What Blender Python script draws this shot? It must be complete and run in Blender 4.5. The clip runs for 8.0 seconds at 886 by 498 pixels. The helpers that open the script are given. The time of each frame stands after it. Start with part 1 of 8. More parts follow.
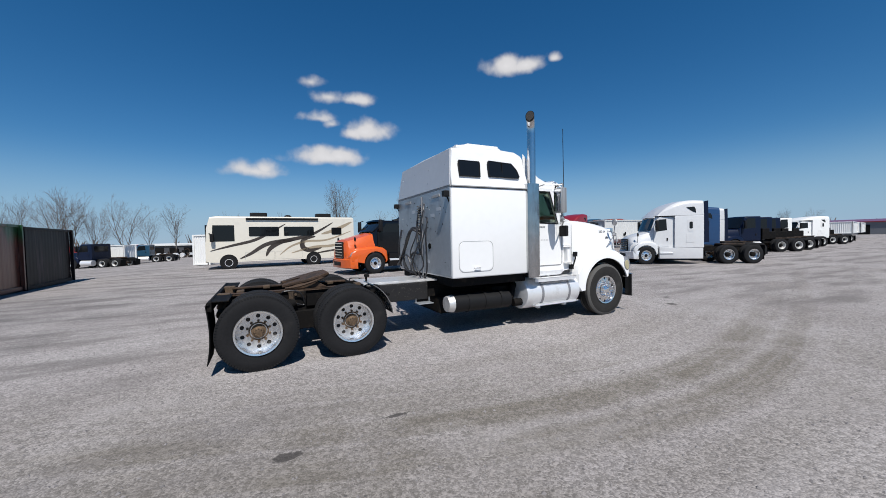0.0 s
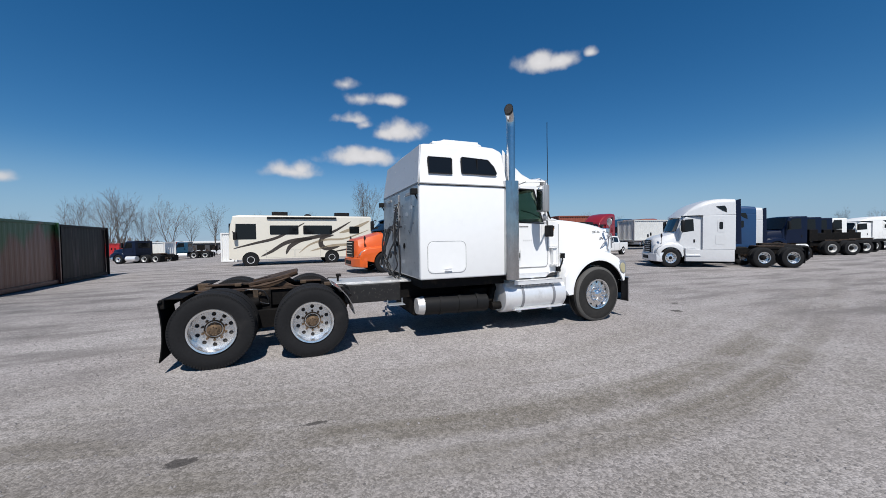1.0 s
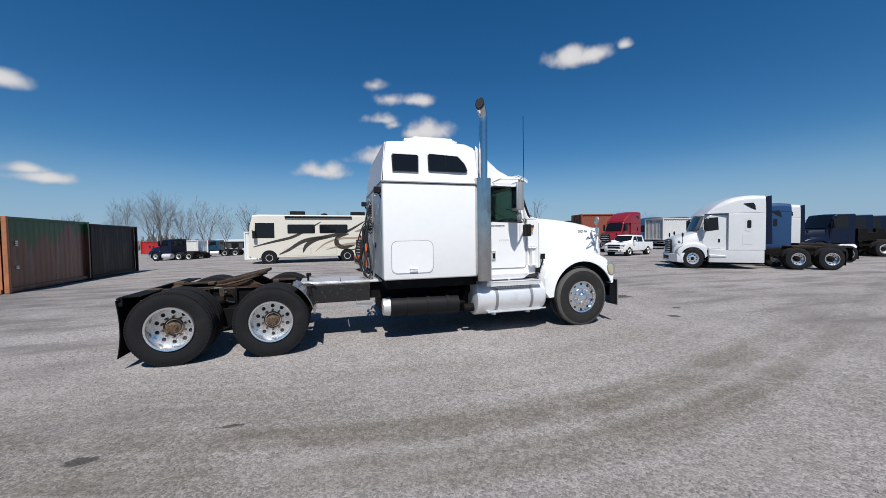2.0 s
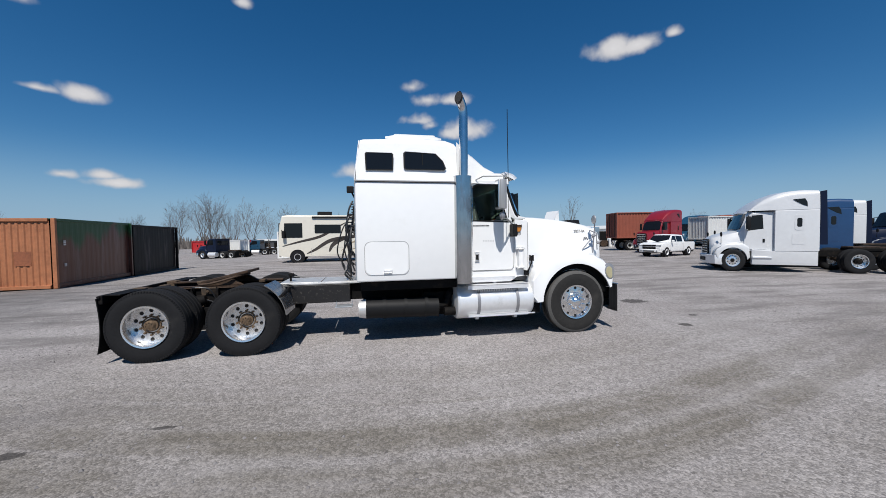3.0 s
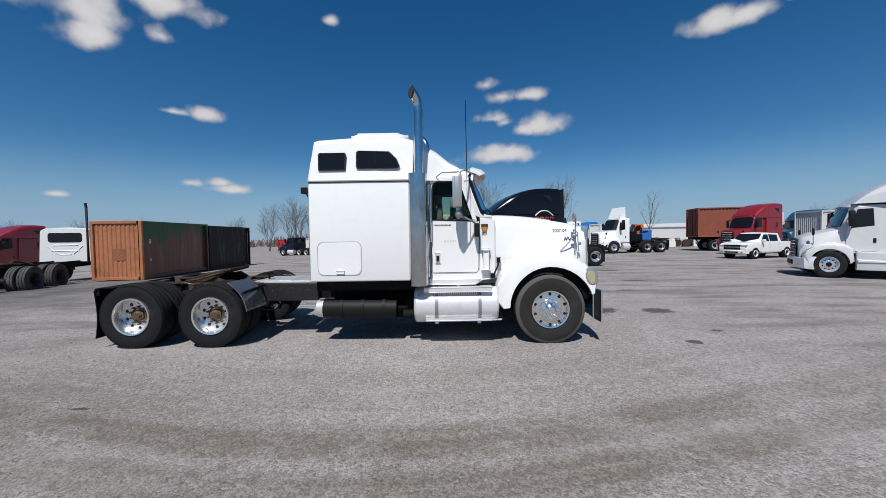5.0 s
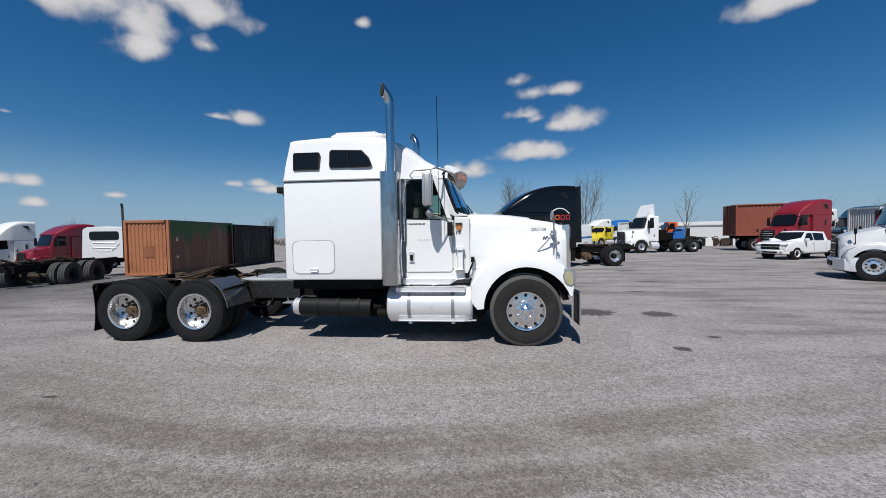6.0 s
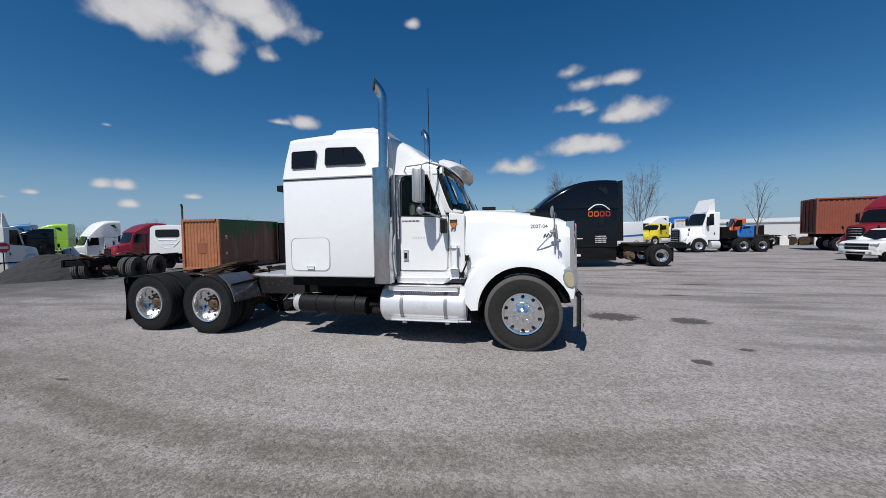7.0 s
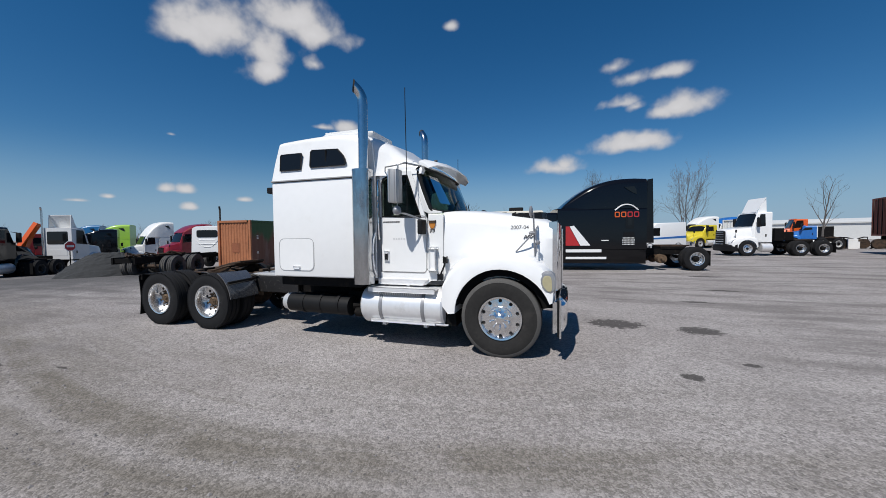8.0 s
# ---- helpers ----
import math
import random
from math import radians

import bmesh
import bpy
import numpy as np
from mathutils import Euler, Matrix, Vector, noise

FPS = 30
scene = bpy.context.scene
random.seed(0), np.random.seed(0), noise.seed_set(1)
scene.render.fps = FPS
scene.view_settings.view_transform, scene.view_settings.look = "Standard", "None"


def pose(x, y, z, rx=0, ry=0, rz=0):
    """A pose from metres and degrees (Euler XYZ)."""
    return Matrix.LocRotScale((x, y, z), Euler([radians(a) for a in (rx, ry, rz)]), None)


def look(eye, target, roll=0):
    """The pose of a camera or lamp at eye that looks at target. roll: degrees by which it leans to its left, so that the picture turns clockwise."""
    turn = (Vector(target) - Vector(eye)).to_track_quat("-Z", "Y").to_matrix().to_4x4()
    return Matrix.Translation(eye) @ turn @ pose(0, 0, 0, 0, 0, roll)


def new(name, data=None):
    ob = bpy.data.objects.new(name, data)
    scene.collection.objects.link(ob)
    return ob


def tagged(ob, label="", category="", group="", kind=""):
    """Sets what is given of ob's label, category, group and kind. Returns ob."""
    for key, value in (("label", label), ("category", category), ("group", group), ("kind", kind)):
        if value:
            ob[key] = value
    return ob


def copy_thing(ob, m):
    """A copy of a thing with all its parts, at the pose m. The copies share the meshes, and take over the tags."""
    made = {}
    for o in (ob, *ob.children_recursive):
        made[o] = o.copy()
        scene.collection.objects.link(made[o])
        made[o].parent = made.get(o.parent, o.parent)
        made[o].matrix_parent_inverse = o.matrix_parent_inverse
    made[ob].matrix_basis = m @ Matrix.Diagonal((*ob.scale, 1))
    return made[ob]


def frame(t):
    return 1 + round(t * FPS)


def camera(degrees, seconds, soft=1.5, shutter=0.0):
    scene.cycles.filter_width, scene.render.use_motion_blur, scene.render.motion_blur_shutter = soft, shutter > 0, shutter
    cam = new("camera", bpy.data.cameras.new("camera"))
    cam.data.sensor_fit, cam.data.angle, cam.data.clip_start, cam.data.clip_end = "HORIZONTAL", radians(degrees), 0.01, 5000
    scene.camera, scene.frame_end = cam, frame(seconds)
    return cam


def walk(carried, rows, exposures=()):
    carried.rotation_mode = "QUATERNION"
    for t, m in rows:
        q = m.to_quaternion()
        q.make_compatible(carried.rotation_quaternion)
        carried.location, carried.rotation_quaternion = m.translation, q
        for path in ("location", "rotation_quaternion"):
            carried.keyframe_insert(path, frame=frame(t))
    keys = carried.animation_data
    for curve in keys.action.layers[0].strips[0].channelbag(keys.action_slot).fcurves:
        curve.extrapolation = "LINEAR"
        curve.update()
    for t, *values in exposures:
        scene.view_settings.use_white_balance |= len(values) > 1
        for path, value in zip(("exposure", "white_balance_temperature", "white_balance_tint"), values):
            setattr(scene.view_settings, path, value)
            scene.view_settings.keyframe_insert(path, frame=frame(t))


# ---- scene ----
cam = camera(102.0, 8.0, soft=0.5)
PATH = [
    (0, (-0.436, -6.352, 1.673), (0.448, -4.559, 1.609), -1.24),
    (0.5, (0.030, -6.376, 1.666), (0.813, -4.537, 1.600), -0.96),
    (1, (0.543, -6.537, 1.659), (1.275, -4.677, 1.595), -0.84),
    (1.5, (1.034, -6.688, 1.655), (1.706, -4.806, 1.588), -0.77),
    (3, (2.458, -6.700, 1.662), (2.850, -4.740, 1.593), -0.79),
    (3.5, (2.921, -6.706, 1.660), (3.213, -4.728, 1.587), -0.78),
    (4, (3.322, -6.658, 1.654), (3.482, -4.666, 1.578), -0.77),
    (4.5, (3.819, -6.622, 1.659), (3.889, -4.624, 1.587), -0.82),
    (5, (4.268, -6.624, 1.661), (4.257, -4.625, 1.590), -0.84),
    (6.5, (5.504, -6.357, 1.651), (5.208, -4.381, 1.566), -0.77),
    (7, (5.871, -6.186, 1.640), (5.435, -4.235, 1.554), -0.77),
    (7.5, (6.304, -6.047, 1.639), (5.791, -4.116, 1.558), -0.73),
    (8, (6.650, -5.865, 1.632), (6.016, -3.970, 1.554), -0.61),
]
walk(cam, [(t, look(eye, target, roll)) for t, eye, target, roll in PATH],
     exposures=((0, 0.13), (1.5, 0.10), (3.5, 0.01), (5, -0.04), (8, -0.09)))

# ---- world, sun and exposure ----
SUN_EL, SUN_AZ = 56.0, 256.0
sun = new("sun", bpy.data.lights.new("sun", "SUN"))
sun.data.energy, sun.data.angle, sun.data.color = 5.0, radians(0.53), (1.0, 0.97, 0.925)
sun_dir = Vector((math.cos(radians(SUN_EL)) * math.cos(radians(SUN_AZ)), math.cos(radians(SUN_EL)) * math.sin(radians(SUN_AZ)), math.sin(radians(SUN_EL))))
sun.matrix_world = look(tuple(sun_dir * 60), (0, 0, 0))

world = bpy.data.worlds.new("sky")
scene.world = world
world.use_nodes = True
wn, wl = world.node_tree.nodes, world.node_tree.links
wn.clear()
w_out, w_bg = wn.new("ShaderNodeOutputWorld"), wn.new("ShaderNodeBackground")
sky = wn.new("ShaderNodeTexSky")
sky.sky_type, sky.sun_disc = "NISHITA", False
sky.sun_elevation, sky.sun_rotation = radians(SUN_EL), radians(90 - SUN_AZ)
sky.altitude, sky.air_density, sky.dust_density, sky.ozone_density = 200, 1.0, 0.0, 6.0
w_bg.inputs["Strength"].default_value = 0.085
coord = wn.new("ShaderNodeTexCoord")
# fair-weather clouds: azimuth, elevation, half width, half height in degrees; the wisps with a thickness
CUMULUS = [
    (138.6, 25.8, 7.6, 4.0), (143.0, 24.6, 3.4, 2.2), (134.6, 24.6, 4.0, 3.6), (134.2, 22.2, 3.0, 2.2), (127.6, 27.4, 5.0, 2.4), (131.0, 28.5, 6.0, 3.0),
    (53.4, 24.6, 3.2, 1.7), (50.3, 24.5, 2.8, 1.4), (75.6, 16.1, 4.2, 1.9), (77.2, 15.8, 2.4, 1.5), (81.2, 12.2, 5.8, 1.7), (79.6, 12.4, 3.6, 1.7),
    (91.2, 9.8, 4.2, 1.5), (90.0, 10.1, 2.0, 1.4), (123.3, 16.1, 2.2, 1.2),
]
WISPS = [
    (127.5, 23.9, 2.4, 1.6, 0.5), (46.2, 24.8, 1.2, 0.9, 0.6), (83.2, 22.3, 3.4, 1.6, 0.55), (80.7, 20.6, 3.4, 1.6, 0.6), (77.0, 20.5, 4.0, 1.4, 0.55), (82.2, 17.6, 3.8, 1.4, 0.6),
    (80.4, 17.0, 2.6, 1.4, 0.5), (126.6, 15.9, 3.0, 0.8, 0.7), (125.2, 7.4, 1.8, 0.9, 0.7), (121.9, 7.6, 2.0, 1.0, 0.85), (120.7, 6.8, 2.8, 0.9, 0.85), (145.9, 6.2, 1.4, 0.9, 0.85),
    (144.1, 6.2, 1.4, 0.9, 0.85), (143.6, 4.0, 1.2, 0.8, 0.8), (107.1, 29.6, 1.7, 1.1, 0.4), (137.3, 5.2, 1.4, 0.6, 0.6), (153.9, 4.3, 1.6, 0.4, 0.5), (151.3, 4.9, 1.0, 0.5, 0.6),
    (145.2, 12.9, 1.0, 0.5, 0.35),
]
HAZE = (2.9, 4.6, 6.6, 1)
reach = None
for c_az, c_el, c_w, c_h, c_thick in [(*c, 1.0) for c in CUMULUS] + WISPS:
    mp, ln = wn.new("ShaderNodeMapping"), wn.new("ShaderNodeVectorMath")
    mp.vector_type, ln.operation = "TEXTURE", "LENGTH"
    a, e = radians(c_az), radians(c_el)
    mp.inputs["Location"].default_value = (math.cos(e) * math.cos(a), math.cos(e) * math.sin(a), math.sin(e))
    mp.inputs["Rotation"].default_value = (0, -e, a)
    mp.inputs["Scale"].default_value = (radians(c_w), radians(c_w), radians(c_h))
    wl.new(coord.outputs["Generated"], mp.inputs["Vector"])
    # flat undersides
    sp, lo, up, cb = wn.new("ShaderNodeSeparateXYZ"), wn.new("ShaderNodeMath"), wn.new("ShaderNodeMath"), wn.new("ShaderNodeCombineXYZ")
    lo.operation, up.operation = "MULTIPLY", "MAXIMUM"
    lo.inputs[1].default_value = -1.5
    wl.new(mp.outputs["Vector"], sp.inputs[0])
    wl.new(sp.outputs["Z"], lo.inputs[0])
    wl.new(lo.outputs["Value"], up.inputs[0])
    wl.new(sp.outputs["Z"], up.inputs[1])
    wl.new(sp.outputs["X"], cb.inputs[0])
    wl.new(sp.outputs["Y"], cb.inputs[1])
    wl.new(up.outputs["Value"], cb.inputs[2])
    wl.new(cb.outputs[0], ln.inputs[0])
    thin = wn.new("ShaderNodeMath")
    thin.operation = "ADD"
    thin.inputs[1].default_value = 0.75 * (1 - c_thick)
    wl.new(ln.outputs["Value"], thin.inputs[0])
    if reach is None:
        reach = thin.outputs["Value"]
    else:
        mn = wn.new("ShaderNodeMath")
        mn.operation = "MINIMUM"
        wl.new(reach, mn.inputs[0])
        wl.new(thin.outputs["Value"], mn.inputs[1])
        reach = mn.outputs["Value"]
puff = wn.new("ShaderNodeTexNoise")
puff.inputs["Scale"].default_value, puff.inputs["Detail"].default_value, puff.inputs["Roughness"].default_value = 16.0, 4.0, 0.48
wl.new(coord.outputs["Generated"], puff.inputs["Vector"])
pm = wn.new("ShaderNodeMath")
pm.operation = "MULTIPLY_ADD"
pm.inputs[1].default_value, pm.inputs[2].default_value = 1.9, -0.95
wl.new(puff.outputs["Fac"], pm.inputs[0])
dens = wn.new("ShaderNodeMath")
dens.operation = "SUBTRACT"
wl.new(pm.outputs["Value"], dens.inputs[0])
wl.new(reach, dens.inputs[1])
cover = wn.new("ShaderNodeMapRange")
cover.interpolation_type = "SMOOTHSTEP"
cover.inputs["From Min"].default_value, cover.inputs["From Max"].default_value = -1.14, -0.28
cover.inputs["To Max"].default_value = 0.95
wl.new(dens.outputs["Value"], cover.inputs["Value"])
tone = wn.new("ShaderNodeMapRange")
tone.inputs["From Min"].default_value, tone.inputs["From Max"].default_value = -1.0, 0.2
tone.inputs["To Min"].default_value, tone.inputs["To Max"].default_value = 6.6, 8.6
wl.new(dens.outputs["Value"], tone.inputs["Value"])
tint = wn.new("ShaderNodeMix")
tint.data_type = "RGBA"
tint.blend_type = "MULTIPLY"
tint.inputs[0].default_value = 1.0
tint.inputs[6].default_value = (0.985, 0.97, 0.985, 1)
wl.new(tone.outputs["Result"], tint.inputs[7])
hue = wn.new("ShaderNodeHueSaturation")
hue.inputs["Hue"].default_value, hue.inputs["Saturation"].default_value, hue.inputs["Value"].default_value = 0.498, 1.27, 0.90
wl.new(sky.outputs["Color"], hue.inputs["Color"])
skymix = wn.new("ShaderNodeMix")
skymix.data_type = "RGBA"
wl.new(cover.outputs["Result"], skymix.inputs[0])
# pale haze towards the horizon
hz_sep, hz_rng, hz_mix = wn.new("ShaderNodeSeparateXYZ"), wn.new("ShaderNodeMapRange"), wn.new("ShaderNodeMix")
hz_rng.interpolation_type, hz_mix.data_type = "SMOOTHERSTEP", "RGBA"
for key, val in (("From Min", -0.02), ("From Max", 0.24), ("To Min", 0.85), ("To Max", 0.0)):
    hz_rng.inputs[key].default_value = val
hz_mix.inputs[7].default_value = HAZE
wl.new(coord.outputs["Generated"], hz_sep.inputs[0])
wl.new(hz_sep.outputs["Z"], hz_rng.inputs["Value"])
wl.new(hz_rng.outputs["Result"], hz_mix.inputs[0])
wl.new(hue.outputs["Color"], hz_mix.inputs[6])
wl.new(hz_mix.outputs[2], skymix.inputs[6])
wl.new(tint.outputs[2], skymix.inputs[7])
wl.new(skymix.outputs[2], w_bg.inputs["Color"])
wl.new(w_bg.outputs["Background"], w_out.inputs["Surface"])

# ---- materials ----
MATS = {}


def mat(name, color, rough=0.5, metal=0.0, var=0.12, scale=6.0, bump=0.0, bump_scale=40.0, coat=0.0, dirt_or_gloss=None, dirt_or_gloss_amount=0.0, dirt_or_gloss_scale=1.5, spec=0.5, stretch=None):
    """A surface with grain at two scales, optional patches of grime or painted gloss, and fine relief."""
    if name in MATS:
        return MATS[name]
    m = bpy.data.materials.new(name)
    m.use_nodes = True
    n, l = m.node_tree.nodes, m.node_tree.links
    b = n["Principled BSDF"]
    b.inputs["Roughness"].default_value, b.inputs["Metallic"].default_value = rough, metal
    b.inputs["Coat Weight"].default_value, b.inputs["Coat Roughness"].default_value = coat, 0.06
    b.inputs["Specular IOR Level"].default_value = spec
    tc = n.new("ShaderNodeTexCoord")
    vec = tc.outputs["Object"]
    if stretch:
        sm = n.new("ShaderNodeMapping")
        sm.inputs["Scale"].default_value = stretch
        l.new(vec, sm.inputs["Vector"])
        vec = sm.outputs["Vector"]
    big, fine = n.new("ShaderNodeTexNoise"), n.new("ShaderNodeTexNoise")
    big.inputs["Scale"].default_value, big.inputs["Detail"].default_value = scale * 0.25, 5
    fine.inputs["Scale"].default_value, fine.inputs["Detail"].default_value = scale * 4, 6
    l.new(vec, big.inputs["Vector"])
    l.new(vec, fine.inputs["Vector"])
    add = n.new("ShaderNodeMath")
    add.operation = "ADD"
    l.new(big.outputs["Fac"], add.inputs[0])
    l.new(fine.outputs["Fac"], add.inputs[1])
    rng = n.new("ShaderNodeMapRange")
    rng.inputs["From Min"].default_value, rng.inputs["From Max"].default_value = 0.6, 1.4
    rng.inputs["To Min"].default_value, rng.inputs["To Max"].default_value = 1 - var, 1 + var
    l.new(add.outputs["Value"], rng.inputs["Value"])
    mul = n.new("ShaderNodeMix")
    mul.data_type, mul.blend_type = "RGBA", "MULTIPLY"
    mul.inputs[0].default_value = 1.0
    mul.inputs[6].default_value = (*color, 1)
    l.new(rng.outputs["Result"], mul.inputs[7])
    col = mul.outputs[2]
    if dirt_or_gloss:
        dn = n.new("ShaderNodeTexNoise")
        dn.inputs["Scale"].default_value, dn.inputs["Detail"].default_value, dn.inputs["Roughness"].default_value = dirt_or_gloss_scale, 8, 0.65
        l.new(vec, dn.inputs["Vector"])
        dr = n.new("ShaderNodeMapRange")
        dr.inputs["From Min"].default_value, dr.inputs["From Max"].default_value = 0.62 - 0.3 * dirt_or_gloss_amount, 0.78 - 0.2 * dirt_or_gloss_amount
        dr.inputs["To Max"].default_value = min(1.0, 0.4 + dirt_or_gloss_amount)
        l.new(dn.outputs["Fac"], dr.inputs["Value"])
        dm = n.new("ShaderNodeMix")
        dm.data_type = "RGBA"
        dm.inputs[7].default_value = (*dirt_or_gloss, 1)
        l.new(dr.outputs["Result"], dm.inputs[0])
        l.new(col, dm.inputs[6])
        col = dm.outputs[2]
        rr = n.new("ShaderNodeMapRange")
        rr.inputs["To Min"].default_value, rr.inputs["To Max"].default_value = rough, min(1.0, rough + 0.35)
        l.new(dr.outputs["Result"], rr.inputs["Value"])
        l.new(rr.outputs["Result"], b.inputs["Roughness"])
    l.new(col, b.inputs["Base Color"])
    if bump:
        bn, bp = n.new("ShaderNodeTexNoise"), n.new("ShaderNodeBump")
        bn.inputs["Scale"].default_value, bn.inputs["Detail"].default_value = bump_scale, 6
        l.new(vec, bn.inputs["Vector"])
        bp.inputs["Strength"].default_value, bp.inputs["Distance"].default_value = bump, 0.01
        l.new(bn.outputs["Fac"], bp.inputs["Height"])
        l.new(bp.outputs["Normal"], b.inputs["Normal"])
    MATS[name] = m
    return m


def glass(name, color, rough=0.03):
    if name in MATS:
        return MATS[name]
    m = bpy.data.materials.new(name)
    m.use_nodes = True
    b = m.node_tree.nodes["Principled BSDF"]
    b.inputs["Base Color"].default_value = (*color, 1)
    b.inputs["Roughness"].default_value = rough
    b.inputs["Transmission Weight"].default_value = 1.0
    b.inputs["IOR"].default_value = 1.2
    MATS[name] = m
    return m


WHITE = mat("white_paint", (0.80, 0.80, 0.79), 0.28, 0, 0.025, 2.0, coat=0.5, dirt_or_gloss=(0.62, 0.60, 0.56), dirt_or_gloss_amount=0.08, dirt_or_gloss_scale=1.2)
WHITE_OLD = mat("white_paint_dull", (0.74, 0.74, 0.72), 0.4, 0, 0.04, 3.0, coat=0.2, dirt_or_gloss=(0.45, 0.42, 0.38), dirt_or_gloss_amount=0.2, dirt_or_gloss_scale=1.0)
DUSTY_WHITE = mat("dusty_white_paint", (0.58, 0.585, 0.59), 0.3, 0, 0.05, 2.0, coat=0.4, dirt_or_gloss=(0.45, 0.43, 0.40), dirt_or_gloss_amount=0.12, dirt_or_gloss_scale=1.0)
GREY_ALU = mat("grey_aluminium_sheet", (0.36, 0.385, 0.41), 0.38, 0.5, 0.10, 3.0, bump=0.08, bump_scale=5, dirt_or_gloss=(0.22, 0.23, 0.24), dirt_or_gloss_amount=0.35, dirt_or_gloss_scale=2.0)
ALU_TOP = mat("pale_aluminium_sheet", (0.50, 0.51, 0.53), 0.45, 0.3, 0.05, 2.0, bump=0.03, bump_scale=5)
CHROME = mat("chrome", (0.86, 0.87, 0.88), 0.08, 1.0, 0.03, 3.0, dirt_or_gloss=(0.5, 0.48, 0.45), dirt_or_gloss_amount=0.06, dirt_or_gloss_scale=3)
WHEEL_CHROME = mat("polished_wheel_aluminium", (0.76, 0.76, 0.765), 0.18, 0.95, 0.05, 5, dirt_or_gloss=(0.45, 0.43, 0.4), dirt_or_gloss_amount=0.1, dirt_or_gloss_scale=5)
FENDER_METAL = mat("bright_fender_steel", (0.30, 0.297, 0.295), 0.22, 0.8, 0.12, 5, bump=0.10, bump_scale=4, dirt_or_gloss=(0.16, 0.15, 0.14), dirt_or_gloss_amount=0.3, dirt_or_gloss_scale=4)
STEEL = mat("polished_stack_steel", (0.60, 0.60, 0.61), 0.17, 1.0, 0.12, 4.0, bump=0.05, bump_scale=8)
# dark upright streaks painted in for what the polished shield reflects
SHIELD = mat("heat_shield_with_reflections", (0.50, 0.50, 0.50), 0.16, 1.0, 0.20, 4.0, bump=0.30, bump_scale=2.6, dirt_or_gloss=(0.10, 0.095, 0.09), dirt_or_gloss_amount=0.32, dirt_or_gloss_scale=3, stretch=(1, 1, 0.35))
MIRROR_STEEL = mat("dull_mirror_steel", (0.40, 0.40, 0.395), 0.42, 0.5, 0.15, 5, dirt_or_gloss=(0.2, 0.2, 0.2), dirt_or_gloss_amount=0.2, dirt_or_gloss_scale=8, stretch=(1, 1, 0.2))
STRAP = mat("grey_steel_strap", (0.30, 0.30, 0.31), 0.45, 0.5, 0.1, 6)
FAINT = mat("faint_lettering", (0.60, 0.60, 0.60), 0.5)
SOOT = mat("sooty_steel", (0.035, 0.032, 0.03), 0.8, 0.2, 0.3, 8)
ALU = mat("brushed_aluminium", (0.80, 0.80, 0.80), 0.38, 0.45, 0.06, 4.0, dirt_or_gloss=(0.45, 0.43, 0.4), dirt_or_gloss_amount=0.12, dirt_or_gloss_scale=2.5)
DECK = mat("worn_deck_plate", (0.64, 0.63, 0.61), 0.45, 0.6, 0.15, 5, bump=0.2, bump_scale=60, dirt_or_gloss=(0.33, 0.28, 0.24), dirt_or_gloss_amount=0.25, dirt_or_gloss_scale=3)
RUBBER = mat("tyre_rubber", (0.012, 0.012, 0.013), 0.8, 0, 0.25, 9, bump=0.15, bump_scale=50, dirt_or_gloss=(0.035, 0.033, 0.031), dirt_or_gloss_amount=0.2, dirt_or_gloss_scale=4, spec=0.2)
RUBBER_STEER = mat("dusty_steer_tyre_rubber", (0.024, 0.023, 0.022), 0.8, 0, 0.2, 5, bump=0.12, spec=0.2, dirt_or_gloss=(0.05, 0.046, 0.042), dirt_or_gloss_amount=0.3, dirt_or_gloss_scale=4)
# worn tread, paler still for the sunlight painted onto its edge
RUBBER_WORN_LIT = mat("worn_sunlit_tread_rubber", (0.075, 0.072, 0.068), 0.85, 0, 0.25, 14, bump=0.2)
BOOT_GREY = mat("grey_vinyl_boot", (0.26, 0.26, 0.27), 0.6, 0, 0.1, 5)
RUBBER_GREY = mat("dusty_tyre_rubber", (0.05, 0.048, 0.047), 0.85, 0, 0.2, 9, dirt_or_gloss=(0.12, 0.11, 0.1), dirt_or_gloss_amount=0.4, dirt_or_gloss_scale=3)
RIM = mat("wheel_aluminium", (0.80, 0.80, 0.80), 0.27, 0.9, 0.06, 6, dirt_or_gloss=(0.40, 0.36, 0.32), dirt_or_gloss_amount=0.16, dirt_or_gloss_scale=5)
RIM_STEEL = mat("white_steel_wheel", (0.62, 0.61, 0.59), 0.45, 0.1, 0.1, 6, dirt_or_gloss=(0.2, 0.17, 0.14), dirt_or_gloss_amount=0.25, dirt_or_gloss_scale=4)
HUB = mat("rusty_hub", (0.13, 0.085, 0.05), 0.75, 0.3, 0.3, 14, bump=0.3, bump_scale=60, dirt_or_gloss=(0.05, 0.035, 0.025), dirt_or_gloss_amount=0.4, dirt_or_gloss_scale=9)
RUST_PALE = mat("dry_rusty_steel", (0.085, 0.055, 0.033), 0.85, 0.1, 0.5, 12, bump=0.4, bump_scale=45, dirt_or_gloss=(0.03, 0.026, 0.022), dirt_or_gloss_amount=0.45, dirt_or_gloss_scale=7)
RUST = mat("rusty_greasy_steel", (0.060, 0.034, 0.019), 0.7, 0.25, 0.5, 9, bump=0.5, bump_scale=45, dirt_or_gloss=(0.018, 0.015, 0.013), dirt_or_gloss_amount=0.6, dirt_or_gloss_scale=5)
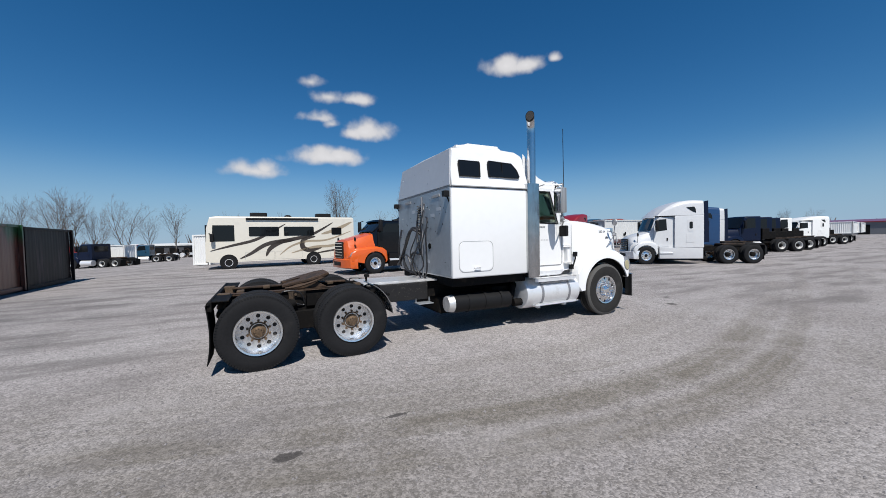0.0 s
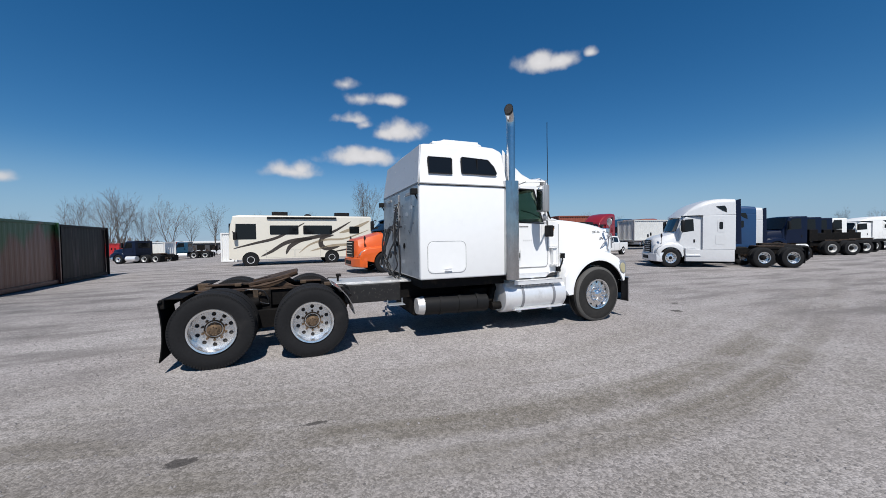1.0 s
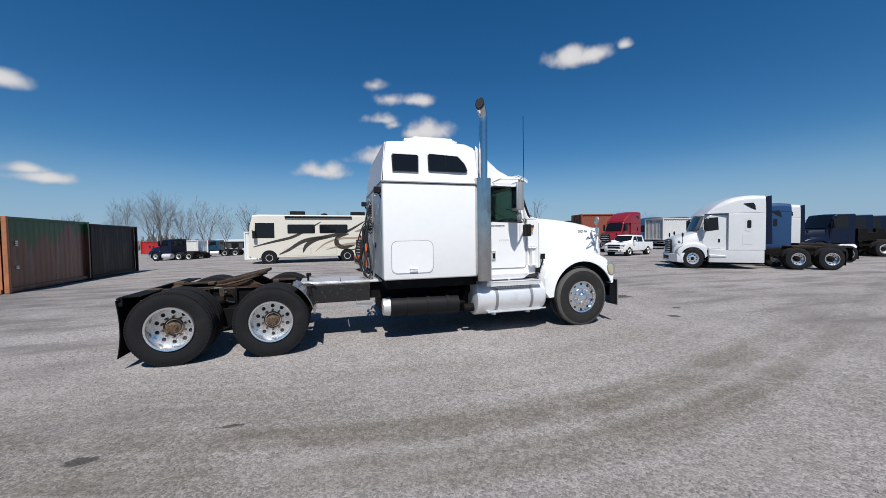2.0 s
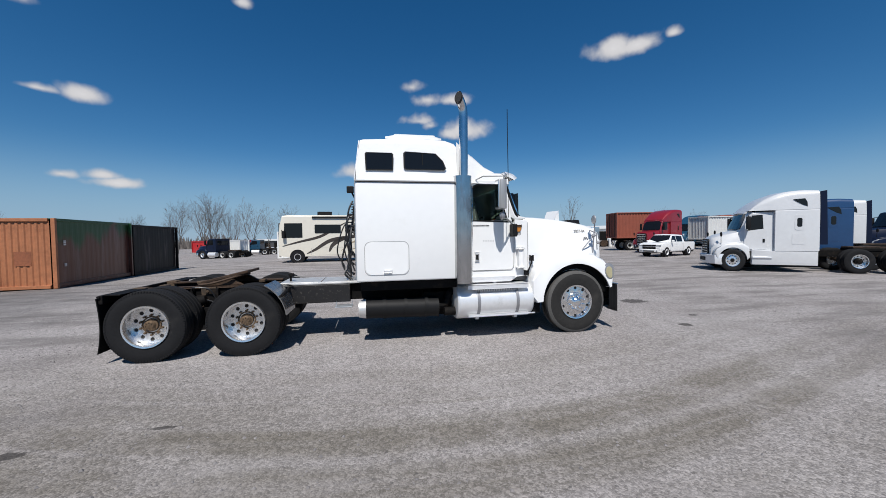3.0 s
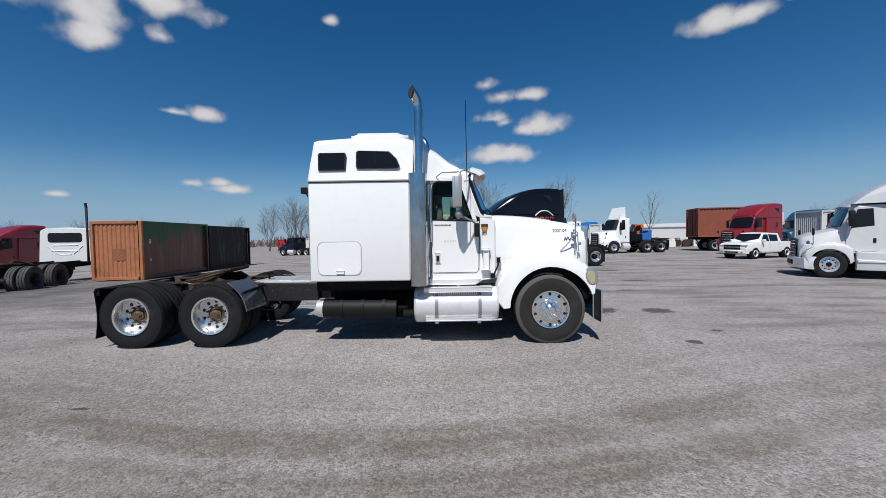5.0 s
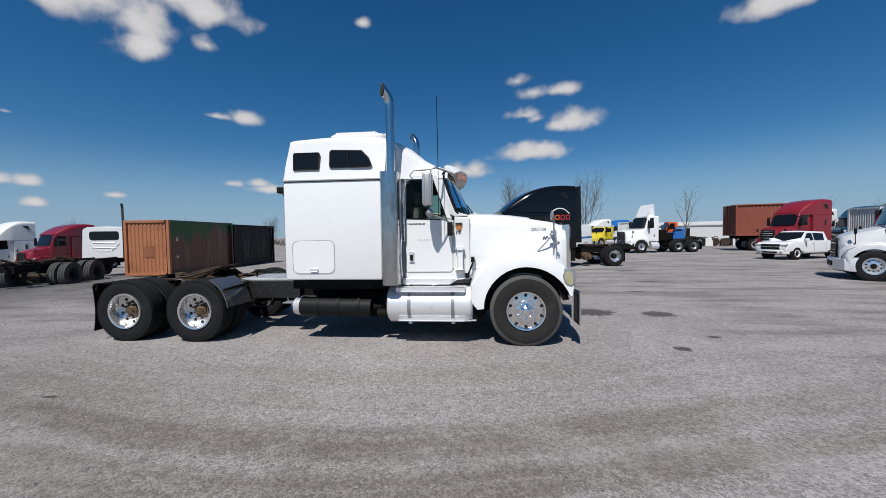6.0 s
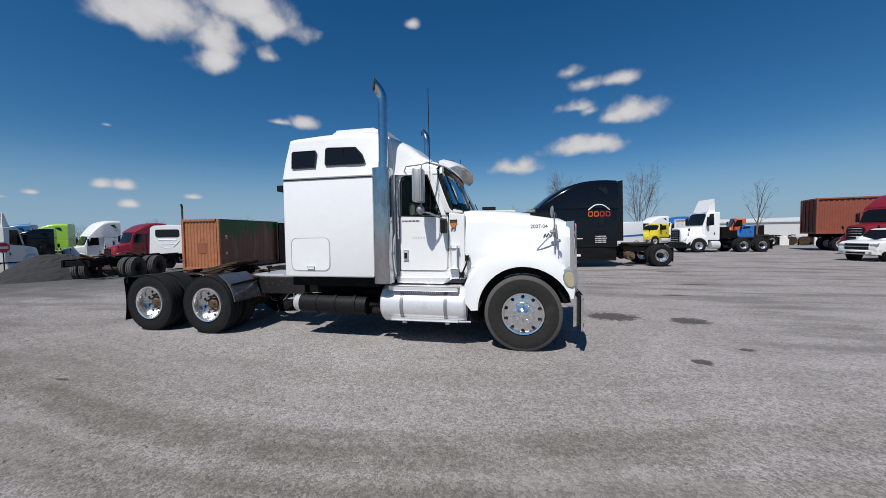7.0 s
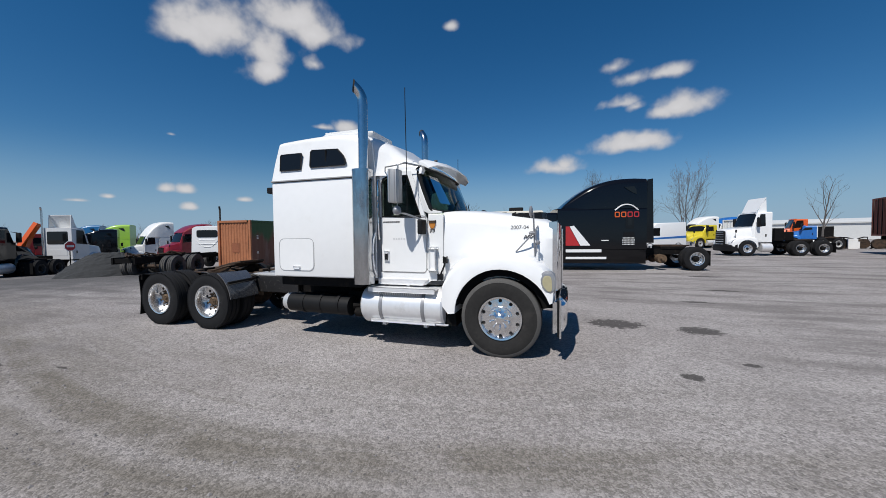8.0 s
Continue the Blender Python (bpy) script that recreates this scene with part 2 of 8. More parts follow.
FRAME = mat("black_chassis_paint", (0.007, 0.0065, 0.0065), 0.7, 0.0, 0.3, 6, bump=0.15, bump_scale=30, dirt_or_gloss=(0.045, 0.034, 0.024), dirt_or_gloss_amount=0.22, dirt_or_gloss_scale=5, spec=0.1)
CHIPPED = mat("chipped_black_paint", (0.012, 0.011, 0.011), 0.5, 0.1, 0.3, 6, bump=0.2, bump_scale=30, dirt_or_gloss=(0.30, 0.27, 0.24), dirt_or_gloss_amount=0.10, dirt_or_gloss_scale=20)
BLACK = mat("black_plastic", (0.010, 0.010, 0.0105), 0.55, 0, 0.15, 8, bump=0.05, spec=0.18)
FLAP = mat("black_rubber_flap", (0.007, 0.007, 0.007), 0.8, 0, 0.3, 5, bump=0.1, spec=0.1)
HOSE = mat("black_hose", (0.018, 0.018, 0.02), 0.45, 0, 0.2, 10)
DARKGLASS = mat("tinted_window", (0.008, 0.009, 0.010), 0.04, 0, 0.05, 2, spec=0.35)
CABGLASS = glass("cab_glass", (0.13, 0.17, 0.12))
DOORGLASS = glass("door_glass", (0.60, 0.70, 0.60))
AMBER = mat("amber_lens", (0.50, 0.19, 0.03), 0.2, 0, 0.05, 5)
LAMP_YELLOW = mat("yellowed_lens", (0.40, 0.36, 0.22), 0.10, 0, 0.1, 5, coat=0.6)
LAMP_CLEAR = mat("clear_lens", (0.30, 0.31, 0.32), 0.12, 0.3, 0.05, 5, coat=0.6)
INTERIOR = mat("grey_cab_trim", (0.07, 0.07, 0.072), 0.75, 0, 0.15, 6)
TEXT = mat("dark_decal", (0.05, 0.05, 0.055), 0.6)
SEAM = mat("panel_seam", (0.30, 0.30, 0.30), 0.7)
RED = mat("dark_red_paint", (0.22, 0.012, 0.018), 0.3, 0, 0.06, 2, coat=0.5, dirt_or_gloss=(0.12, 0.03, 0.03), dirt_or_gloss_amount=0.15)
RED2 = mat("bright_red_paint", (0.42, 0.018, 0.02), 0.32, 0, 0.06, 2, coat=0.5)
ORANGE = mat("orange_paint", (0.62, 0.10, 0.012), 0.3, 0, 0.06, 2, coat=0.5)
NAVY = mat("navy_paint", (0.005, 0.009, 0.026), 0.3, 0, 0.1, 2, coat=0.0, spec=0.25)
BLUE = mat("blue_paint", (0.02, 0.13, 0.42), 0.3, 0, 0.06, 2, coat=0.5)
SKYBLUE = mat("azure_paint", (0.012, 0.12, 0.30), 0.3, 0, 0.06, 2, coat=0.5)
GREEN = mat("lime_paint", (0.28, 0.50, 0.05), 0.35, 0, 0.06, 2, coat=0.4)
BLACKP = mat("glossy_black_paint", (0.004, 0.004, 0.005), 0.12, 0, 0.1, 2, spec=0.4)
YELLOW = mat("yellow_paint", (0.62, 0.50, 0.03), 0.4, 0, 0.08, 2, coat=0.3)
CREAM = mat("cream_gelcoat", (0.66, 0.62, 0.53), 0.32, 0, 0.03, 2, coat=0.4, dirt_or_gloss=(0.5, 0.46, 0.4), dirt_or_gloss_amount=0.1)
BROWN_DECAL = mat("brown_swoosh_decal", (0.045, 0.036, 0.03), 0.4, 0, 0.1, 4)
TAN_DECAL = mat("tan_swoosh_decal", (0.33, 0.27, 0.19), 0.4, 0, 0.1, 4)
BARK = mat("grey_bark", (0.10, 0.09, 0.082), 0.9, 0, 0.3, 10)
TWIG = mat("bare_twigs", (0.125, 0.108, 0.098), 0.9, 0, 0.3, 3)
TEAL = mat("dark_teal_paint", (0.012, 0.055, 0.10), 0.35, 0, 0.08, 2, coat=0.3)
BUILDING_D = mat("dark_cladding", (0.06, 0.06, 0.065), 0.6, 0.1, 0.2, 1)
BUILDING_W = mat("pale_metal_cladding", (0.62, 0.62, 0.6), 0.5, 0.1, 0.08, 1)
BUILDING_G = mat("grey_cladding", (0.16, 0.165, 0.175), 0.6, 0.1, 0.12, 1)
CONT_ORANGE = mat("weathered_orange_container", (0.40, 0.155, 0.07), 0.62, 0.1, 0.18, 2.2, bump=0.06, bump_scale=20, dirt_or_gloss=(0.20, 0.075, 0.035), dirt_or_gloss_amount=0.35, dirt_or_gloss_scale=1.6)
CONT_RED = mat("red_oxide_container", (0.27, 0.075, 0.045), 0.6, 0.1, 0.14, 1.0, dirt_or_gloss=(0.17, 0.05, 0.03), dirt_or_gloss_amount=0.25, dirt_or_gloss_scale=0.8)
# the pale upright streaks are glossy sheen put into the colour
CONT_DARK = mat("dark_container_with_sheen", (0.010, 0.007, 0.007), 0.5, 0.0, 0.4, 1.2, bump=0.05, bump_scale=9, dirt_or_gloss=(0.26, 0.21, 0.20), dirt_or_gloss_amount=0.24, dirt_or_gloss_scale=2.0, stretch=(1, 1, 0.1), spec=0.15)
SLATE = mat("slate_gravel", (0.028, 0.029, 0.030), 0.95, 0, 0.35, 18, bump=0.8, bump_scale=22)
STOP_RED = mat("stop_sign_red", (0.55, 0.02, 0.03), 0.4)


def streaked_container():
    """Brown container paint with a green upper band that has washed down in streaks, and a pale sheen painted in as
    streaks.
    """
    m = mat("brown_green_container", (0.115, 0.042, 0.030), 0.30, 0.15, 0.3, 1.6, bump=0.06, bump_scale=9, dirt_or_gloss=(0.30, 0.22, 0.20), dirt_or_gloss_amount=0.30, dirt_or_gloss_scale=2.2, stretch=(1, 1, 0.10), spec=0.4)
    n, l = m.node_tree.nodes, m.node_tree.links
    b = n["Principled BSDF"]
    old = b.inputs["Base Color"].links[0].from_socket
    tc, sep, ns, ad = n.new("ShaderNodeTexCoord"), n.new("ShaderNodeSeparateXYZ"), n.new("ShaderNodeTexNoise"), n.new("ShaderNodeMath")
    mp = n.new("ShaderNodeMapping")
    mp.inputs["Scale"].default_value = (0.8, 0.8, 0.12)
    l.new(tc.outputs["Object"], sep.inputs[0])
    l.new(tc.outputs["Object"], mp.inputs["Vector"])
    l.new(mp.outputs["Vector"], ns.inputs["Vector"])
    ns.inputs["Scale"].default_value, ns.inputs["Detail"].default_value = 1.3, 4
    ad.operation = "MULTIPLY_ADD"
    ad.inputs[1].default_value = 3.4
    l.new(ns.outputs["Fac"], ad.inputs[0])
    l.new(sep.outputs["Z"], ad.inputs[2])
    rg = n.new("ShaderNodeMapRange")
    rg.inputs["From Min"].default_value, rg.inputs["From Max"].default_value = 3.5, 3.95
    l.new(ad.outputs["Value"], rg.inputs["Value"])
    mx = n.new("ShaderNodeMix")
    mx.data_type = "RGBA"
    mx.inputs[7].default_value = (0.022, 0.075, 0.028, 1)
    l.new(rg.outputs["Result"], mx.inputs[0])
    l.new(old, mx.inputs[6])
    l.new(mx.outputs[2], b.inputs["Base Color"])
    return m


CONT_BROWN = streaked_container()


def ground_material():
    """Compacted pale gravel: stones, dust, brown wheel tracks that curve round the parked tractor, damp patches."""
    m = bpy.data.materials.new("compacted_gravel")
    m.use_nodes = True
    n, l = m.node_tree.nodes, m.node_tree.links
    b = n["Principled BSDF"]
    b.inputs["Roughness"].default_value, b.inputs["Specular IOR Level"].default_value = 0.92, 0.2
    tc = n.new("ShaderNodeTexCoord")
    P = tc.outputs["Object"]

    def noise_tex(scale, detail, rough=0.55):
        t = n.new("ShaderNodeTexNoise")
        t.inputs["Scale"].default_value, t.inputs["Detail"].default_value, t.inputs["Roughness"].default_value = scale, detail, rough
        l.new(P, t.inputs["Vector"])
        return t.outputs["Fac"]

    def calc(op, a, c=None, d=None):
        k = n.new("ShaderNodeMath")
        k.operation = op
        for i, v in enumerate((a, c, d)):
            if v is None:
                continue
            if isinstance(v, (int, float)):
                k.inputs[i].default_value = v
            else:
                l.new(v, k.inputs[i])
        return k.outputs["Value"]

    def ramp(v, lo, hi, a=0.0, c=1.0):
        k = n.new("ShaderNodeMapRange")
        k.interpolation_type = "SMOOTHSTEP"
        for key, val in (("From Min", lo), ("From Max", hi), ("To Min", a), ("To Max", c)):
            k.inputs[key].default_value = val
        l.new(v, k.inputs["Value"])
        return k.outputs["Result"]

    def blend(f, a, c):
        k = n.new("ShaderNodeMix")
        k.data_type = "RGBA"
        for i, v in ((0, f), (6, a), (7, c)):
            if isinstance(v, tuple):
                k.inputs[i].default_value = (*v, 1)
            elif isinstance(v, (int, float)):
                k.inputs[i].default_value = v
            else:
                l.new(v, k.inputs[i])
        return k.outputs[2]

    stones = n.new("ShaderNodeTexVoronoi")
    stones.inputs["Scale"].default_value = 80
    l.new(P, stones.inputs["Vector"])
    stones2 = n.new("ShaderNodeTexVoronoi")
    stones2.inputs["Scale"].default_value = 34
    l.new(P, stones2.inputs["Vector"])
    sep = n.new("ShaderNodeSeparateColor")
    l.new(stones.outputs["Color"], sep.inputs[0])
    sep2 = n.new("ShaderNodeSeparateColor")
    l.new(stones2.outputs["Color"], sep2.inputs[0])
    base = blend(ramp(noise_tex(0.35, 6), 0.35, 0.68), GROUND_A, GROUND_B)
    base = blend(ramp(noise_tex(2.2, 6), 0.45, 0.75, 0, 0.45), base, GROUND_C)
    speck = calc("ADD", calc("MULTIPLY", sep.outputs[0], 0.46), calc("MULTIPLY", sep2.outputs[0], 0.34))
    gain = n.new("ShaderNodeMix")
    gain.data_type, gain.blend_type = "RGBA", "MULTIPLY"
    gain.inputs[0].default_value = 1.0
    l.new(base, gain.inputs[6])
    l.new(ramp(speck, 0.08, 0.74, 0.63, 1.31), gain.inputs[7])
    base = gain.outputs[2]
    base = blend(ramp(noise_tex(7.0, 5, 0.6), 0.52, 0.72, 0.0, 0.42), base, GROUND_C)
    base = blend(ramp(noise_tex(13.0, 4, 0.6), 0.50, 0.30, 0.0, 0.38), base, GROUND_B)
    pos = n.new("ShaderNodeSeparateXYZ")
    l.new(P, pos.inputs[0])
    wob = calc("MULTIPLY_ADD", noise_tex(0.3, 3), 0.5, -0.25)
    near = ramp(pos.outputs[1], -1.5, 1.5, 1.0, 0.0)
    # a bent pair of ruts and older, fainter ones beside it
    bx = calc("ADD", pos.outputs[0], -3.5)
    bow = calc("MULTIPLY_ADD", calc("SQRT", calc("ADD", calc("MULTIPLY", bx, bx), 9.0)), 0.37, -4.90)
    rut = calc("ADD", calc("SUBTRACT", pos.outputs[1], bow), calc("MULTIPLY", wob, 0.35))
    tracks = None
    for v0, wdt, amt in ((0.0, 0.25, 0.95), (-0.56, 0.22, 0.92), (-0.26, 0.6, 0.40), (-1.25, 0.35, 0.42), (-1.85, 0.45, 0.40), (-2.7, 0.6, 0.35), (0.75, 0.22, 0.30), (1.3, 0.3, 0.34)):
        band = ramp(calc("ABSOLUTE", calc("SUBTRACT", rut, v0)), wdt * 0.25, wdt * 1.9, amt, 0.0)
        tracks = band if tracks is None else calc("MAXIMUM", tracks, band)
    # browner towards low x: brown blotches, plus gravel's view-dependent dimming put into the colour
    brown_dim = calc("MULTIPLY", ramp(pos.outputs[0], 4.5, 0.0, 0.0, 0.68), ramp(calc("ABSOLUTE", calc("ADD", rut, 0.5)), 0.7, 2.6, 1.0, 0.0))
    tracks = calc("MAXIMUM", tracks, brown_dim)
    dx, dy = calc("ADD", pos.outputs[0], -3.2), calc("ADD", pos.outputs[1], -7.0)
    rad = calc("ADD", rut, calc("MULTIPLY", wob, 0.3))
    polar = n.new("ShaderNodeCombineXYZ")
    l.new(calc("MULTIPLY", rad, 6.5), polar.inputs[0])
    l.new(calc("MULTIPLY", calc("ARCTAN2", dy, dx), 2.2), polar.inputs[1])
    streak = n.new("ShaderNodeTexNoise")
    streak.inputs["Scale"].default_value, streak.inputs["Detail"].default_value = 1.0, 6
    l.new(polar.outputs[0], streak.inputs["Vector"])
    tracks = calc("MULTIPLY", tracks, ramp(streak.outputs["Fac"], 0.18, 0.55, 0.35, 1.0))
    tracks = calc("MULTIPLY", tracks, ramp(noise_tex(0.8, 6, 0.62), 0.30, 0.56, 0.45, 1.0))
    tracks = calc("MAXIMUM", tracks, calc("MULTIPLY", ramp(streak.outputs["Fac"], 0.5, 0.72, 0.0, 0.5), ramp(rad, 1.6, 0.4)))
    tracks = calc("MULTIPLY", calc("MULTIPLY", tracks, near), calc("MULTIPLY", ramp(pos.outputs[0], 5.5, 10.0, 1.0, 0.4), ramp(pos.outputs[0], -4.0, 0.0, 0.7, 1.0)))
    base = blend(tracks, base, TRACK_COL)
    # stones still show on the packed tracks
    rub = n.new("ShaderNodeMix")
    rub.data_type, rub.blend_type = "RGBA", "MULTIPLY"
    l.new(calc("MULTIPLY", tracks, 0.9), rub.inputs[0])
    l.new(base, rub.inputs[6])
    l.new(ramp(speck, 0.08, 0.74, 0.68, 1.30), rub.inputs[7])
    base = rub.outputs[2]
    # long faint scuffs across the yard
    wisp = n.new("ShaderNodeTexNoise")
    wisp.inputs["Scale"].default_value, wisp.inputs["Detail"].default_value, wisp.inputs["Roughness"].default_value = 1.0, 7, 0.6
    stretch = n.new("ShaderNodeCombineXYZ")
    l.new(calc("MULTIPLY", pos.outputs[0], 0.32), stretch.inputs[0])
    l.new(calc("MULTIPLY", pos.outputs[1], 1.25), stretch.inputs[1])
    l.new(stretch.outputs[0], wisp.inputs["Vector"])
    base = blend(calc("MULTIPLY", ramp(wisp.outputs["Fac"], 0.44, 0.66, 0.0, 0.72), calc("MAXIMUM", calc("MAXIMUM", ramp(pos.outputs[1], -1.0, 4.0), ramp(pos.outputs[0], 2.0, -3.0)), ramp(pos.outputs[0], 7.5, 11.0))), base, (0.13, 0.118, 0.112))
    base = blend(ramp(wisp.outputs["Fac"], 0.46, 0.30, 0.0, 0.35), base, GROUND_B)
    # single dark stones lying on the dust
    peb = n.new("ShaderNodeTexVoronoi")
    peb.inputs["Scale"].default_value = 17
    l.new(P, peb.inputs["Vector"])
    sep3 = n.new("ShaderNodeSeparateColor")
    l.new(peb.outputs["Color"], sep3.inputs[0])
    lone = calc("MULTIPLY", ramp(peb.outputs["Distance"], 0.16, 0.24, 1.0, 0.0), ramp(sep3.outputs[1], 0.82, 0.9, 0.0, 0.7))
    base = blend(lone, base, (0.075, 0.07, 0.068))
    # dark slate spread round the heap
    ex, ey = calc("DIVIDE", calc("ADD", pos.outputs[0], 14.5), 8.5), calc("DIVIDE", calc("ADD", pos.outputs[1], -4.5), 6.5)
    slate = calc("ADD", calc("SQRT", calc("ADD", calc("MULTIPLY", ex, ex), calc("MULTIPLY", ey, ey))), calc("MULTIPLY_ADD", noise_tex(0.9, 6, 0.65), 1.2, -0.6))
    base = blend(ramp(slate, 0.4, 1.5, 0.8, 0.0), base, (0.066, 0.066, 0.068))
    # oily damp patches: centre, half length, half width
    damp = None
    for cx, cy, sx, sy in ((7.55, 1.2, 0.46, 0.34), (8.8, 1.05, 0.34, 0.26), (8.05, -1.2, 0.13, 0.10), (8.85, -0.58, 0.10, 0.07), (-0.34, -3.36, 0.13, 0.06), (0.62, -3.14, 0.11, 0.03), (11.6, 9.6, 0.6, 0.2), (10.9, 6.0, 0.45, 0.12), (9.6, 3.9, 0.35, 0.1)):
        ex, ey = calc("DIVIDE", calc("SUBTRACT", pos.outputs[0], cx), sx), calc("DIVIDE", calc("SUBTRACT", pos.outputs[1], cy), sy)
        d = calc("SQRT", calc("ADD", calc("MULTIPLY", ex, ex), calc("MULTIPLY", ey, ey)))
        damp = d if damp is None else calc("MINIMUM", damp, d)
    damp = ramp(calc("ADD", damp, calc("MULTIPLY_ADD", noise_tex(9.0, 6, 0.7), 2.2, -1.1)), 0.8, 1.08, 0.82, 0.0)
    base = blend(damp, base, (0.042, 0.038, 0.036))
    l.new(base, b.inputs["Base Color"])
    bp = n.new("ShaderNodeBump")
    bp.inputs["Strength"].default_value, bp.inputs["Distance"].default_value = 0.55, 0.020
    h = calc("ADD", calc("MULTIPLY", stones.outputs["Distance"], -0.5), calc("ADD", calc("MULTIPLY", stones2.outputs["Distance"], -0.55), calc("MULTIPLY", noise_tex(6, 8), 0.9)))
    l.new(calc("MULTIPLY", h, calc("SUBTRACT", 1.0, calc("MULTIPLY", tracks, 0.5))), bp.inputs["Height"])
    l.new(bp.outputs["Normal"], b.inputs["Normal"])
    return m


GROUND_A, GROUND_B, GROUND_C, TRACK_COL = (0.276, 0.253, 0.244), (0.336, 0.313, 0.303), (0.214, 0.196, 0.186), (0.150, 0.134, 0.113)
GRAVEL = ground_material()

from mathutils.bvhtree import BVHTree


# ---- mesh helpers ----
def part(name, bm, material, parent=None, label="", smooth=False, kind=""):
    """Links a bmesh as one mesh object, under a thing or a part if given."""
    me = bpy.data.meshes.new(name)
    bmesh.ops.recalc_face_normals(bm, faces=bm.faces)
    bm.to_mesh(me)
    bm.free()
    me.materials.append(material)
    if smooth:
        me.shade_smooth()
        me.set_sharp_from_angle(angle=radians(35))
    ob = new(name, me)
    ob.parent = parent
    tagged(ob, label, kind=kind)
    return ob


def thing(name, m, label, category, group="", kind=""):
    e = new(name)
    e.empty_display_size = 0.3
    e.matrix_world = m
    return tagged(e, label, category, group, kind)


def box(bm, x0, x1, y0, y1, z0, z1, bevel=0.0, seg=2):
    r = bmesh.ops.create_cube(bm, size=1.0)
    vs = r["verts"]
    for v in vs:
        v.co = Vector(((x0 + x1) / 2 + v.co.x * (x1 - x0), (y0 + y1) / 2 + v.co.y * (y1 - y0), (z0 + z1) / 2 + v.co.z * (z1 - z0)))
    if bevel:
        es = list({e for v in vs for e in v.link_edges})
        bmesh.ops.bevel(bm, geom=es, offset=bevel, segments=seg, profile=0.5, affect="EDGES")


def cyl(bm, p0, p1, r0, r1=None, n=20):
    p0, p1 = Vector(p0), Vector(p1)
    d = p1 - p0
    m = Matrix.Translation((p0 + p1) / 2) @ d.to_track_quat("Z", "Y").to_matrix().to_4x4()
    bmesh.ops.create_cone(bm, cap_ends=True, segments=n, radius1=r0, radius2=r0 if r1 is None else r1, depth=d.length, matrix=m)


def ball(bm, c, r, sx=1, sy=1, sz=1, n=12):
    bmesh.ops.create_uvsphere(bm, u_segments=n, v_segments=max(6, n // 2), radius=r, matrix=Matrix.Translation(c) @ Matrix.Diagonal((sx, sy, sz, 1)))


def tube(bm, pts, r, n=8, r1=None):
    """A round bar along a line of points."""
    pts = [Vector(p) for p in pts]
    rings = []
    for i, p in enumerate(pts):
        d = (pts[min(i + 1, len(pts) - 1)] - pts[max(i - 1, 0)]).normalized()
        q = d.to_track_quat("Z", "Y")
        rr = r if r1 is None else r + (r1 - r) * i / (len(pts) - 1)
        rings.append([bm.verts.new(p + q @ Vector((rr * math.cos(2 * math.pi * k / n), rr * math.sin(2 * math.pi * k / n), 0))) for k in range(n)])
    for a, b in zip(rings, rings[1:]):
        for k in range(n):
            bm.faces.new((a[k], a[(k + 1) % n], b[(k + 1) % n], b[k]))
    bm.faces.new(rings[0][::-1])
    bm.faces.new(rings[-1])


def bend(pts, step=6):
    """A smooth line through a few points (Catmull-Rom)."""
    pts = [Vector(p) for p in pts]
    out = []
    for i in range(len(pts) - 1):
        a, b, c, d = pts[max(i - 1, 0)], pts[i], pts[i + 1], pts[min(i + 2, len(pts) - 1)]
        for k in range(step):
            t = k / step
            out.append(0.5 * (2 * b + (c - a) * t + (2 * a - 5 * b + 4 * c - d) * t * t + (3 * b - 3 * c + d - a) * t ** 3))
    return out + [pts[-1]]


def lathe(bm, prof, n=40, closed=False):
    """Turns (y, radius) pairs about the y axis."""
    rings = [[bm.verts.new((r * math.cos(2 * math.pi * k / n), y, r * math.sin(2 * math.pi * k / n))) for k in range(n)] for y, r in prof]
    pairs = list(zip(rings, rings[1:])) + ([(rings[-1], rings[0])] if closed else [])
    for a, b in pairs:
        for k in range(n):
            bm.faces.new((a[k], a[(k + 1) % n], b[(k + 1) % n], b[k]))
    if not closed:
        for ring in (rings[0], rings[-1]):
            bm.faces.new(ring)


def prism(bm, outline, y0, y1, bevel=0.0, seg=2, axis="y"):
    """A plate: an outline in x, z (or y, z or x, y) with thickness along the other axis."""
    def co(p, w):
        return {"y": (p[0], w, p[1]), "x": (w, p[0], p[1]), "z": (p[0], p[1], w)}[axis]
    a = [bm.verts.new(co(p, y0)) for p in outline]
    b = [bm.verts.new(co(p, y1)) for p in outline]
    fs = [bm.faces.new(a), bm.faces.new(b[::-1])]
    for i in range(len(a)):
        j = (i + 1) % len(a)
        bm.faces.new((a[i], b[i], b[j], a[j]))
    if bevel:
        es = list({e for f in fs for e in f.edges})
        bmesh.ops.bevel(bm, geom=es, offset=bevel, segments=seg, profile=0.5, affect="EDGES")


def round_rect(x0, x1, z0, z1, r, n=5):
    out = []
    for cx, cz, a0 in ((x1 - r, z1 - r, 0), (x0 + r, z1 - r, 90), (x0 + r, z0 + r, 180), (x1 - r, z0 + r, 270)):
        for k in range(n + 1):
            a = radians(a0 + 90 * k / n)
            out.append((cx + r * math.cos(a), cz + r * math.sin(a)))
    return out


def soften(outline):
    """The outline with its corners cut twice, so that it reads as a curve."""
    for _ in range(2):
        cut = []
        for (x0, z0), (x1, z1) in zip(outline, outline[1:] + outline[:1]):
            cut += [(0.75 * x0 + 0.25 * x1, 0.75 * z0 + 0.25 * z1), (0.25 * x0 + 0.75 * x1, 0.25 * z0 + 0.75 * z1)]
        outline = cut
    return outline


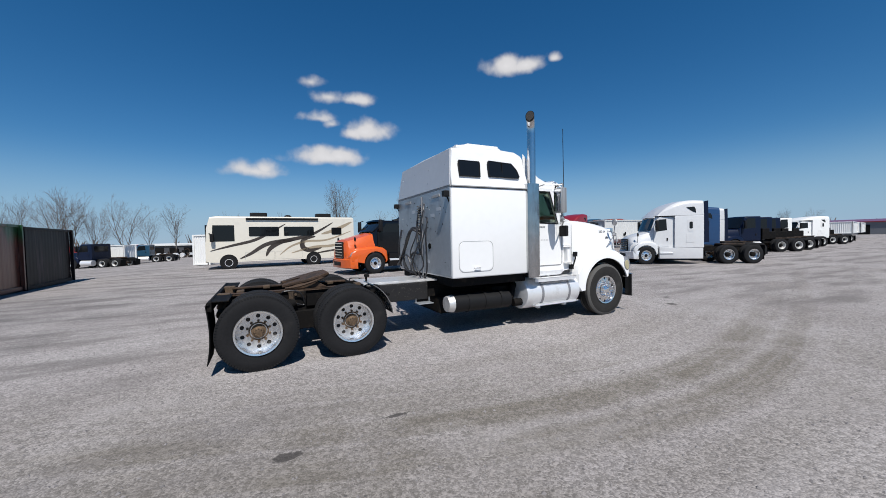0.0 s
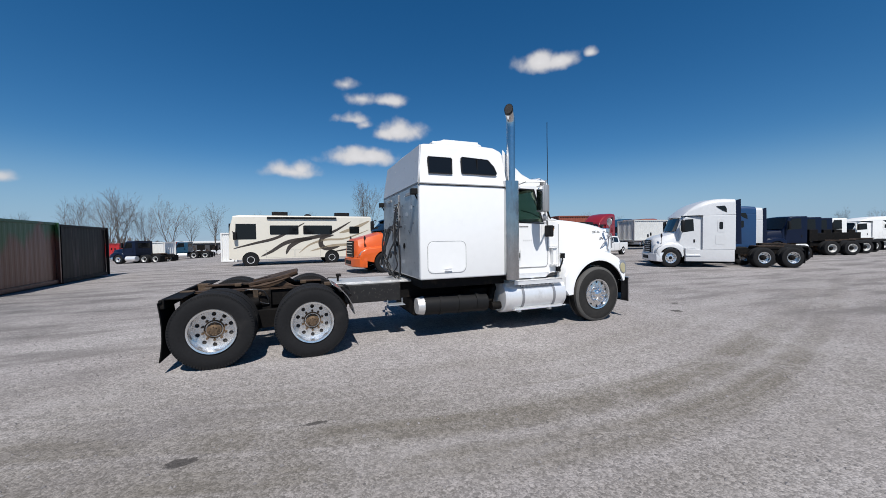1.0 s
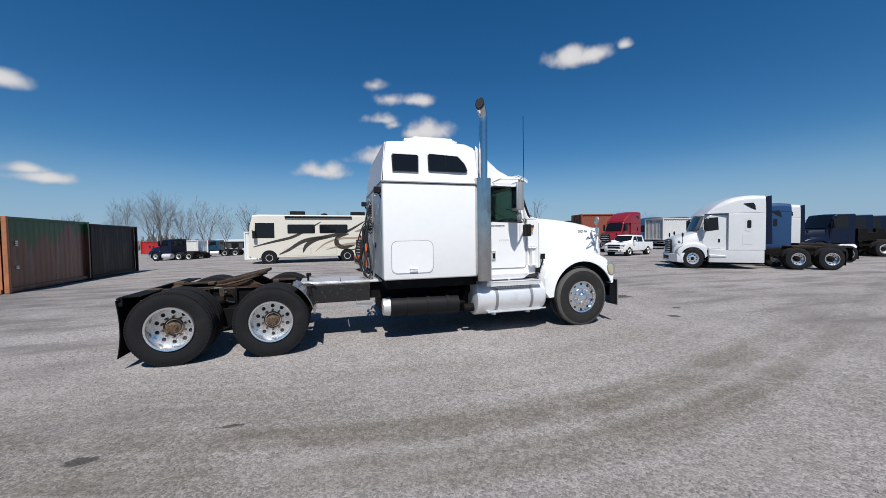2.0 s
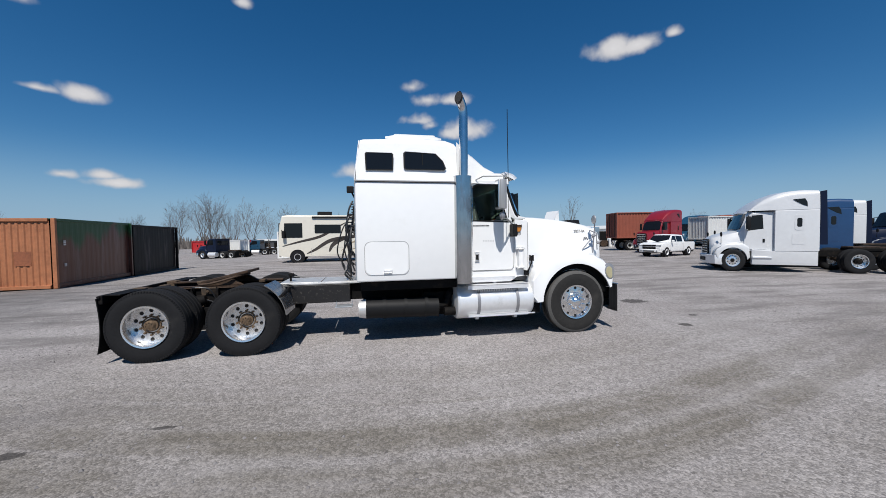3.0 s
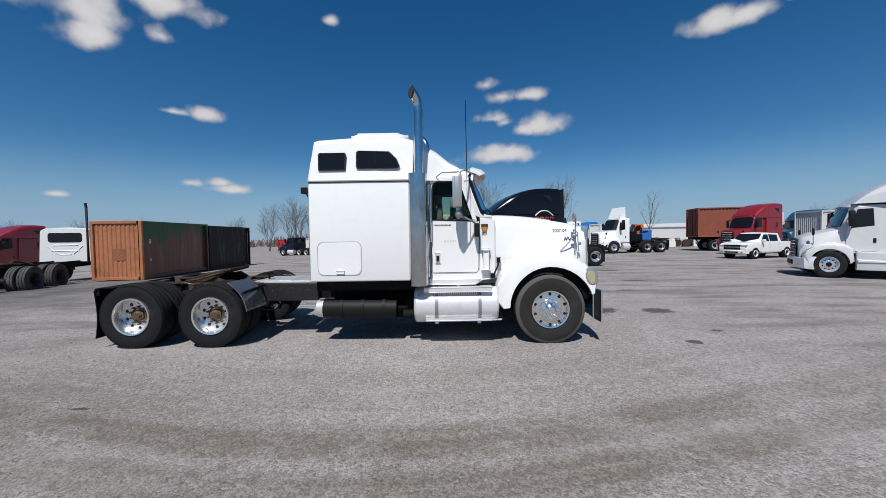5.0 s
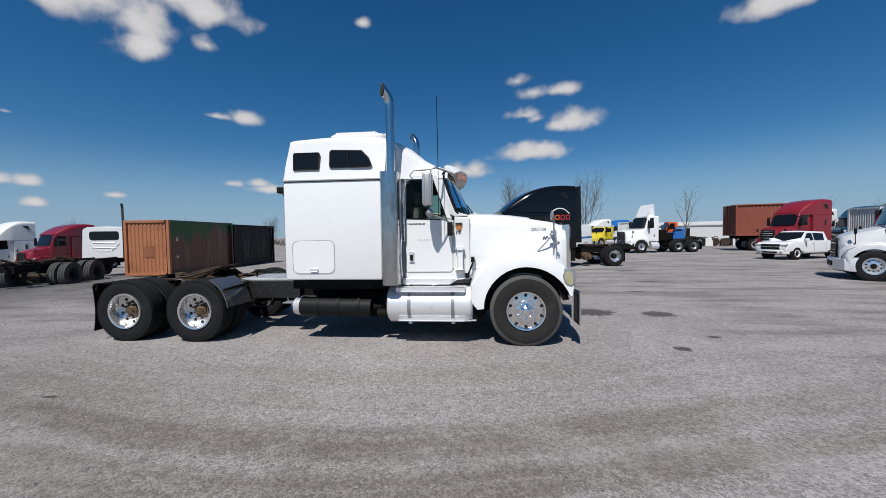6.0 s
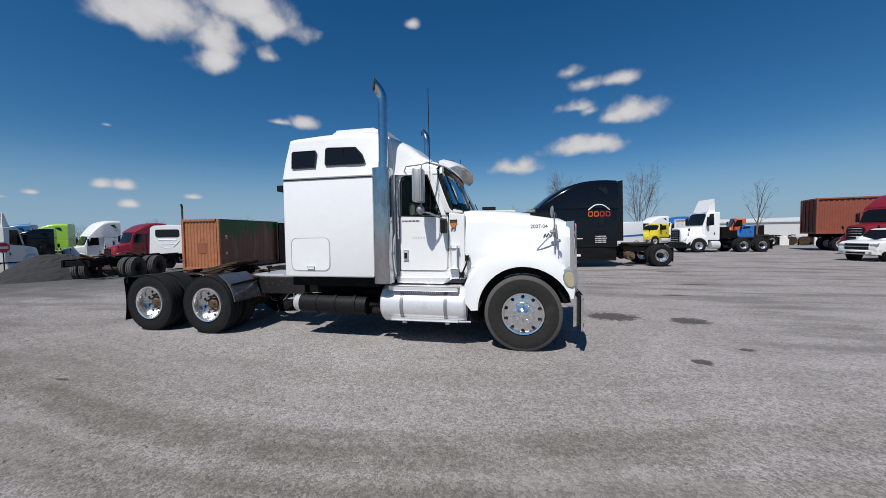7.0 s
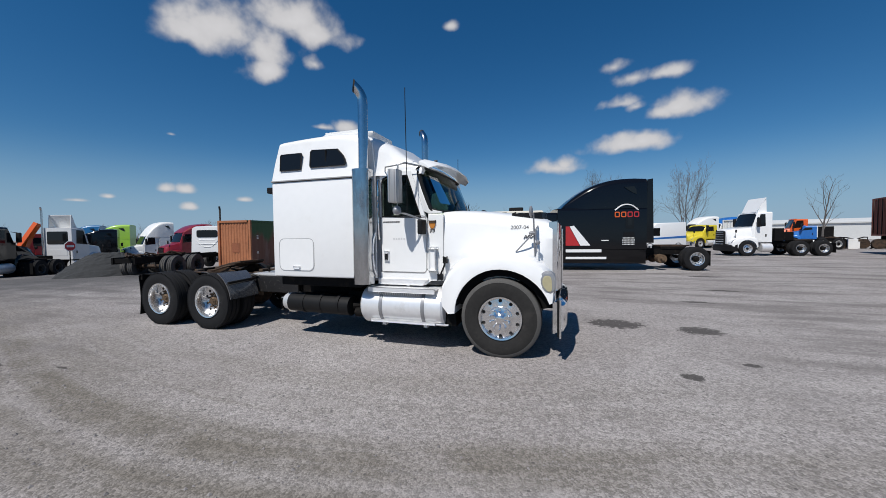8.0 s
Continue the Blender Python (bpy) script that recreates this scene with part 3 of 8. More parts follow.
def frame_ring(bm, outline, inset, y0, y1):
    """A thin frame that follows an outline in x, z."""
    cx, cz = sum(p[0] for p in outline) / len(outline), sum(p[1] for p in outline) / len(outline)
    inner = []
    for x, z in outline:
        d = math.hypot(x - cx, z - cz)
        inner.append((x - (x - cx) / d * inset, z - (z - cz) / d * inset))
    rings = [[bm.verts.new((x, y, z)) for x, z in o] for o, y in ((outline, y0), (outline, y1), (inner, y1), (inner, y0))]
    n = len(outline)
    for a, b in zip(rings, rings[1:] + rings[:1]):
        for i in range(n):
            bm.faces.new((a[i], a[(i + 1) % n], b[(i + 1) % n], b[i]))


def loft(bm, sections, cap=True):
    """Skins a row of sections, each a list of as many points, closed round."""
    rings = [[bm.verts.new(p) for p in s] for s in sections]
    n = len(rings[0])
    for a, b in zip(rings, rings[1:]):
        for i in range(n):
            bm.faces.new((a[i], a[(i + 1) % n], b[(i + 1) % n], b[i]))
    if cap:
        bm.faces.new(rings[0][::-1])
        bm.faces.new(rings[-1])


def shell_section(x, z0, z1, w0, w1, r, crown=0.03, n=6):
    """A body section across the vehicle at x: sill half width w0, shoulder half width w1, rounded shoulders."""
    pts = [(x, -w0, z0)]
    for k in range(n + 1):
        a = radians(180 - 90 * k / n)
        pts.append((x, -w1 + r + r * math.cos(a), z1 - r + r * math.sin(a)))
    pts.append((x, 0, z1 + crown))
    for k in range(n + 1):
        a = radians(90 - 90 * k / n)
        pts.append((x, w1 - r + r * math.cos(a), z1 - r + r * math.sin(a)))
    pts.append((x, w0, z0))
    return pts


def text_part(name, words, size, m, material, parent, depth=0.002):
    cu = bpy.data.curves.new(name, "FONT")
    cu.body, cu.size, cu.extrude, cu.align_x = words, size, depth, "CENTER"
    tmp = bpy.data.objects.new(name, cu)
    scene.collection.objects.link(tmp)
    me = bpy.data.meshes.new_from_object(tmp.evaluated_get(bpy.context.evaluated_depsgraph_get()))
    bpy.data.objects.remove(tmp)
    me.materials.append(material)
    ob = new(name, me)
    ob.parent, ob.matrix_basis = parent, m
    return ob


def drape(ob, target, off=0.003):
    """Lays a flat decal on the -y flank of a body in the same frame."""
    tree = BVHTree.FromPolygons([v.co for v in target.data.vertices], [p.vertices for p in target.data.polygons])
    ys = [(ob.matrix_basis @ v.co).y for v in ob.data.vertices]
    back = max(ys)
    inv = ob.matrix_basis.inverted()
    for v in ob.data.vertices:
        w = ob.matrix_basis @ v.co
        hit = tree.ray_cast(Vector((w.x, -3, w.z)), Vector((0, 1, 0)))[0]
        if hit:
            v.co = inv @ Vector((w.x, hit.y + (w.y - back) * 0.5 - off, w.z))


# ---- wheels: meshes made once and shared ----
def make_wheel_meshes():
    out = {}

    def keep(key, bm, material, smooth=True):
        o = part(key, bm, material, smooth=smooth)
        out[key] = o.data
        bpy.data.objects.remove(o)

    def tyre(r, w, rim, tread=0.012, blocks=84):
        bm = bmesh.new()
        h = w / 2
        prof = [(-h * 0.72, rim), (-h * 0.9, rim + 0.02), (-h, rim + (r - rim) * 0.45), (-h * 0.96, r - 0.05), (-h * 0.84, r - 0.012), (-h * 0.8, r),
                (-h * 0.4, r + 0.004), (-h * 0.36, r - tread), (-h * 0.28, r - tread), (-h * 0.24, r + 0.005),
                (h * 0.24, r + 0.005), (h * 0.28, r - tread), (h * 0.36, r - tread), (h * 0.4, r + 0.004),
                (h * 0.8, r), (h * 0.84, r - 0.012), (h * 0.96, r - 0.05), (h, rim + (r - rim) * 0.45), (h * 0.9, rim + 0.02), (h * 0.72, rim)]
        lathe(bm, prof, 56, closed=True)
        for k in range(blocks):
            a = 2 * math.pi * k / blocks
            for side in (-1, 1):
                c = Matrix.Rotation(a, 4, "Y") @ Matrix.Translation((r - 0.0205, side * h * 0.82, 0))
                b2 = bmesh.ops.create_cube(bm, size=1.0)["verts"]
                for v in b2:
                    v.co = c @ Vector((v.co.x * 0.026, v.co.y * h * 0.22, v.co.z * 0.021))
        return bm

    keep("tyre_drive", tyre(0.495, 0.27, 0.285), RUBBER)
    keep("tyre_steer", tyre(0.525, 0.28, 0.287, 0.012, 0), RUBBER_STEER)
    # pale rings on the tread edges: wear plus sunlight put into the colour
    bm = bmesh.new()
    for q in (-1, 1):
        lathe(bm, [(q * 0.138, 0.478), (q * 0.128, 0.508), (q * 0.113, 0.5275), (q * 0.06, 0.5300), (q * 0.06, 0.520), (q * 0.110, 0.516), (q * 0.122, 0.50)], 56, closed=True)
    keep("tread_shoulder", bm, RUBBER_WORN_LIT)
    keep("tyre_plain", tyre(0.50, 0.27, 0.285, 0.01, 0), RUBBER)
    keep("tyre_grey", tyre(0.50, 0.27, 0.285, 0.01, 0), RUBBER_GREY)
    keep("tyre_small", tyre(0.385, 0.25, 0.22, 0.008, 0), RUBBER)

    def disc(r_out, face_y, dish, holes, hole_r, hole_ring, hub_r, lip=0.05):
        """Rim barrel with a pierced disc; the face looks along -y."""
        bm = bmesh.new()
        lathe(bm, [(-0.125, r_out + 0.006), (-0.135, r_out), (-0.13, r_out - 0.022), (-0.10, r_out - 0.03), (dish, r_out - lip), (dish + 0.03, r_out - lip), (0.12, r_out - 0.012), (0.125, r_out + 0.004)], 48, closed=True)
        # disc built as sectors round each hole
        n = holes * 6
        outer = [bm.verts.new(((r_out - lip + 0.004) * math.cos(2 * math.pi * k / n), dish, (r_out - lip + 0.004) * math.sin(2 * math.pi * k / n))) for k in range(n)]
        inner = [bm.verts.new((hub_r * math.cos(2 * math.pi * k / n), dish + face_y, hub_r * math.sin(2 * math.pi * k / n))) for k in range(n)]
        bm.faces.new(inner[::-1])
        for hidx in range(holes):
            a0 = 2 * math.pi * hidx / holes + math.pi / holes
            ks = [hidx * 6 + j for j in range(7)]
            loop = [outer[k % n] for k in ks] + [inner[k % n] for k in reversed(ks)]
            frac = (r_out - lip - hole_ring) / (r_out - lip - hub_r)
            c = Vector((hole_ring * math.cos(a0), dish + face_y * frac, hole_ring * math.sin(a0)))
            u, w = Vector((math.cos(a0), 0, math.sin(a0))), Vector((-math.sin(a0), 0, math.cos(a0)))
            m = 14
            ring = []
            q = loop[0].co - c
            a1 = math.atan2(q.dot(w), q.dot(u))
            q = loop[3].co - c
            turn = 1 if (math.atan2(q.dot(w), q.dot(u)) - a1 + 9.4248) % 6.2832 > 3.1416 else -1
            for k in range(m):
                ang = a1 + turn * 2 * math.pi * k / m
                ring.append(bm.verts.new(c + (u * math.cos(ang) + w * math.sin(ang)) * hole_r))
            back = [bm.verts.new(v.co + Vector((0, 0.02, 0))) for v in ring]
            for k in range(m):
                j = (k + 1) % m
                bm.faces.new((loop[k], loop[j], ring[j], ring[k]))
                bm.faces.new((ring[k], ring[j], back[j], back[k]))
        return bm

    keep("rim_drive", disc(0.285, 0.0, 0.035, 10, 0.027, 0.203, 0.10, 0.030), RIM)
    keep("rim_steer", disc(0.287, -0.015, -0.085, 10, 0.024, 0.235, 0.162, 0.018), WHEEL_CHROME)
    keep("rim_white", disc(0.285, 0.0, 0.03, 10, 0.024, 0.18, 0.12), RIM_STEEL)
    keep("rim_dark", disc(0.285, 0.0, 0.03, 10, 0.024, 0.18, 0.12), RUBBER_GREY)
    keep("rim_white_steer", disc(0.285, -0.03, -0.05, 10, 0.024, 0.185, 0.13), RIM)
    keep("rim_small", disc(0.22, 0.0, -0.06, 6, 0.03, 0.13, 0.06), ALU)
    bm = bmesh.new()
    lathe(bm, [(-0.038, 0.0001), (-0.038, 0.045), (-0.031, 0.056), (0.0, 0.07), (0.005, 0.088), (0.03, 0.092), (0.06, 0.095)], 24)
    for k in range(8):
        a = 2 * math.pi * k / 8
        cyl(bm, (0.045 * math.cos(a), -0.045, 0.045 * math.sin(a)), (0.045 * math.cos(a), -0.02, 0.045 * math.sin(a)), 0.009, n=6)
    keep("hub_drive", bm, HUB)
    bm = bmesh.new()
    lathe(bm, [(-0.175, 0.0001), (-0.175, 0.035), (-0.168, 0.055), (-0.15, 0.07), (-0.135, 0.095), (-0.13, 0.157), (-0.095, 0.164)], 32)
    keep("hub_steer", bm, WHEEL_CHROME)
    bm = bmesh.new()
    lathe(bm, [(-0.11, 0.0001), (-0.11, 0.06), (-0.09, 0.08), (-0.06, 0.10), (-0.05, 0.13), (0.03, 0.135), (0.06, 0.09)], 20)
    keep("hub_plain", bm, FRAME)
    bm = bmesh.new()
    lathe(bm, [(0.02, 0.105), (0.02, 0.12), (0.034, 0.122), (0.034, 0.105)], 24, closed=True)
    keep("lug_ring", bm, HUB)
    for nm, y0, mt in (("lug_drive", 0.002, HUB), ("lug_steer", -0.175, WHEEL_CHROME)):
        bm = bmesh.new()
        cyl(bm, (0, y0, 0), (0, y0 + 0.045, 0), 0.014, 0.018, n=8)
        if mt is WHEEL_CHROME:
            ball(bm, (0, y0, 0), 0.0145, n=8)
        keep(nm, bm, mt)
    bm = bmesh.new()
    lathe(bm, [(0.05, 0.04), (0.05, 0.25), (0.13, 0.25), (0.13, 0.04)], 28, closed=True)
    keep("drum", bm, SOOT)
    bm = bmesh.new()
    lathe(bm, [(-0.07, 0.04), (-0.07, 0.268), (-0.03, 0.268), (-0.03, 0.04)], 32, closed=True)
    keep("drum_steer", bm, SOOT)
    return out


WM = make_wheel_meshes()


def wheel(parent, x, y, side, tyre="tyre_plain", rim="rim_white", hub="hub_plain", z=None, lugs=False):
    """One wheel under a thing; side -1 faces -y, +1 faces +y."""
    r = {"tyre_small": 0.385, "tyre_steer": 0.521}.get(tyre, 0.50 if tyre in ("tyre_plain", "tyre_grey") else 0.491)
    m = pose(x, y, (r if z is None else z), 0, 0, 0 if side < 0 else 180)
    w = new("wheel", WM[rim])
    w.parent, w.matrix_basis = parent, m
    t = new("tyre", WM[tyre])
    t.parent = w
    if hub:
        h = new("hub", WM[hub])
        h.parent = w
    if hub in ("hub_steer", "hub_drive"):
        k = new("brake_drum", WM["drum" if hub == "hub_drive" else "drum_steer"])
        k.parent = w
        ring = 0.138 if hub == "hub_drive" else 0.13
        for i in range(10):
            a = 2 * math.pi * (i + 0.5) / 10
            g = new("lug_nut", WM["lug_drive" if hub == "hub_drive" else "lug_steer"])
            g.parent, g.matrix_basis = w, Matrix.Translation((ring * math.cos(a), 0, ring * math.sin(a)))
    if tyre == "tyre_steer":
        g = new("tread_shoulder", WM["tread_shoulder"])
        g.parent = w
    if lugs:
        g = new("lug_ring", WM["lug_ring"])
        g.parent = w
    return w


# ---- ground ----
def dip(x, y):
    """How far the yard falls away towards its back corner."""
    d = max(0.0, ((x + 10) * -22 + (y - 4) * 7) / 23.1)
    return -2.4 * (1 - math.exp(-0.05 * d * d / (d + 2) / 2.4))


bm = bmesh.new()
bmesh.ops.create_grid(bm, x_segments=150, y_segments=150, size=1.0)
for v in bm.verts:
    v.co.x, v.co.y = [math.copysign(abs(c) ** 3.2 * 1600 + abs(c) * 30, c) for c in v.co.xy]
    d = math.hypot(v.co.x - 3, v.co.y + 3)
    v.co.z = dip(v.co.x, v.co.y)
ground = part("ground", bm, GRAVEL)
tagged(ground, "pale grey compacted gravel truck yard with brown wheel tracks", "ground", kind="structure")

# ---- the white sleeper tractor in the middle of the yard ----
def main_tractor():
    T = thing("semi_truck", pose(0, 0, 0), "white bonneted sleeper semi tractor with twin exhaust stacks parked on gravel", "truck")
    SW = 1.265                      # half width of the sleeper

    # sleeper, cab and hood are drawn on a longer, taller grid and set to the truck's own length and height here
    def X(x):
        return float(np.interp(x, (2.2, 3.793, 5.5, 6.29, 7.29), (2.24, 3.73, 5.13, 5.865, 6.855)))

    def Z(z):
        return float(np.interp(z, (0.0, 1.0, 2.57, 3.24, 4.57), (0.08, 1.0, 2.49, 3.13, 4.26)))

    def body(name, bm, *args, **more):
        for v in bm.verts:
            v.co.x += X(v.co.x) - v.co.x if v.co.x > 2.2 else 0.04
            v.co.z = Z(v.co.z)
        return part(name, bm, *args, **more)

    # chassis
    for s in (-1, 1):
        bm = bmesh.new()
        prism(bm, [(-1.06, 0.80), (-0.91, 0.68), (2.2, 0.62), (6.2, 0.62), (6.2, 0.84), (2.2, 0.90), (-1.06, 0.90)], s * 0.40, s * 0.45, 0.006)
        part("frame_rail", bm, FRAME, T)
    for x in (-0.98, 0.0, 1.2, 2.6, 4.0, 5.4):
        bm = bmesh.new()
        box(bm, x - 0.05, x + 0.05, -0.4, 0.4, 0.66, 0.84, 0.01)
        part("crossmember", bm, RUST, T)
    # rear end: tail plate, flap hangers, walking beams, axles
    bm = bmesh.new()
    box(bm, -1.11, -1.06, -1.16, 1.16, 0.82, 0.94, 0.008)
    box(bm, -1.08, -0.88, -1.12, -0.50, 0.925, 0.94, 0.004)
    box(bm, -1.08, -0.88, 0.50, 1.12, 0.925, 0.94, 0.004)
    part("tail_beam", bm, FRAME, T, "dirty black tail beam")
    for y in (-0.45, 0.45):
        bm = bmesh.new()
        box(bm, -1.07, -0.91, y - 0.07, y + 0.07, 0.60, 0.95, 0.01)
        for z in (0.66, 0.76, 0.86):
            cyl(bm, (-1.085, y, z), (-1.06, y, z), 0.022, n=8)
        box(bm, -1.06, -0.98, y - 0.30, y + 0.02, 0.66, 0.74, 0.01)
        part("tow_bracket", bm, RUST_PALE, T, "rusty tow bracket")
    bm = bmesh.new()
    tube(bm, bend([(-1.05, -0.4, 0.70), (-1.12, -0.2, 0.60), (-1.10, 0.1, 0.66), (-1.05, 0.4, 0.70)], 5), 0.014, 6)
    part("hanging_cable", bm, HOSE, T)
    for s in (-1, 1):
        bm = bmesh.new()
        rows = 8
        secs = []
        for k in range(rows + 1):
            z = 0.90 - 0.74 * k / rows
            bow = 0.05 * math.sin(k / rows * 2.6) - 0.03 * k / rows
            secs.append([(-1.13 + bow, s * 1.18, z), (-1.13 + bow, s * 0.62, z), (-1.118 + bow, s * 0.62, z), (-1.118 + bow, s * 1.18, z)])
        loft(bm, secs)
        part("mud_flap", bm, FLAP, T, "hanging black rubber mud flap")
        bm = bmesh.new()
        tube(bm, [(-1.05, s * 0.45, 0.86), (-1.10, s * 1.18, 0.92)], 0.018)
        part("flap_hanger", bm, FRAME, T)
        bm = bmesh.new()
        prism(bm, [(-0.75, 0.40), (-0.5, 0.34), (0.5, 0.34), (0.75, 0.40), (0.75, 0.50), (0.25, 0.62), (-0.25, 0.62), (-0.75, 0.50)], s * 0.48, s * 0.58, 0.012)
        box(bm, -0.09, 0.09, s * 0.46 - 0.05, s * 0.46 + 0.05, 0.5, 0.90, 0.01)
        part("suspension_beam", bm, FRAME, T, "dirty black suspension beam")
        for x in (-0.56, 0.66):
            bm = bmesh.new()
            cyl(bm, (x, s * 0.52, 0.62), (x, s * 0.52, 0.86), 0.11, 0.1, 14)
            cyl(bm, (x + 0.2, s * 0.5, 0.45), (x + 0.28, s * 0.47, 0.9), 0.03, 0.03, 10)
            part("air_bag", bm, FLAP, T)
    for x in (-0.56, 0.66):
        bm = bmesh.new()
        cyl(bm, (x, -1.0, 0.5), (x, 1.0, 0.5), 0.07, n=14)
        ball(bm, (x, 0.0, 0.5), 0.24, 1, 0.9, 1, 16)
        cyl(bm, (x, 0, 0.52), (x + 0.42, 0, 0.56), 0.12, 0.06, 12)
        part("drive_axle", bm, RUST, T, smooth=True)
        for s in (-1, 1):
            wheel(T, x, s * 1.07, s, "tyre_drive", "rim_drive", "hub_drive", lugs=True)
            wheel(T, x, s * 0.74, -s, "tyre_drive", "rim_drive", None)
            bm = bmesh.new()
            cyl(bm, (x, s * 0.62, 0.5), (x, s * 0.9, 0.5), 0.2, n=20)
            part("brake_drum", bm, RUST, T)
    # fifth wheel
    bm = bmesh.new()
    plate = [(0.36, -0.30), (0.36, 0.30), (0.22, 0.42), (-0.05, 0.42), (-0.36, 0.30), (-0.34, 0.17), (-0.05, 0.06), (-0.05, -0.06), (-0.34, -0.17), (-0.36, -0.30), (-0.05, -0.42), (0.22, -0.42)]
    prism(bm, plate, 0.0, 0.045, 0.01, axis="z")
    bmesh.ops.rotate(bm, verts=bm.verts, cent=(0, 0, 0), matrix=Matrix.Rotation(radians(-13), 3, "Y"))
    bmesh.ops.translate(bm, verts=bm.verts, vec=(0.12, 0, 1.03))
    part("fifth_wheel", bm, RUST, T, "rusty greasy fifth wheel coupling plate")
    for s in (-1, 1):
        bm = bmesh.new()
        prism(bm, [(-0.22, 0.93), (0.42, 0.93), (0.24, 1.04), (-0.02, 1.0)], s * 0.34, s * 0.42, 0.01)
        part("fifth_wheel_bracket", bm, RUST, T)
        bm = bmesh.new()
        box(bm, -0.95, 0.85, s * 0.34, s * 0.48, 0.905, 0.93, 0.004)
        part("slide_rail", bm, RUST, T)
    bm = bmesh.new()
    tube(bm, bend([(0.46, -0.2, 1.10), (0.3, -0.44, 1.06), (0.0, -0.48, 0.98), (-0.2, -0.48, 0.96)]), 0.018)
    part("release_handle", bm, RUST, T)
    # brake chambers, brackets and lines round the axles
    for x in (-0.56, 0.66):
        for s in (-1, 1):
            bm = bmesh.new()
            cyl(bm, (x + 0.24, s * 0.56, 0.66), (x + 0.40, s * 0.56, 0.72), 0.085, 0.08, 16)
            cyl(bm, (x + 0.40, s * 0.56, 0.72), (x + 0.50, s * 0.56, 0.75), 0.095, 0.06, 16)
            part("brake_chamber", bm, FRAME, T, "dirty black brake chamber", smooth=True)
            bm = bmesh.new()
            prism(bm, [(x + 0.40, 0.92), (x + 0.62, 0.92), (x + 0.60, 0.70), (x + 0.54, 0.52), (x + 0.46, 0.52), (x + 0.42, 0.70)], s * 0.46, s * 0.50, 0.006)
            for z in (0.58, 0.72, 0.86):
                cyl(bm, (x + 0.5, s * 0.50, z), (x + 0.5, s * 0.525, z), 0.02, n=8)
            part("spring_hanger", bm, RUST_PALE, T, "rusty bolted spring hanger")
            bm = bmesh.new()
            tube(bm, bend([(x + 0.30, s * 0.5, 0.86), (x + 0.34, s * 0.60, 0.93), (x + 0.55, s * 0.58, 0.90), (x + 0.62, s * 0.52, 0.70), (x + 0.48, s * 0.56, 0.74)], 5), 0.012, 6)
            part("brake_line", bm, HOSE, T)
    for x, y in ((-0.80, -0.2), (-0.45, 0.25), (0.55, 0.2), (0.92, -0.3)):
        bm = bmesh.new()
        box(bm, x - 0.05, x + 0.05, y - 0.08, y + 0.08, 0.90, 0.95, 0.012)
        part("frame_bracket", bm, RUST_PALE, T, "rusty bolted bracket")
    bm = bmesh.new()
    tube(bm, [(1.10, -0.2, 0.93), (1.10, -0.2, 1.03)], 0.018, 8)
    box(bm, 1.07, 1.15, -0.24, -0.16, 1.02, 1.07, 0.01)
    part("line_stand", bm, FRAME, T, "small stand for air lines on the deck")
    bm = bmesh.new()
    box(bm, 1.86, 2.14, -0.72, -0.50, 0.535, 0.55, 0.004)
    for x in (1.87, 2.12):
        box(bm, x, x + 0.012, -0.56, -0.54, 0.54, 0.63)
    part("frame_step", bm, GREY_ALU, T, "small metal step hung under the frame")
    # deck plate, quarter fenders
    bm = bmesh.new()
    box(bm, 0.98, 1.62, -0.46, 0.30, 0.922, 0.938, 0.004)
    box(bm, 1.63, 2.35, -0.46, 0.30, 0.919, 0.935, 0.004)
    box(bm, 0.98, 2.3, -0.55, -0.46, 0.905, 0.932, 0.004)
    part("deck_plate", bm, DECK, T, "worn aluminium deck plate")
    bm = bmesh.new()
    prism(bm, [(1.02, 0.90), (2.1, 0.90), (2.1, 0.60), (1.2, 0.60)], -0.56, -0.462, 0.01)
    part("side_box", bm, CHIPPED, T, "chipped black steel side panel")
    for s in (-1,):
        bm = bmesh.new()
        secs = []
        for k in range(10):
            a = radians(60 - 54 * k / 9)
            r0, r1 = 0.575, 0.587
            c = (0.66, 0.5)
            secs.append([(c[0] + r * math.cos(a), s * y, c[1] + r * math.sin(a)) for r, y in ((r0, 0.62), (r0, 1.22), (r1, 1.22), (r1, 0.62))])
        loft(bm, secs)
        part("quarter_fender", bm, FENDER_METAL, T, "dented bright metal quarter fender", smooth=True)
        bm = bmesh.new()
        tube(bm, [(1.12, s * 0.45, 0.88), (1.16, s * 0.7, 0.86), (1.18, s * 1.2, 0.84)], 0.022)
        part("fender_bracket", bm, FRAME, T)
    # exhaust canister under the sleeper
    bm = bmesh.new()
    cyl(bm, (2.36, -0.98, 0.55), (3.5, -0.98, 0.53), 0.155, n=24)
    for x in (2.62, 2.95, 3.28):
        cyl(bm, (x, -0.98, 0.545), (x + 0.05, -0.98, 0.545), 0.165, n=24)
    part("air_tank", bm, BLACK, T, "long dark cylindrical tank slung under the sleeper", smooth=True)
    bm = bmesh.new()
    cyl(bm, (2.25, -0.98, 0.55), (2.36, -0.98, 0.55), 0.13, 0.15, 24)
    part("tank_end", bm, DECK, T, "pale tank end cap", smooth=True)
    bm = bmesh.new()
    tube(bm, bend([(3.5, -0.95, 0.53), (3.65, -0.9, 0.56), (3.72, -0.86, 0.72), (3.9, -0.8, 0.78)]), 0.06, 10)
    box(bm, 3.3, 3.8, -0.8, -0.5, 0.45, 0.75, 0.04)
    cyl(bm, (3.6, -1.02, 0.45), (3.78, -1.02, 0.45), 0.07, n=14)
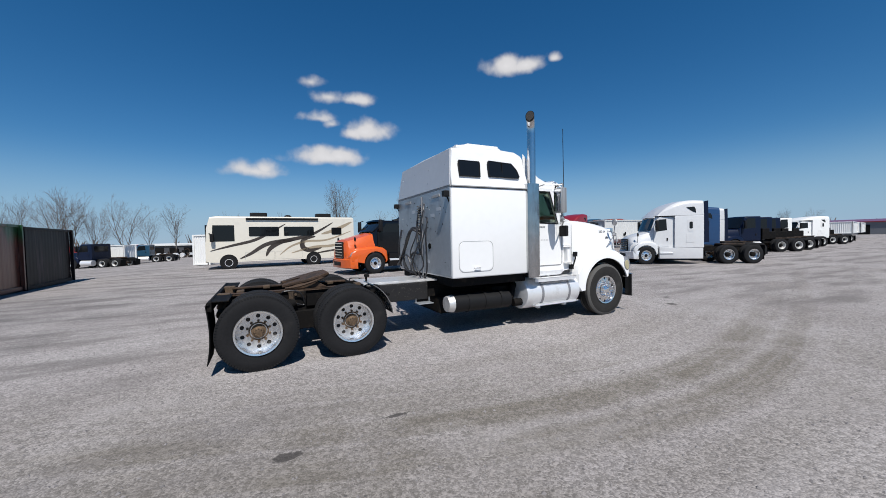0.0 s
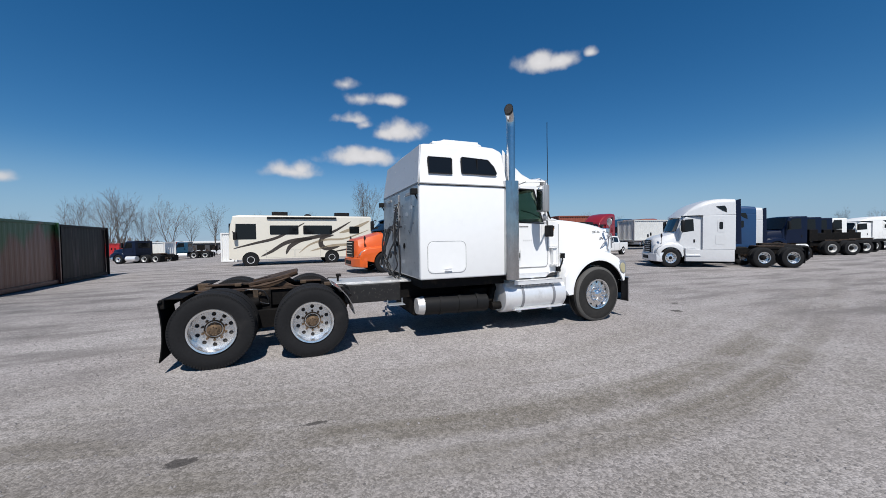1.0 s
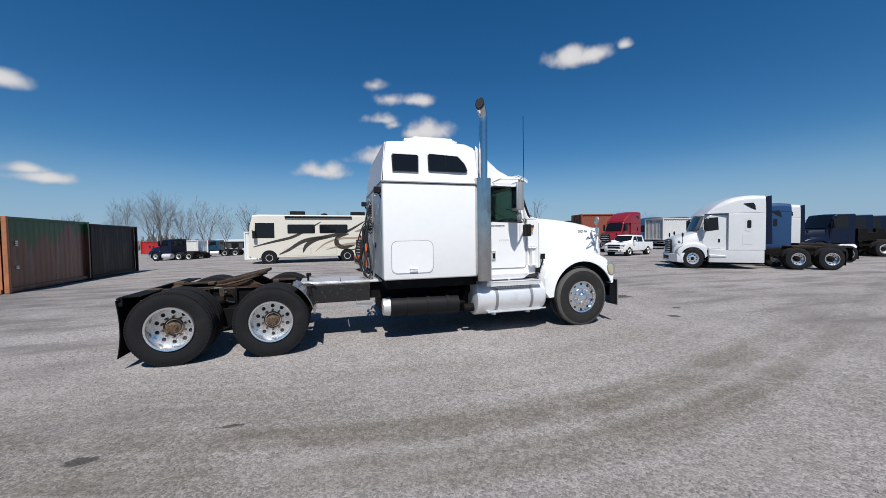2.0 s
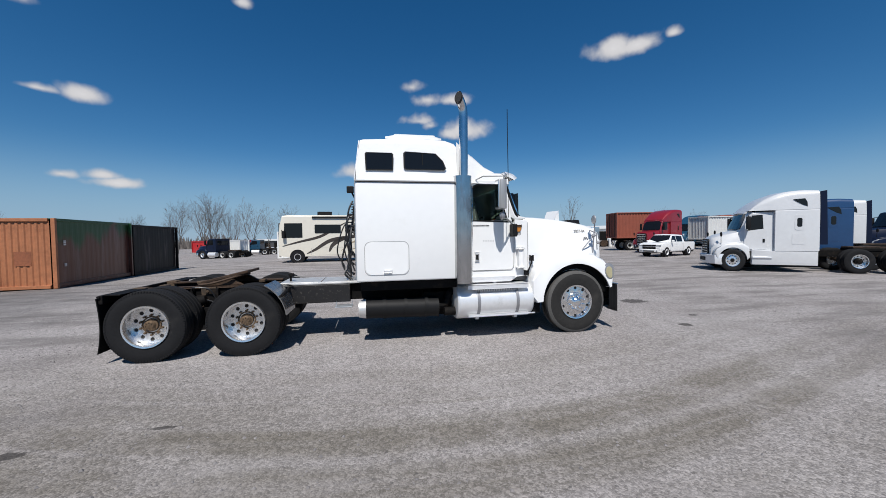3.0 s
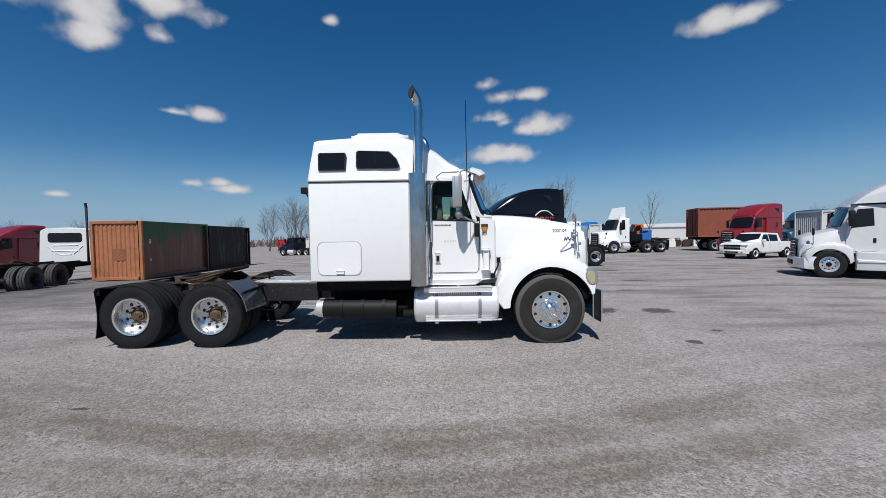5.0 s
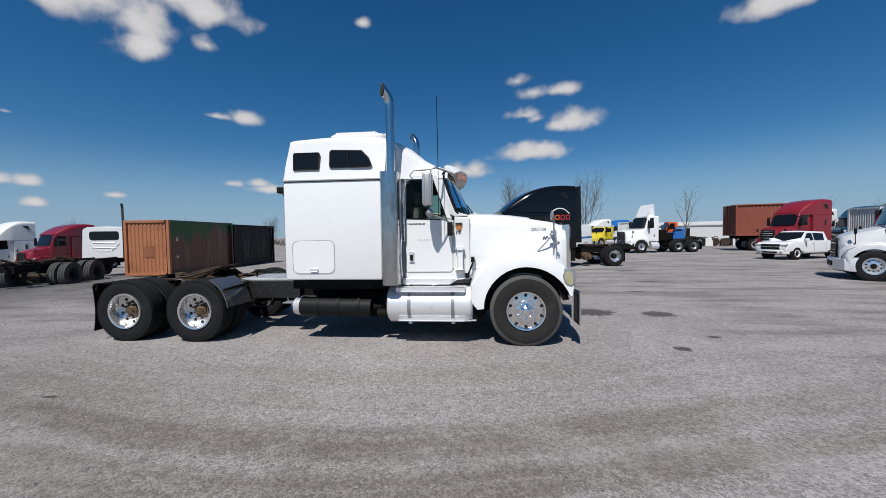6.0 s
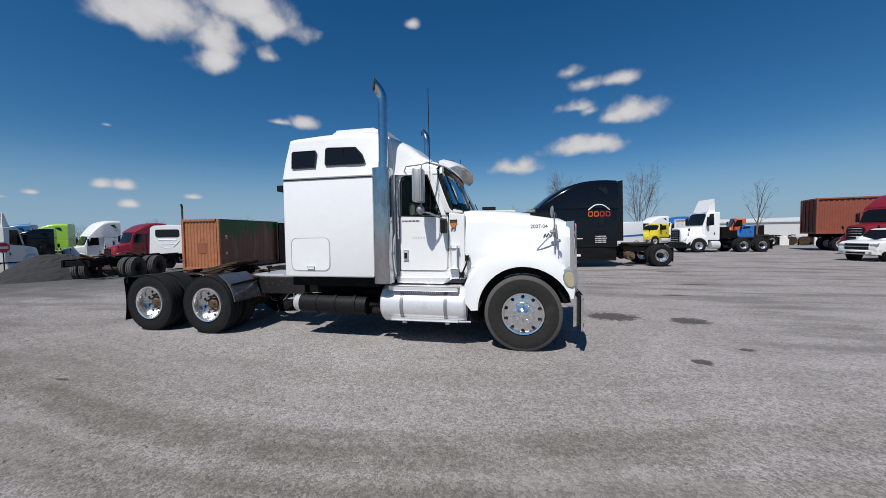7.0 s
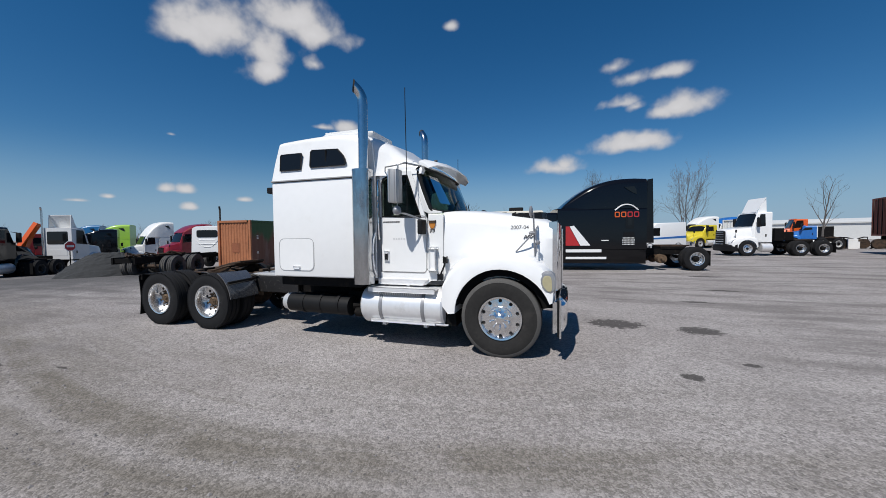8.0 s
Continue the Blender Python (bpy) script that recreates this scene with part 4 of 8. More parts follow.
    part("exhaust_pipe", bm, FRAME, T, smooth=True)
    bm = bmesh.new()
    box(bm, 2.3, 5.3, -0.6, 0.6, 0.30, 0.62, 0.05)
    box(bm, 5.1, 6.2, -0.35, 0.35, 0.35, 1.1, 0.05)
    part("drivetrain", bm, FRAME, T, "dark greasy engine and gearbox")

    # sleeper box
    bm = bmesh.new()
    box(bm, 2.2, 3.88, -SW, SW, 1.0, 2.57, 0.025, 3)
    body("sleeper_body", bm, WHITE, T, smooth=True)
    bm = bmesh.new()
    box(bm, 2.26, 3.86, -1.16, 1.16, 0.84, 1.0, 0.01)
    body("sleeper_base", bm, FRAME, T, "black under-sleeper frame")
    bm = bmesh.new()
    secs = []
    for x, zt, w, r in ((2.215, 2.65, SW, 0.03), (2.225, 2.9, 1.215, 0.06), (2.285, 3.24, 1.165, 0.07), (2.34, 3.265, 1.16, 0.09), (2.8, 3.30, 1.16, 0.11), (3.3, 3.325, 1.16, 0.13), (3.7, 3.32, 1.14, 0.16), (3.88, 3.29, 1.10, 0.20)):
        secs.append(shell_section(x, 2.595, zt, SW, w, r, 0.025))
    loft(bm, secs)
    body("sleeper_top", bm, WHITE, T, smooth=True)
    for s in (-1, 1):
        bm = bmesh.new()
        box(bm, 2.2, 3.89, s * SW - 0.02, s * SW + 0.005, 2.574, 2.594, 0.003)
        body("seam_strip", bm, SEAM, T)
    bm = bmesh.new()
    box(bm, 2.192, 2.22, -SW + 0.01, SW - 0.01, 2.566, 2.598, 0.004)
    body("seam_strip", bm, SEAM, T)
    # back wall sheets
    bm = bmesh.new()
    box(bm, 2.185, 2.20, -SW + 0.03, SW - 0.03, 1.03, 2.56, 0.004)
    body("back_wall_sheet", bm, GREY_ALU, T, "dull grey aluminium sheet with scuffs and rivets")
    bm = bmesh.new()
    prism(bm, [(-1.235, 2.60), (1.235, 2.60), (1.12, 3.235), (-1.12, 3.235)], 0, 0.012, axis="x")
    for v in bm.verts:
        v.co.x += 2.197 + (v.co.z - 2.6) * 0.125 - 0.012
    body("upper_back_sheet", bm, ALU_TOP, T, "pale grey riveted aluminium sheet")
    bm = bmesh.new()
    rng = random.Random(5)
    for k in range(26):
        y, z = rng.uniform(-1.1, 1.1), rng.uniform(1.1, 2.5)
        cyl(bm, (2.186, y, z), (2.181, y, z), rng.choice((0.007, 0.009, 0.016)), n=8)
    for y in (-1.0, -0.35, 0.35, 1.0):
        for z in (2.72, 3.0):
            zz = z + rng.uniform(-0.04, 0.04)
            cyl(bm, (2.185 + (zz - 2.6) * 0.125, y, zz), (2.180 + (zz - 2.6) * 0.125, y, zz), 0.009, n=8)
    body("rivets", bm, GREY_ALU, T, kind="stuff")
    bm = bmesh.new()
    for k in range(46):
        y, z = rng.uniform(-1.15, 1.15), rng.uniform(1.08, 2.52)
        r = rng.choice((0.006, 0.008, 0.011, 0.016))
        cyl(bm, (2.186, y, z), (2.1835, y, z), r, n=7)
    body("bolt_holes", bm, FRAME, T, kind="stuff")
    for k in range(5):
        y, z = (-0.8, -0.55, 0.35, 0.75, -0.3)[k], (2.22, 2.12, 2.25, 1.7, 1.25)[k]
        bm = bmesh.new()
        box(bm, 2.1825, 2.186, y - 0.09, y + 0.07, z - 0.03, z + 0.035, 0.001)
        body("bare_metal_patch", bm, ALU_TOP, T)
    for y, z in ((-0.42, 1.55), (0.1, 1.58)):
        bm = bmesh.new()
        cyl(bm, (2.187, y, z), (2.175, y, z), 0.055, n=16)
        body("grommet", bm, FLAP, T)
    bm = bmesh.new()
    box(bm, 2.16, 2.186, -0.11, -0.085, 0.96, 2.52, 0.004)
    body("hose_post", bm, STRAP, T, "grey upright hose holder")
    for y in (-0.72, 0.62):
        bm = bmesh.new()
        box(bm, 2.172, 2.186, y - 0.16, y + 0.16, 2.44, 2.49, 0.005)
        body("reflector_strip", bm, SEAM, T)
    for pts, r in (
        ([(2.14, -0.1, 1.85), (2.05, 0.1, 1.9), (2.02, 0.35, 1.6), (2.0, 0.62, 1.25), (2.05, 0.95, 1.12)], 0.028),
        ([(2.14, -0.1, 1.78), (2.02, 0.0, 1.88), (2.03, 0.3, 1.75), (2.02, 0.5, 1.35), (1.98, 0.3, 1.08), (2.1, 0.05, 1.0)], 0.024),
        ([(2.14, -0.08, 2.3), (2.1, -0.05, 2.0), (2.06, -0.13, 1.7), (2.08, -0.2, 1.4), (2.08, 0.1, 1.42), (2.12, 0.4, 1.3)], 0.022),
        ([(2.17, 1.02, 1.9), (2.1, 1.0, 1.6), (2.12, 1.05, 1.3), (2.1, 0.9, 1.1)], 0.02),
        ([(2.1, 0.45, 1.02), (2.0, 0.5, 1.3), (2.0, 0.25, 1.35), (2.02, 0.12, 1.1), (2.05, 0.25, 0.98)], 0.014),
    ):
        bm = bmesh.new()
        tube(bm, bend(pts, 8), r, 8)
        body("air_line", bm, HOSE, T, "looped black air line", smooth=True)
    for pts, r in (
        ([(2.12, -0.35, 2.36), (2.06, -0.42, 2.2), (2.02, -0.4, 1.95), (2.04, -0.35, 1.7), (1.95, -0.3, 1.45), (1.92, -0.2, 1.2), (2.04, -0.1, 0.97)], 0.015),
        ([(2.12, -0.25, 1.98), (2.00, -0.4, 1.95), (1.90, -0.42, 1.7), (1.85, -0.3, 1.42), (1.95, -0.25, 1.2), (2.00, -0.35, 1.02), (2.10, -0.4, 0.95)], 0.011),
        ([(2.12, -0.5, 1.9), (2.04, -0.55, 1.85), (1.98, -0.5, 1.5), (2.04, -0.45, 1.2), (1.97, -0.4, 1.05), (2.04, -0.3, 0.95)], 0.012),
        ([(2.1, -0.45, 2.1), (2.06, -0.6, 2.05), (2.02, -0.62, 1.75), (2.06, -0.55, 1.4), (2.08, -0.5, 1.1), (2.06, -0.42, 0.95)], 0.014),
    ):
        bm = bmesh.new()
        tube(bm, bend(pts, 8), r, 8)
        body("air_line", bm, HOSE, T, "looped black air line", smooth=True)
    # coil on the post
    bm = bmesh.new()
    tube(bm, [(2.12 + 0.035 * math.cos(k * 0.9), -0.1 + 0.035 * math.sin(k * 0.9), 2.35 - k * 0.007) for k in range(70)], 0.008, 6)
    body("coiled_cable", bm, HOSE, T, smooth=True)
    # work lamp on the rear edge
    for s in (-1, 1):
        bm = bmesh.new()
        box(bm, 2.08, 2.18, s * 1.2 - 0.05, s * 1.2 + 0.05, 2.40, 2.50, 0.012)
        tube(bm, [(2.15, s * 1.2, 2.41), (2.2, s * 1.2, 2.3), (2.2, s * 1.2, 2.15)], 0.012)
        body("work_lamp", bm, BLACK, T, "small black work lamp")
    # sleeper windows
    for s in (-1, 1):
        for o in ([(2.37, 2.75), (2.80, 2.75), (2.81, 3.0), (2.79, 3.03), (2.38, 3.03), (2.36, 3.0)],
                  [(2.99, 2.77), (3.64, 2.77), (3.67, 2.80), (3.62, 2.92), (3.50, 3.04), (3.0, 3.06), (2.97, 3.03), (2.97, 2.8)]):
            bm = bmesh.new()
            yf = lambda z: s * (SW - (z - 2.6) * 0.115)
            prism(bm, o, -0.004, 0.006)
            for v in bm.verts:
                v.co.y = yf(v.co.z) + s * v.co.y * 1.0 + s * 0.004
            w = body("sleeper_window", bm, DARKGLASS, T, "dark tinted sleeper window")
            bm = bmesh.new()
            frame_ring(bm, o, 0.022, 0.0, 0.010)
            for v in bm.verts:
                v.co.y = yf(v.co.z) + s * v.co.y + s * 0.004
            body("window_frame", bm, BLACK, w)
            if o[1][0] > 3:
                bm = bmesh.new()
                box(bm, 3.27, 3.285, s * (SW - 0.045), s * (SW - 0.018), 2.79, 3.03)
                body("window_bar", bm, BLACK, w)
        # luggage hatch
        o = round_rect(2.34, 3.02, 1.11, 1.62, 0.09)
        bm = bmesh.new()
        prism(bm, o, s * SW, s * (SW + 0.006), 0.003)
        h = body("luggage_hatch", bm, WHITE, T)
        bm = bmesh.new()
        frame_ring(bm, round_rect(2.325, 3.035, 1.095, 1.635, 0.10), 0.009, s * SW, s * (SW + 0.003))
        body("hatch_gasket", bm, SEAM, h)
        bm = bmesh.new()
        box(bm, 2.63, 2.75, s * (SW + 0.008), s * (SW + 0.022), 1.135, 1.175, 0.006)
        body("hatch_latch", bm, ALU, h)
    # roof vent
    bm = bmesh.new()
    prism(bm, round_rect(2.72, 3.74, -0.72, 0.3, 0.16), 3.28, 3.505, 0.09, 3, axis="z")
    body("roof_vent", bm, WHITE_OLD, T, "white roof vent cover", smooth=True)
    bm = bmesh.new()
    tube(bm, [(3.15, -0.5, 3.50), (3.27, -0.5, 3.54), (3.42, -0.48, 3.505)], 0.012)
    body("vent_handle", bm, ALU, T)
    # sloping roof fairing down to the cab
    bm = bmesh.new()
    secs = [shell_section(x, 2.60, zt, w0, w, r, c) for x, zt, w0, w, r, c in (
        (3.885, 3.28, 1.13, 1.08, 0.22, 0.04), (4.05, 3.23, 1.11, 1.05, 0.24, 0.05), (4.3, 3.13, 1.07, 0.98, 0.26, 0.05), (4.55, 2.95, 1.05, 0.95, 0.22, 0.05), (4.75, 2.84, 1.04, 0.95, 0.14, 0.04))]
    loft(bm, secs)
    body("roof_fairing", bm, WHITE, T, smooth=True)
    for s in (-1, 1):
        bm = bmesh.new()
        prism(bm, [(3.90, 0.98), (4.13, 1.0), (4.13, 2.62), (4.08, 3.12), (3.90, 3.28)], s * 1.07, s * 1.10, 0.012)
        body("side_extender", bm, WHITE, T, "white cab side extender")
    # exhaust stacks and heat shields
    for s in (-1, 1):
        # stack with a swept-back tip cut off upright
        R = 0.083
        line = [(3.97, 0.95), (3.99, 2.4), (4.0, 3.66), (4.0, 3.76), (3.99, 3.83), (3.965, 3.90), (3.925, 3.96), (3.88, 4.01)]
        rings = []
        for k, (x, z) in enumerate(line):
            side = (4.0 - x) * 0.75 if k > 3 else 0.0
            x0, z0 = line[max(k - 1, 0)]
            x1, z1 = line[min(k + 1, len(line) - 1)]
            d = Vector((x1 - x0, s * (x0 - x1) * 0.75 if k > 3 else 0, z1 - z0)).normalized()
            u = (Vector((0, s, 0)).cross(d) * s).normalized()
            v2 = u.cross(d) * s
            ring = [Vector((x, s * (1.235 + side), z)) + (u * math.cos(2 * math.pi * q / 20) - v2 * math.sin(2 * math.pi * q / 20)) * R for q in range(20)]
            if k == len(line) - 1:
                cut = Vector((-0.8, s * 0.6, 0.12)).normalized()
                mid = sum(ring, Vector()) / 20
                ring = [v - d * ((v - mid).dot(cut) / d.dot(cut)) for v in ring]
            rings.append(ring)
        bm = bmesh.new()
        loft(bm, rings, cap=False)
        st = body("exhaust_pipe", bm, STEEL, T, "polished vertical exhaust stack with a cut tip", smooth=True)
        bm = bmesh.new()
        mid = sum(rings[-1], Vector()) / 20
        loft(bm, [[v + (mid - v) * 0.06 for v in rings[-1]], [v + (mid - v) * 0.08 + Vector((0.05, -s * 0.04, -0.05)) for v in rings[-1]]])
        body("stack_mouth", bm, SOOT, st, "sooty black stack mouth")
        bm = bmesh.new()
        loft(bm, [[v + (v - mid).normalized() * 0.003 for v in rings[-1]], [v + (v - mid).normalized() * 0.003 + Vector((0.02, -s * 0.015, -0.025)) for v in rings[-1]]], cap=False)
        body("sooty_lip", bm, SOOT, st)
        bm = bmesh.new()
        n = 12
        secs = []
        for z in (0.92, 1.3, 2.0, 2.68):
            rim_ = []
            for k in range(n + 1):
                c, q = math.cos(radians(-20 + 220 * k / n)), math.sin(radians(-20 + 220 * k / n))
                rim_.append((math.copysign(abs(c) ** 0.72, c), math.copysign(abs(q) ** 0.72, q)))
            outer = [(3.965 + 0.172 * c, s * (1.225 + 0.145 * q), z) for c, q in rim_]
            inner = [(3.965 + 0.165 * c, s * (1.225 + 0.138 * q), z) for c, q in reversed(rim_)]
            secs.append(outer + inner)
        loft(bm, secs)
        body("heat_shield", bm, SHIELD, T, "scuffed bright metal heat shield", smooth=True)
        for z in (1.5, 2.5):
            bm = bmesh.new()
            box(bm, 3.9, 4.06, s * 1.05, s * 1.2, z, z + 0.04)
            body("stack_bracket", bm, FRAME, T)
        bm = bmesh.new()
        tube(bm, bend([(4.14, s * 1.12, 1.05), (4.15, s * 1.2, 1.15), (4.14, s * 1.22, 1.4), (4.15, s * 1.2, 1.62), (4.14, s * 1.12, 1.72)], 5), 0.016)
        body("grab_handle", bm, ALU, T)
        bm = bmesh.new()
        tube(bm, bend([(4.18, s * 1.05, 1.62), (4.19, s * 1.11, 1.66), (4.19, s * 1.12, 2.1), (4.19, s * 1.11, 2.5), (4.18, s * 1.05, 2.54)], 5), 0.014)
        body("grab_bar", bm, CHROME, T)

    for s in (-1, 1):
        bm = bmesh.new()
        prism(bm, [(4.00, 0.95), (4.185, 0.95), (4.185, 2.60), (4.00, 2.62)], s * 0.96, s * 1.055, 0.01)
        body("cab_boot", bm, BOOT_GREY, T, "grey vinyl boot joining cab and sleeper")
    # cab: floor, back, roof, pillars and doors left open for the windows
    bm = bmesh.new()
    box(bm, 4.10, 5.40, -1.0, 1.0, 0.90, 1.02, 0.02)
    box(bm, 4.10, 4.16, -1.02, 1.02, 1.0, 2.66, 0.02)
    body("cab_floor", bm, INTERIOR, T)
    bm = bmesh.new()
    loft(bm, [shell_section(x, 2.60, zt, 1.045, 1.03, 0.1, 0.05) for x, zt in ((4.12, 2.76), (4.5, 2.80), (4.85, 2.80), (5.0, 2.73))])
    body("cab_roof", bm, WHITE, T, smooth=True)
    for s in (-1, 1):
        y0, y1 = s * 0.985, s * 1.045
        # door with a window cut-out: built from the pieces round it
        bm = bmesh.new()
        prism(bm, [(4.20, 1.10), (5.06, 1.10), (5.10, 1.16), (5.10, 1.93), (5.03, 1.93), (4.50, 1.95), (4.20, 1.96)], y0, y1, 0.006)
        d = body("door", bm, WHITE, T)
        bm = bmesh.new()
        prism(bm, [(4.16, 1.96), (4.22, 1.96), (4.22, 2.52), (4.30, 2.58), (4.72, 2.60), (4.99, 1.94), (5.07, 1.93), (4.80, 2.66), (4.16, 2.66)], y0, y1, 0.005)
        body("door_frame", bm, WHITE, d)
        bm = bmesh.new()
        frame_ring(bm, [(4.215, 1.955), (4.50, 1.945), (4.99, 1.93), (4.735, 2.595), (4.32, 2.59), (4.24, 2.56), (4.215, 2.5)], 0.025, y1 - s * 0.01, y1 + s * 0.004)
        body("window_gasket", bm, BLACK, d)
        bm = bmesh.new()
        prism(bm, [(4.215, 1.95), (4.50, 1.94), (4.99, 1.92), (4.735, 2.60), (4.30, 2.59), (4.215, 2.52)], s * 1.006, s * 1.012)
        g = body("door_window", bm, DOORGLASS, d, "greenish door window glass")
        g.visible_shadow = False
        bm = bmesh.new()
        frame_ring(bm, round_rect(4.185, 5.085, 1.085, 1.965, 0.07), 0.012, y1, y1 + s * 0.004)
        body("door_seam", bm, SEAM, d)
        bm = bmesh.new()
        box(bm, 4.27, 4.35, y1, y1 + s * 0.018, 1.27, 1.42, 0.008)
        hd = body("door_handle", bm, ALU, d)
        bm = bmesh.new()
        box(bm, 4.285, 4.335, y1 + s * 0.016, y1 + s * 0.026, 1.29, 1.38, 0.006)
        body("handle_paddle", bm, BLACK, hd)
        # name strip: plain bars
        bm = bmesh.new()
        for k in range(13):
            box(bm, 4.24 + k * 0.0262, 4.256 + k * 0.0262 + 0.003 * (k % 3), y1, y1 + s * 0.004, 1.866, 1.888)
        body("name_bar", bm, TEXT, d)
        bm = bmesh.new()
        for k in range(5):
            box(bm, 4.44 + k * 0.05, 4.47 + k * 0.05, y1, y1 + s * 0.003, 1.60, 1.63)
        body("faded_lettering", bm, FAINT, d)
        # sill, cowl side
        bm = bmesh.new()
        prism(bm, [(4.12, 0.90), (5.05, 0.90), (5.16, 0.98), (5.40, 0.98), (5.40, 1.97), (5.12, 1.985), (5.11, 1.14), (5.06, 1.09), (4.12, 1.09)], y0, y1, 0.008)
        body("cowl_side", bm, WHITE, T)
        bm = bmesh.new()
        prism(bm, [(4.14, 0.895), (5.02, 0.895), (5.12, 1.0), (4.14, 1.0)], y1, y1 + s * 0.03, 0.01)
        body("sill_guard", bm, ALU, T, "scuffed aluminium sill guard")
        bm = bmesh.new()
        prism(bm, [(4.80, 2.66), (5.03, 2.03), (5.12, 1.99), (5.36, 1.99), (5.36, 2.02), (5.13, 2.05), (4.895, 2.68), (4.85, 2.70)], s * 0.985, s * 1.035, 0.012)
        body("windshield_pillar", bm, WHITE, T, smooth=True)
        bm = bmesh.new()
        prism(bm, [(5.145, 1.845), (5.15, 1.80), (5.175, 1.765), (5.225, 1.765), (5.25, 1.80), (5.255, 1.845)], y1, y1 + s * 0.02, 0.006)
        mk = body("side_marker", bm, AMBER, T, "amber side marker lamp")
        bm = bmesh.new()
        box(bm, 5.14, 5.26, y1, y1 + s * 0.018, 1.845, 1.885, 0.006)
        body("marker_top", bm, RUST, mk, "brown upper part of the marker lamp")
        bm = bmesh.new()
        for k in range(4):
            box(bm, 5.15 + k * 0.026, 5.165 + k * 0.026, y1, y1 + s * 0.004, 1.70 + 0.012 * (k % 2), 1.755)
        body("badge_bars", bm, TEXT, T)
        bm = bmesh.new()
        box(bm, 5.16, 5.27, y1, y1 + s * 0.06, 1.14, 1.46, 0.03, 3)
        body("cab_vent", bm, WHITE, T, "white ribbed cab air vent")
        bm = bmesh.new()
        frame_ring(bm, round_rect(5.12, 5.31, 1.10, 1.50, 0.02), 0.015, y1, y1 + s * 0.008)
        body("vent_frame", bm, WHITE_OLD, T)
    for s in (-1, 1):
        bm = bmesh.new()
        box(bm, 5.394, 5.404, s * 1.046, s * 1.050, 1.02, 1.93)
        body("hood_seam", bm, SEAM, T)
    # windshield
    bm = bmesh.new()
    secs = []
    for y, dx, dt in ((-1.01, -0.23, -0.10), (-0.9, -0.10, -0.05), (-0.45, 0.02, 0.01), (0, 0.05, 0.03), (0.45, 0.02, 0.01), (0.9, -0.10, -0.05), (1.01, -0.23, -0.10)):
        secs.append([(5.40 + dx, y, 2.05), (5.03 + dt, y, 2.71), (5.022 + dt, y, 2.706), (5.392 + dx, y, 2.046)])
    loft(bm, secs)
    ws = body("windshield", bm, CABGLASS, T, "curved greenish windshield", smooth=True)
    ws.visible_shadow = False
    bm = bmesh.new()
    for zx, z in ((5.40, 2.03), (5.03, 2.70)):
        k = 1.0 if z < 2.3 else 0.45
        tube(bm, [(zx - 0.23 * k, -1.01, z), (zx - 0.09 * k, -0.9, z), (zx + 0.03 * k, -0.45, z), (zx + 0.06 * k, 0, z), (zx + 0.03 * k, 0.45, z), (zx - 0.09 * k, 0.9, z), (zx - 0.23 * k, 1.01, z)], 0.022, 6)
    for s in (-1, 1):
        tube(bm, bend([(5.24, s * 0.985, 2.045), (5.15, s * 1.012, 2.08), (4.93, s * 1.015, 2.62), (4.96, s * 0.985, 2.69)], 4), 0.034, 7)
    body("windshield_gasket", bm, BLACK, ws)
    bm = bmesh.new()
    tube(bm, [(5.46, -0.5, 2.06), (5.36, -0.25, 2.2), (5.30, 0.05, 2.28)], 0.01)
    tube(bm, [(5.46, 0.3, 2.06), (5.36, 0.5, 2.2), (5.30, 0.75, 2.26)], 0.01)
    body("wiper", bm, BLACK, ws)
    # sun visor
    bm = bmesh.new()
    secs = []
    for y, dx, dz in ((-1.03, -0.16, -0.05), (-0.9, -0.05, 0), (-0.45, 0.03, 0.03), (0, 0.05, 0.04), (0.45, 0.03, 0.03), (0.9, -0.05, 0), (1.03, -0.16, -0.05)):
        secs.append([(4.92, y, 2.80 + dz), (5.02 + dx * 0.5, y, 2.84 + dz), (5.21 + dx, y, 2.80 + dz), (5.30 + dx, y, 2.735 + dz), (5.288 + dx, y, 2.72 + dz), (5.19 + dx, y, 2.765 + dz), (5.0, y, 2.77 + dz)])
    loft(bm, secs)
    body("sun_visor", bm, WHITE, T, "white exterior sun visor", smooth=True)
    for y in (-0.6, -0.3, 0, 0.3, 0.6):
        bm = bmesh.new()
        ball(bm, (5.08, y, 2.865), 0.03, 1.4, 1, 0.6, 10)
        body("cab_lamp", bm, TEXT, T)
    # interior
    bm = bmesh.new()
    box(bm, 5.05, 5.32, -0.95, 0.95, 1.5, 1.98, 0.06)
    body("dashboard", bm, INTERIOR, T)
    for y in (-0.55, 0.55):
        bm = bmesh.new()
        box(bm, 4.32, 4.85, y - 0.26, y + 0.26, 1.3, 1.52, 0.07)
        box(bm, 4.25, 4.42, y - 0.26, y + 0.26, 1.5, 2.2, 0.07)
        box(bm, 4.28, 4.4, y - 0.14, y + 0.14, 2.2, 2.42, 0.05)
        body("seat", bm, INTERIOR, T, "dark grey cab seat", smooth=True)
    bm = bmesh.new()
    tube(bm, [(4.98 + 0.07 * math.sin(a) , 0.55 + 0.22 * math.cos(a), 1.92 + 0.2 * math.sin(a)) for a in [2 * math.pi * k / 20 for k in range(21)]], 0.016)
    body("steering_wheel", bm, BLACK, T)
    # mirrors
    for s in (-1, 1):
        bm = bmesh.new()
        box(bm, 4.60, 4.76, s * 1.36 - 0.10, s * 1.36 + 0.10, 2.14, 2.62, 0.014, 2)
        mr = body("mirror", bm, MIRROR_STEEL, T, "tall bright metal west coast mirror", smooth=True)
        bm = bmesh.new()
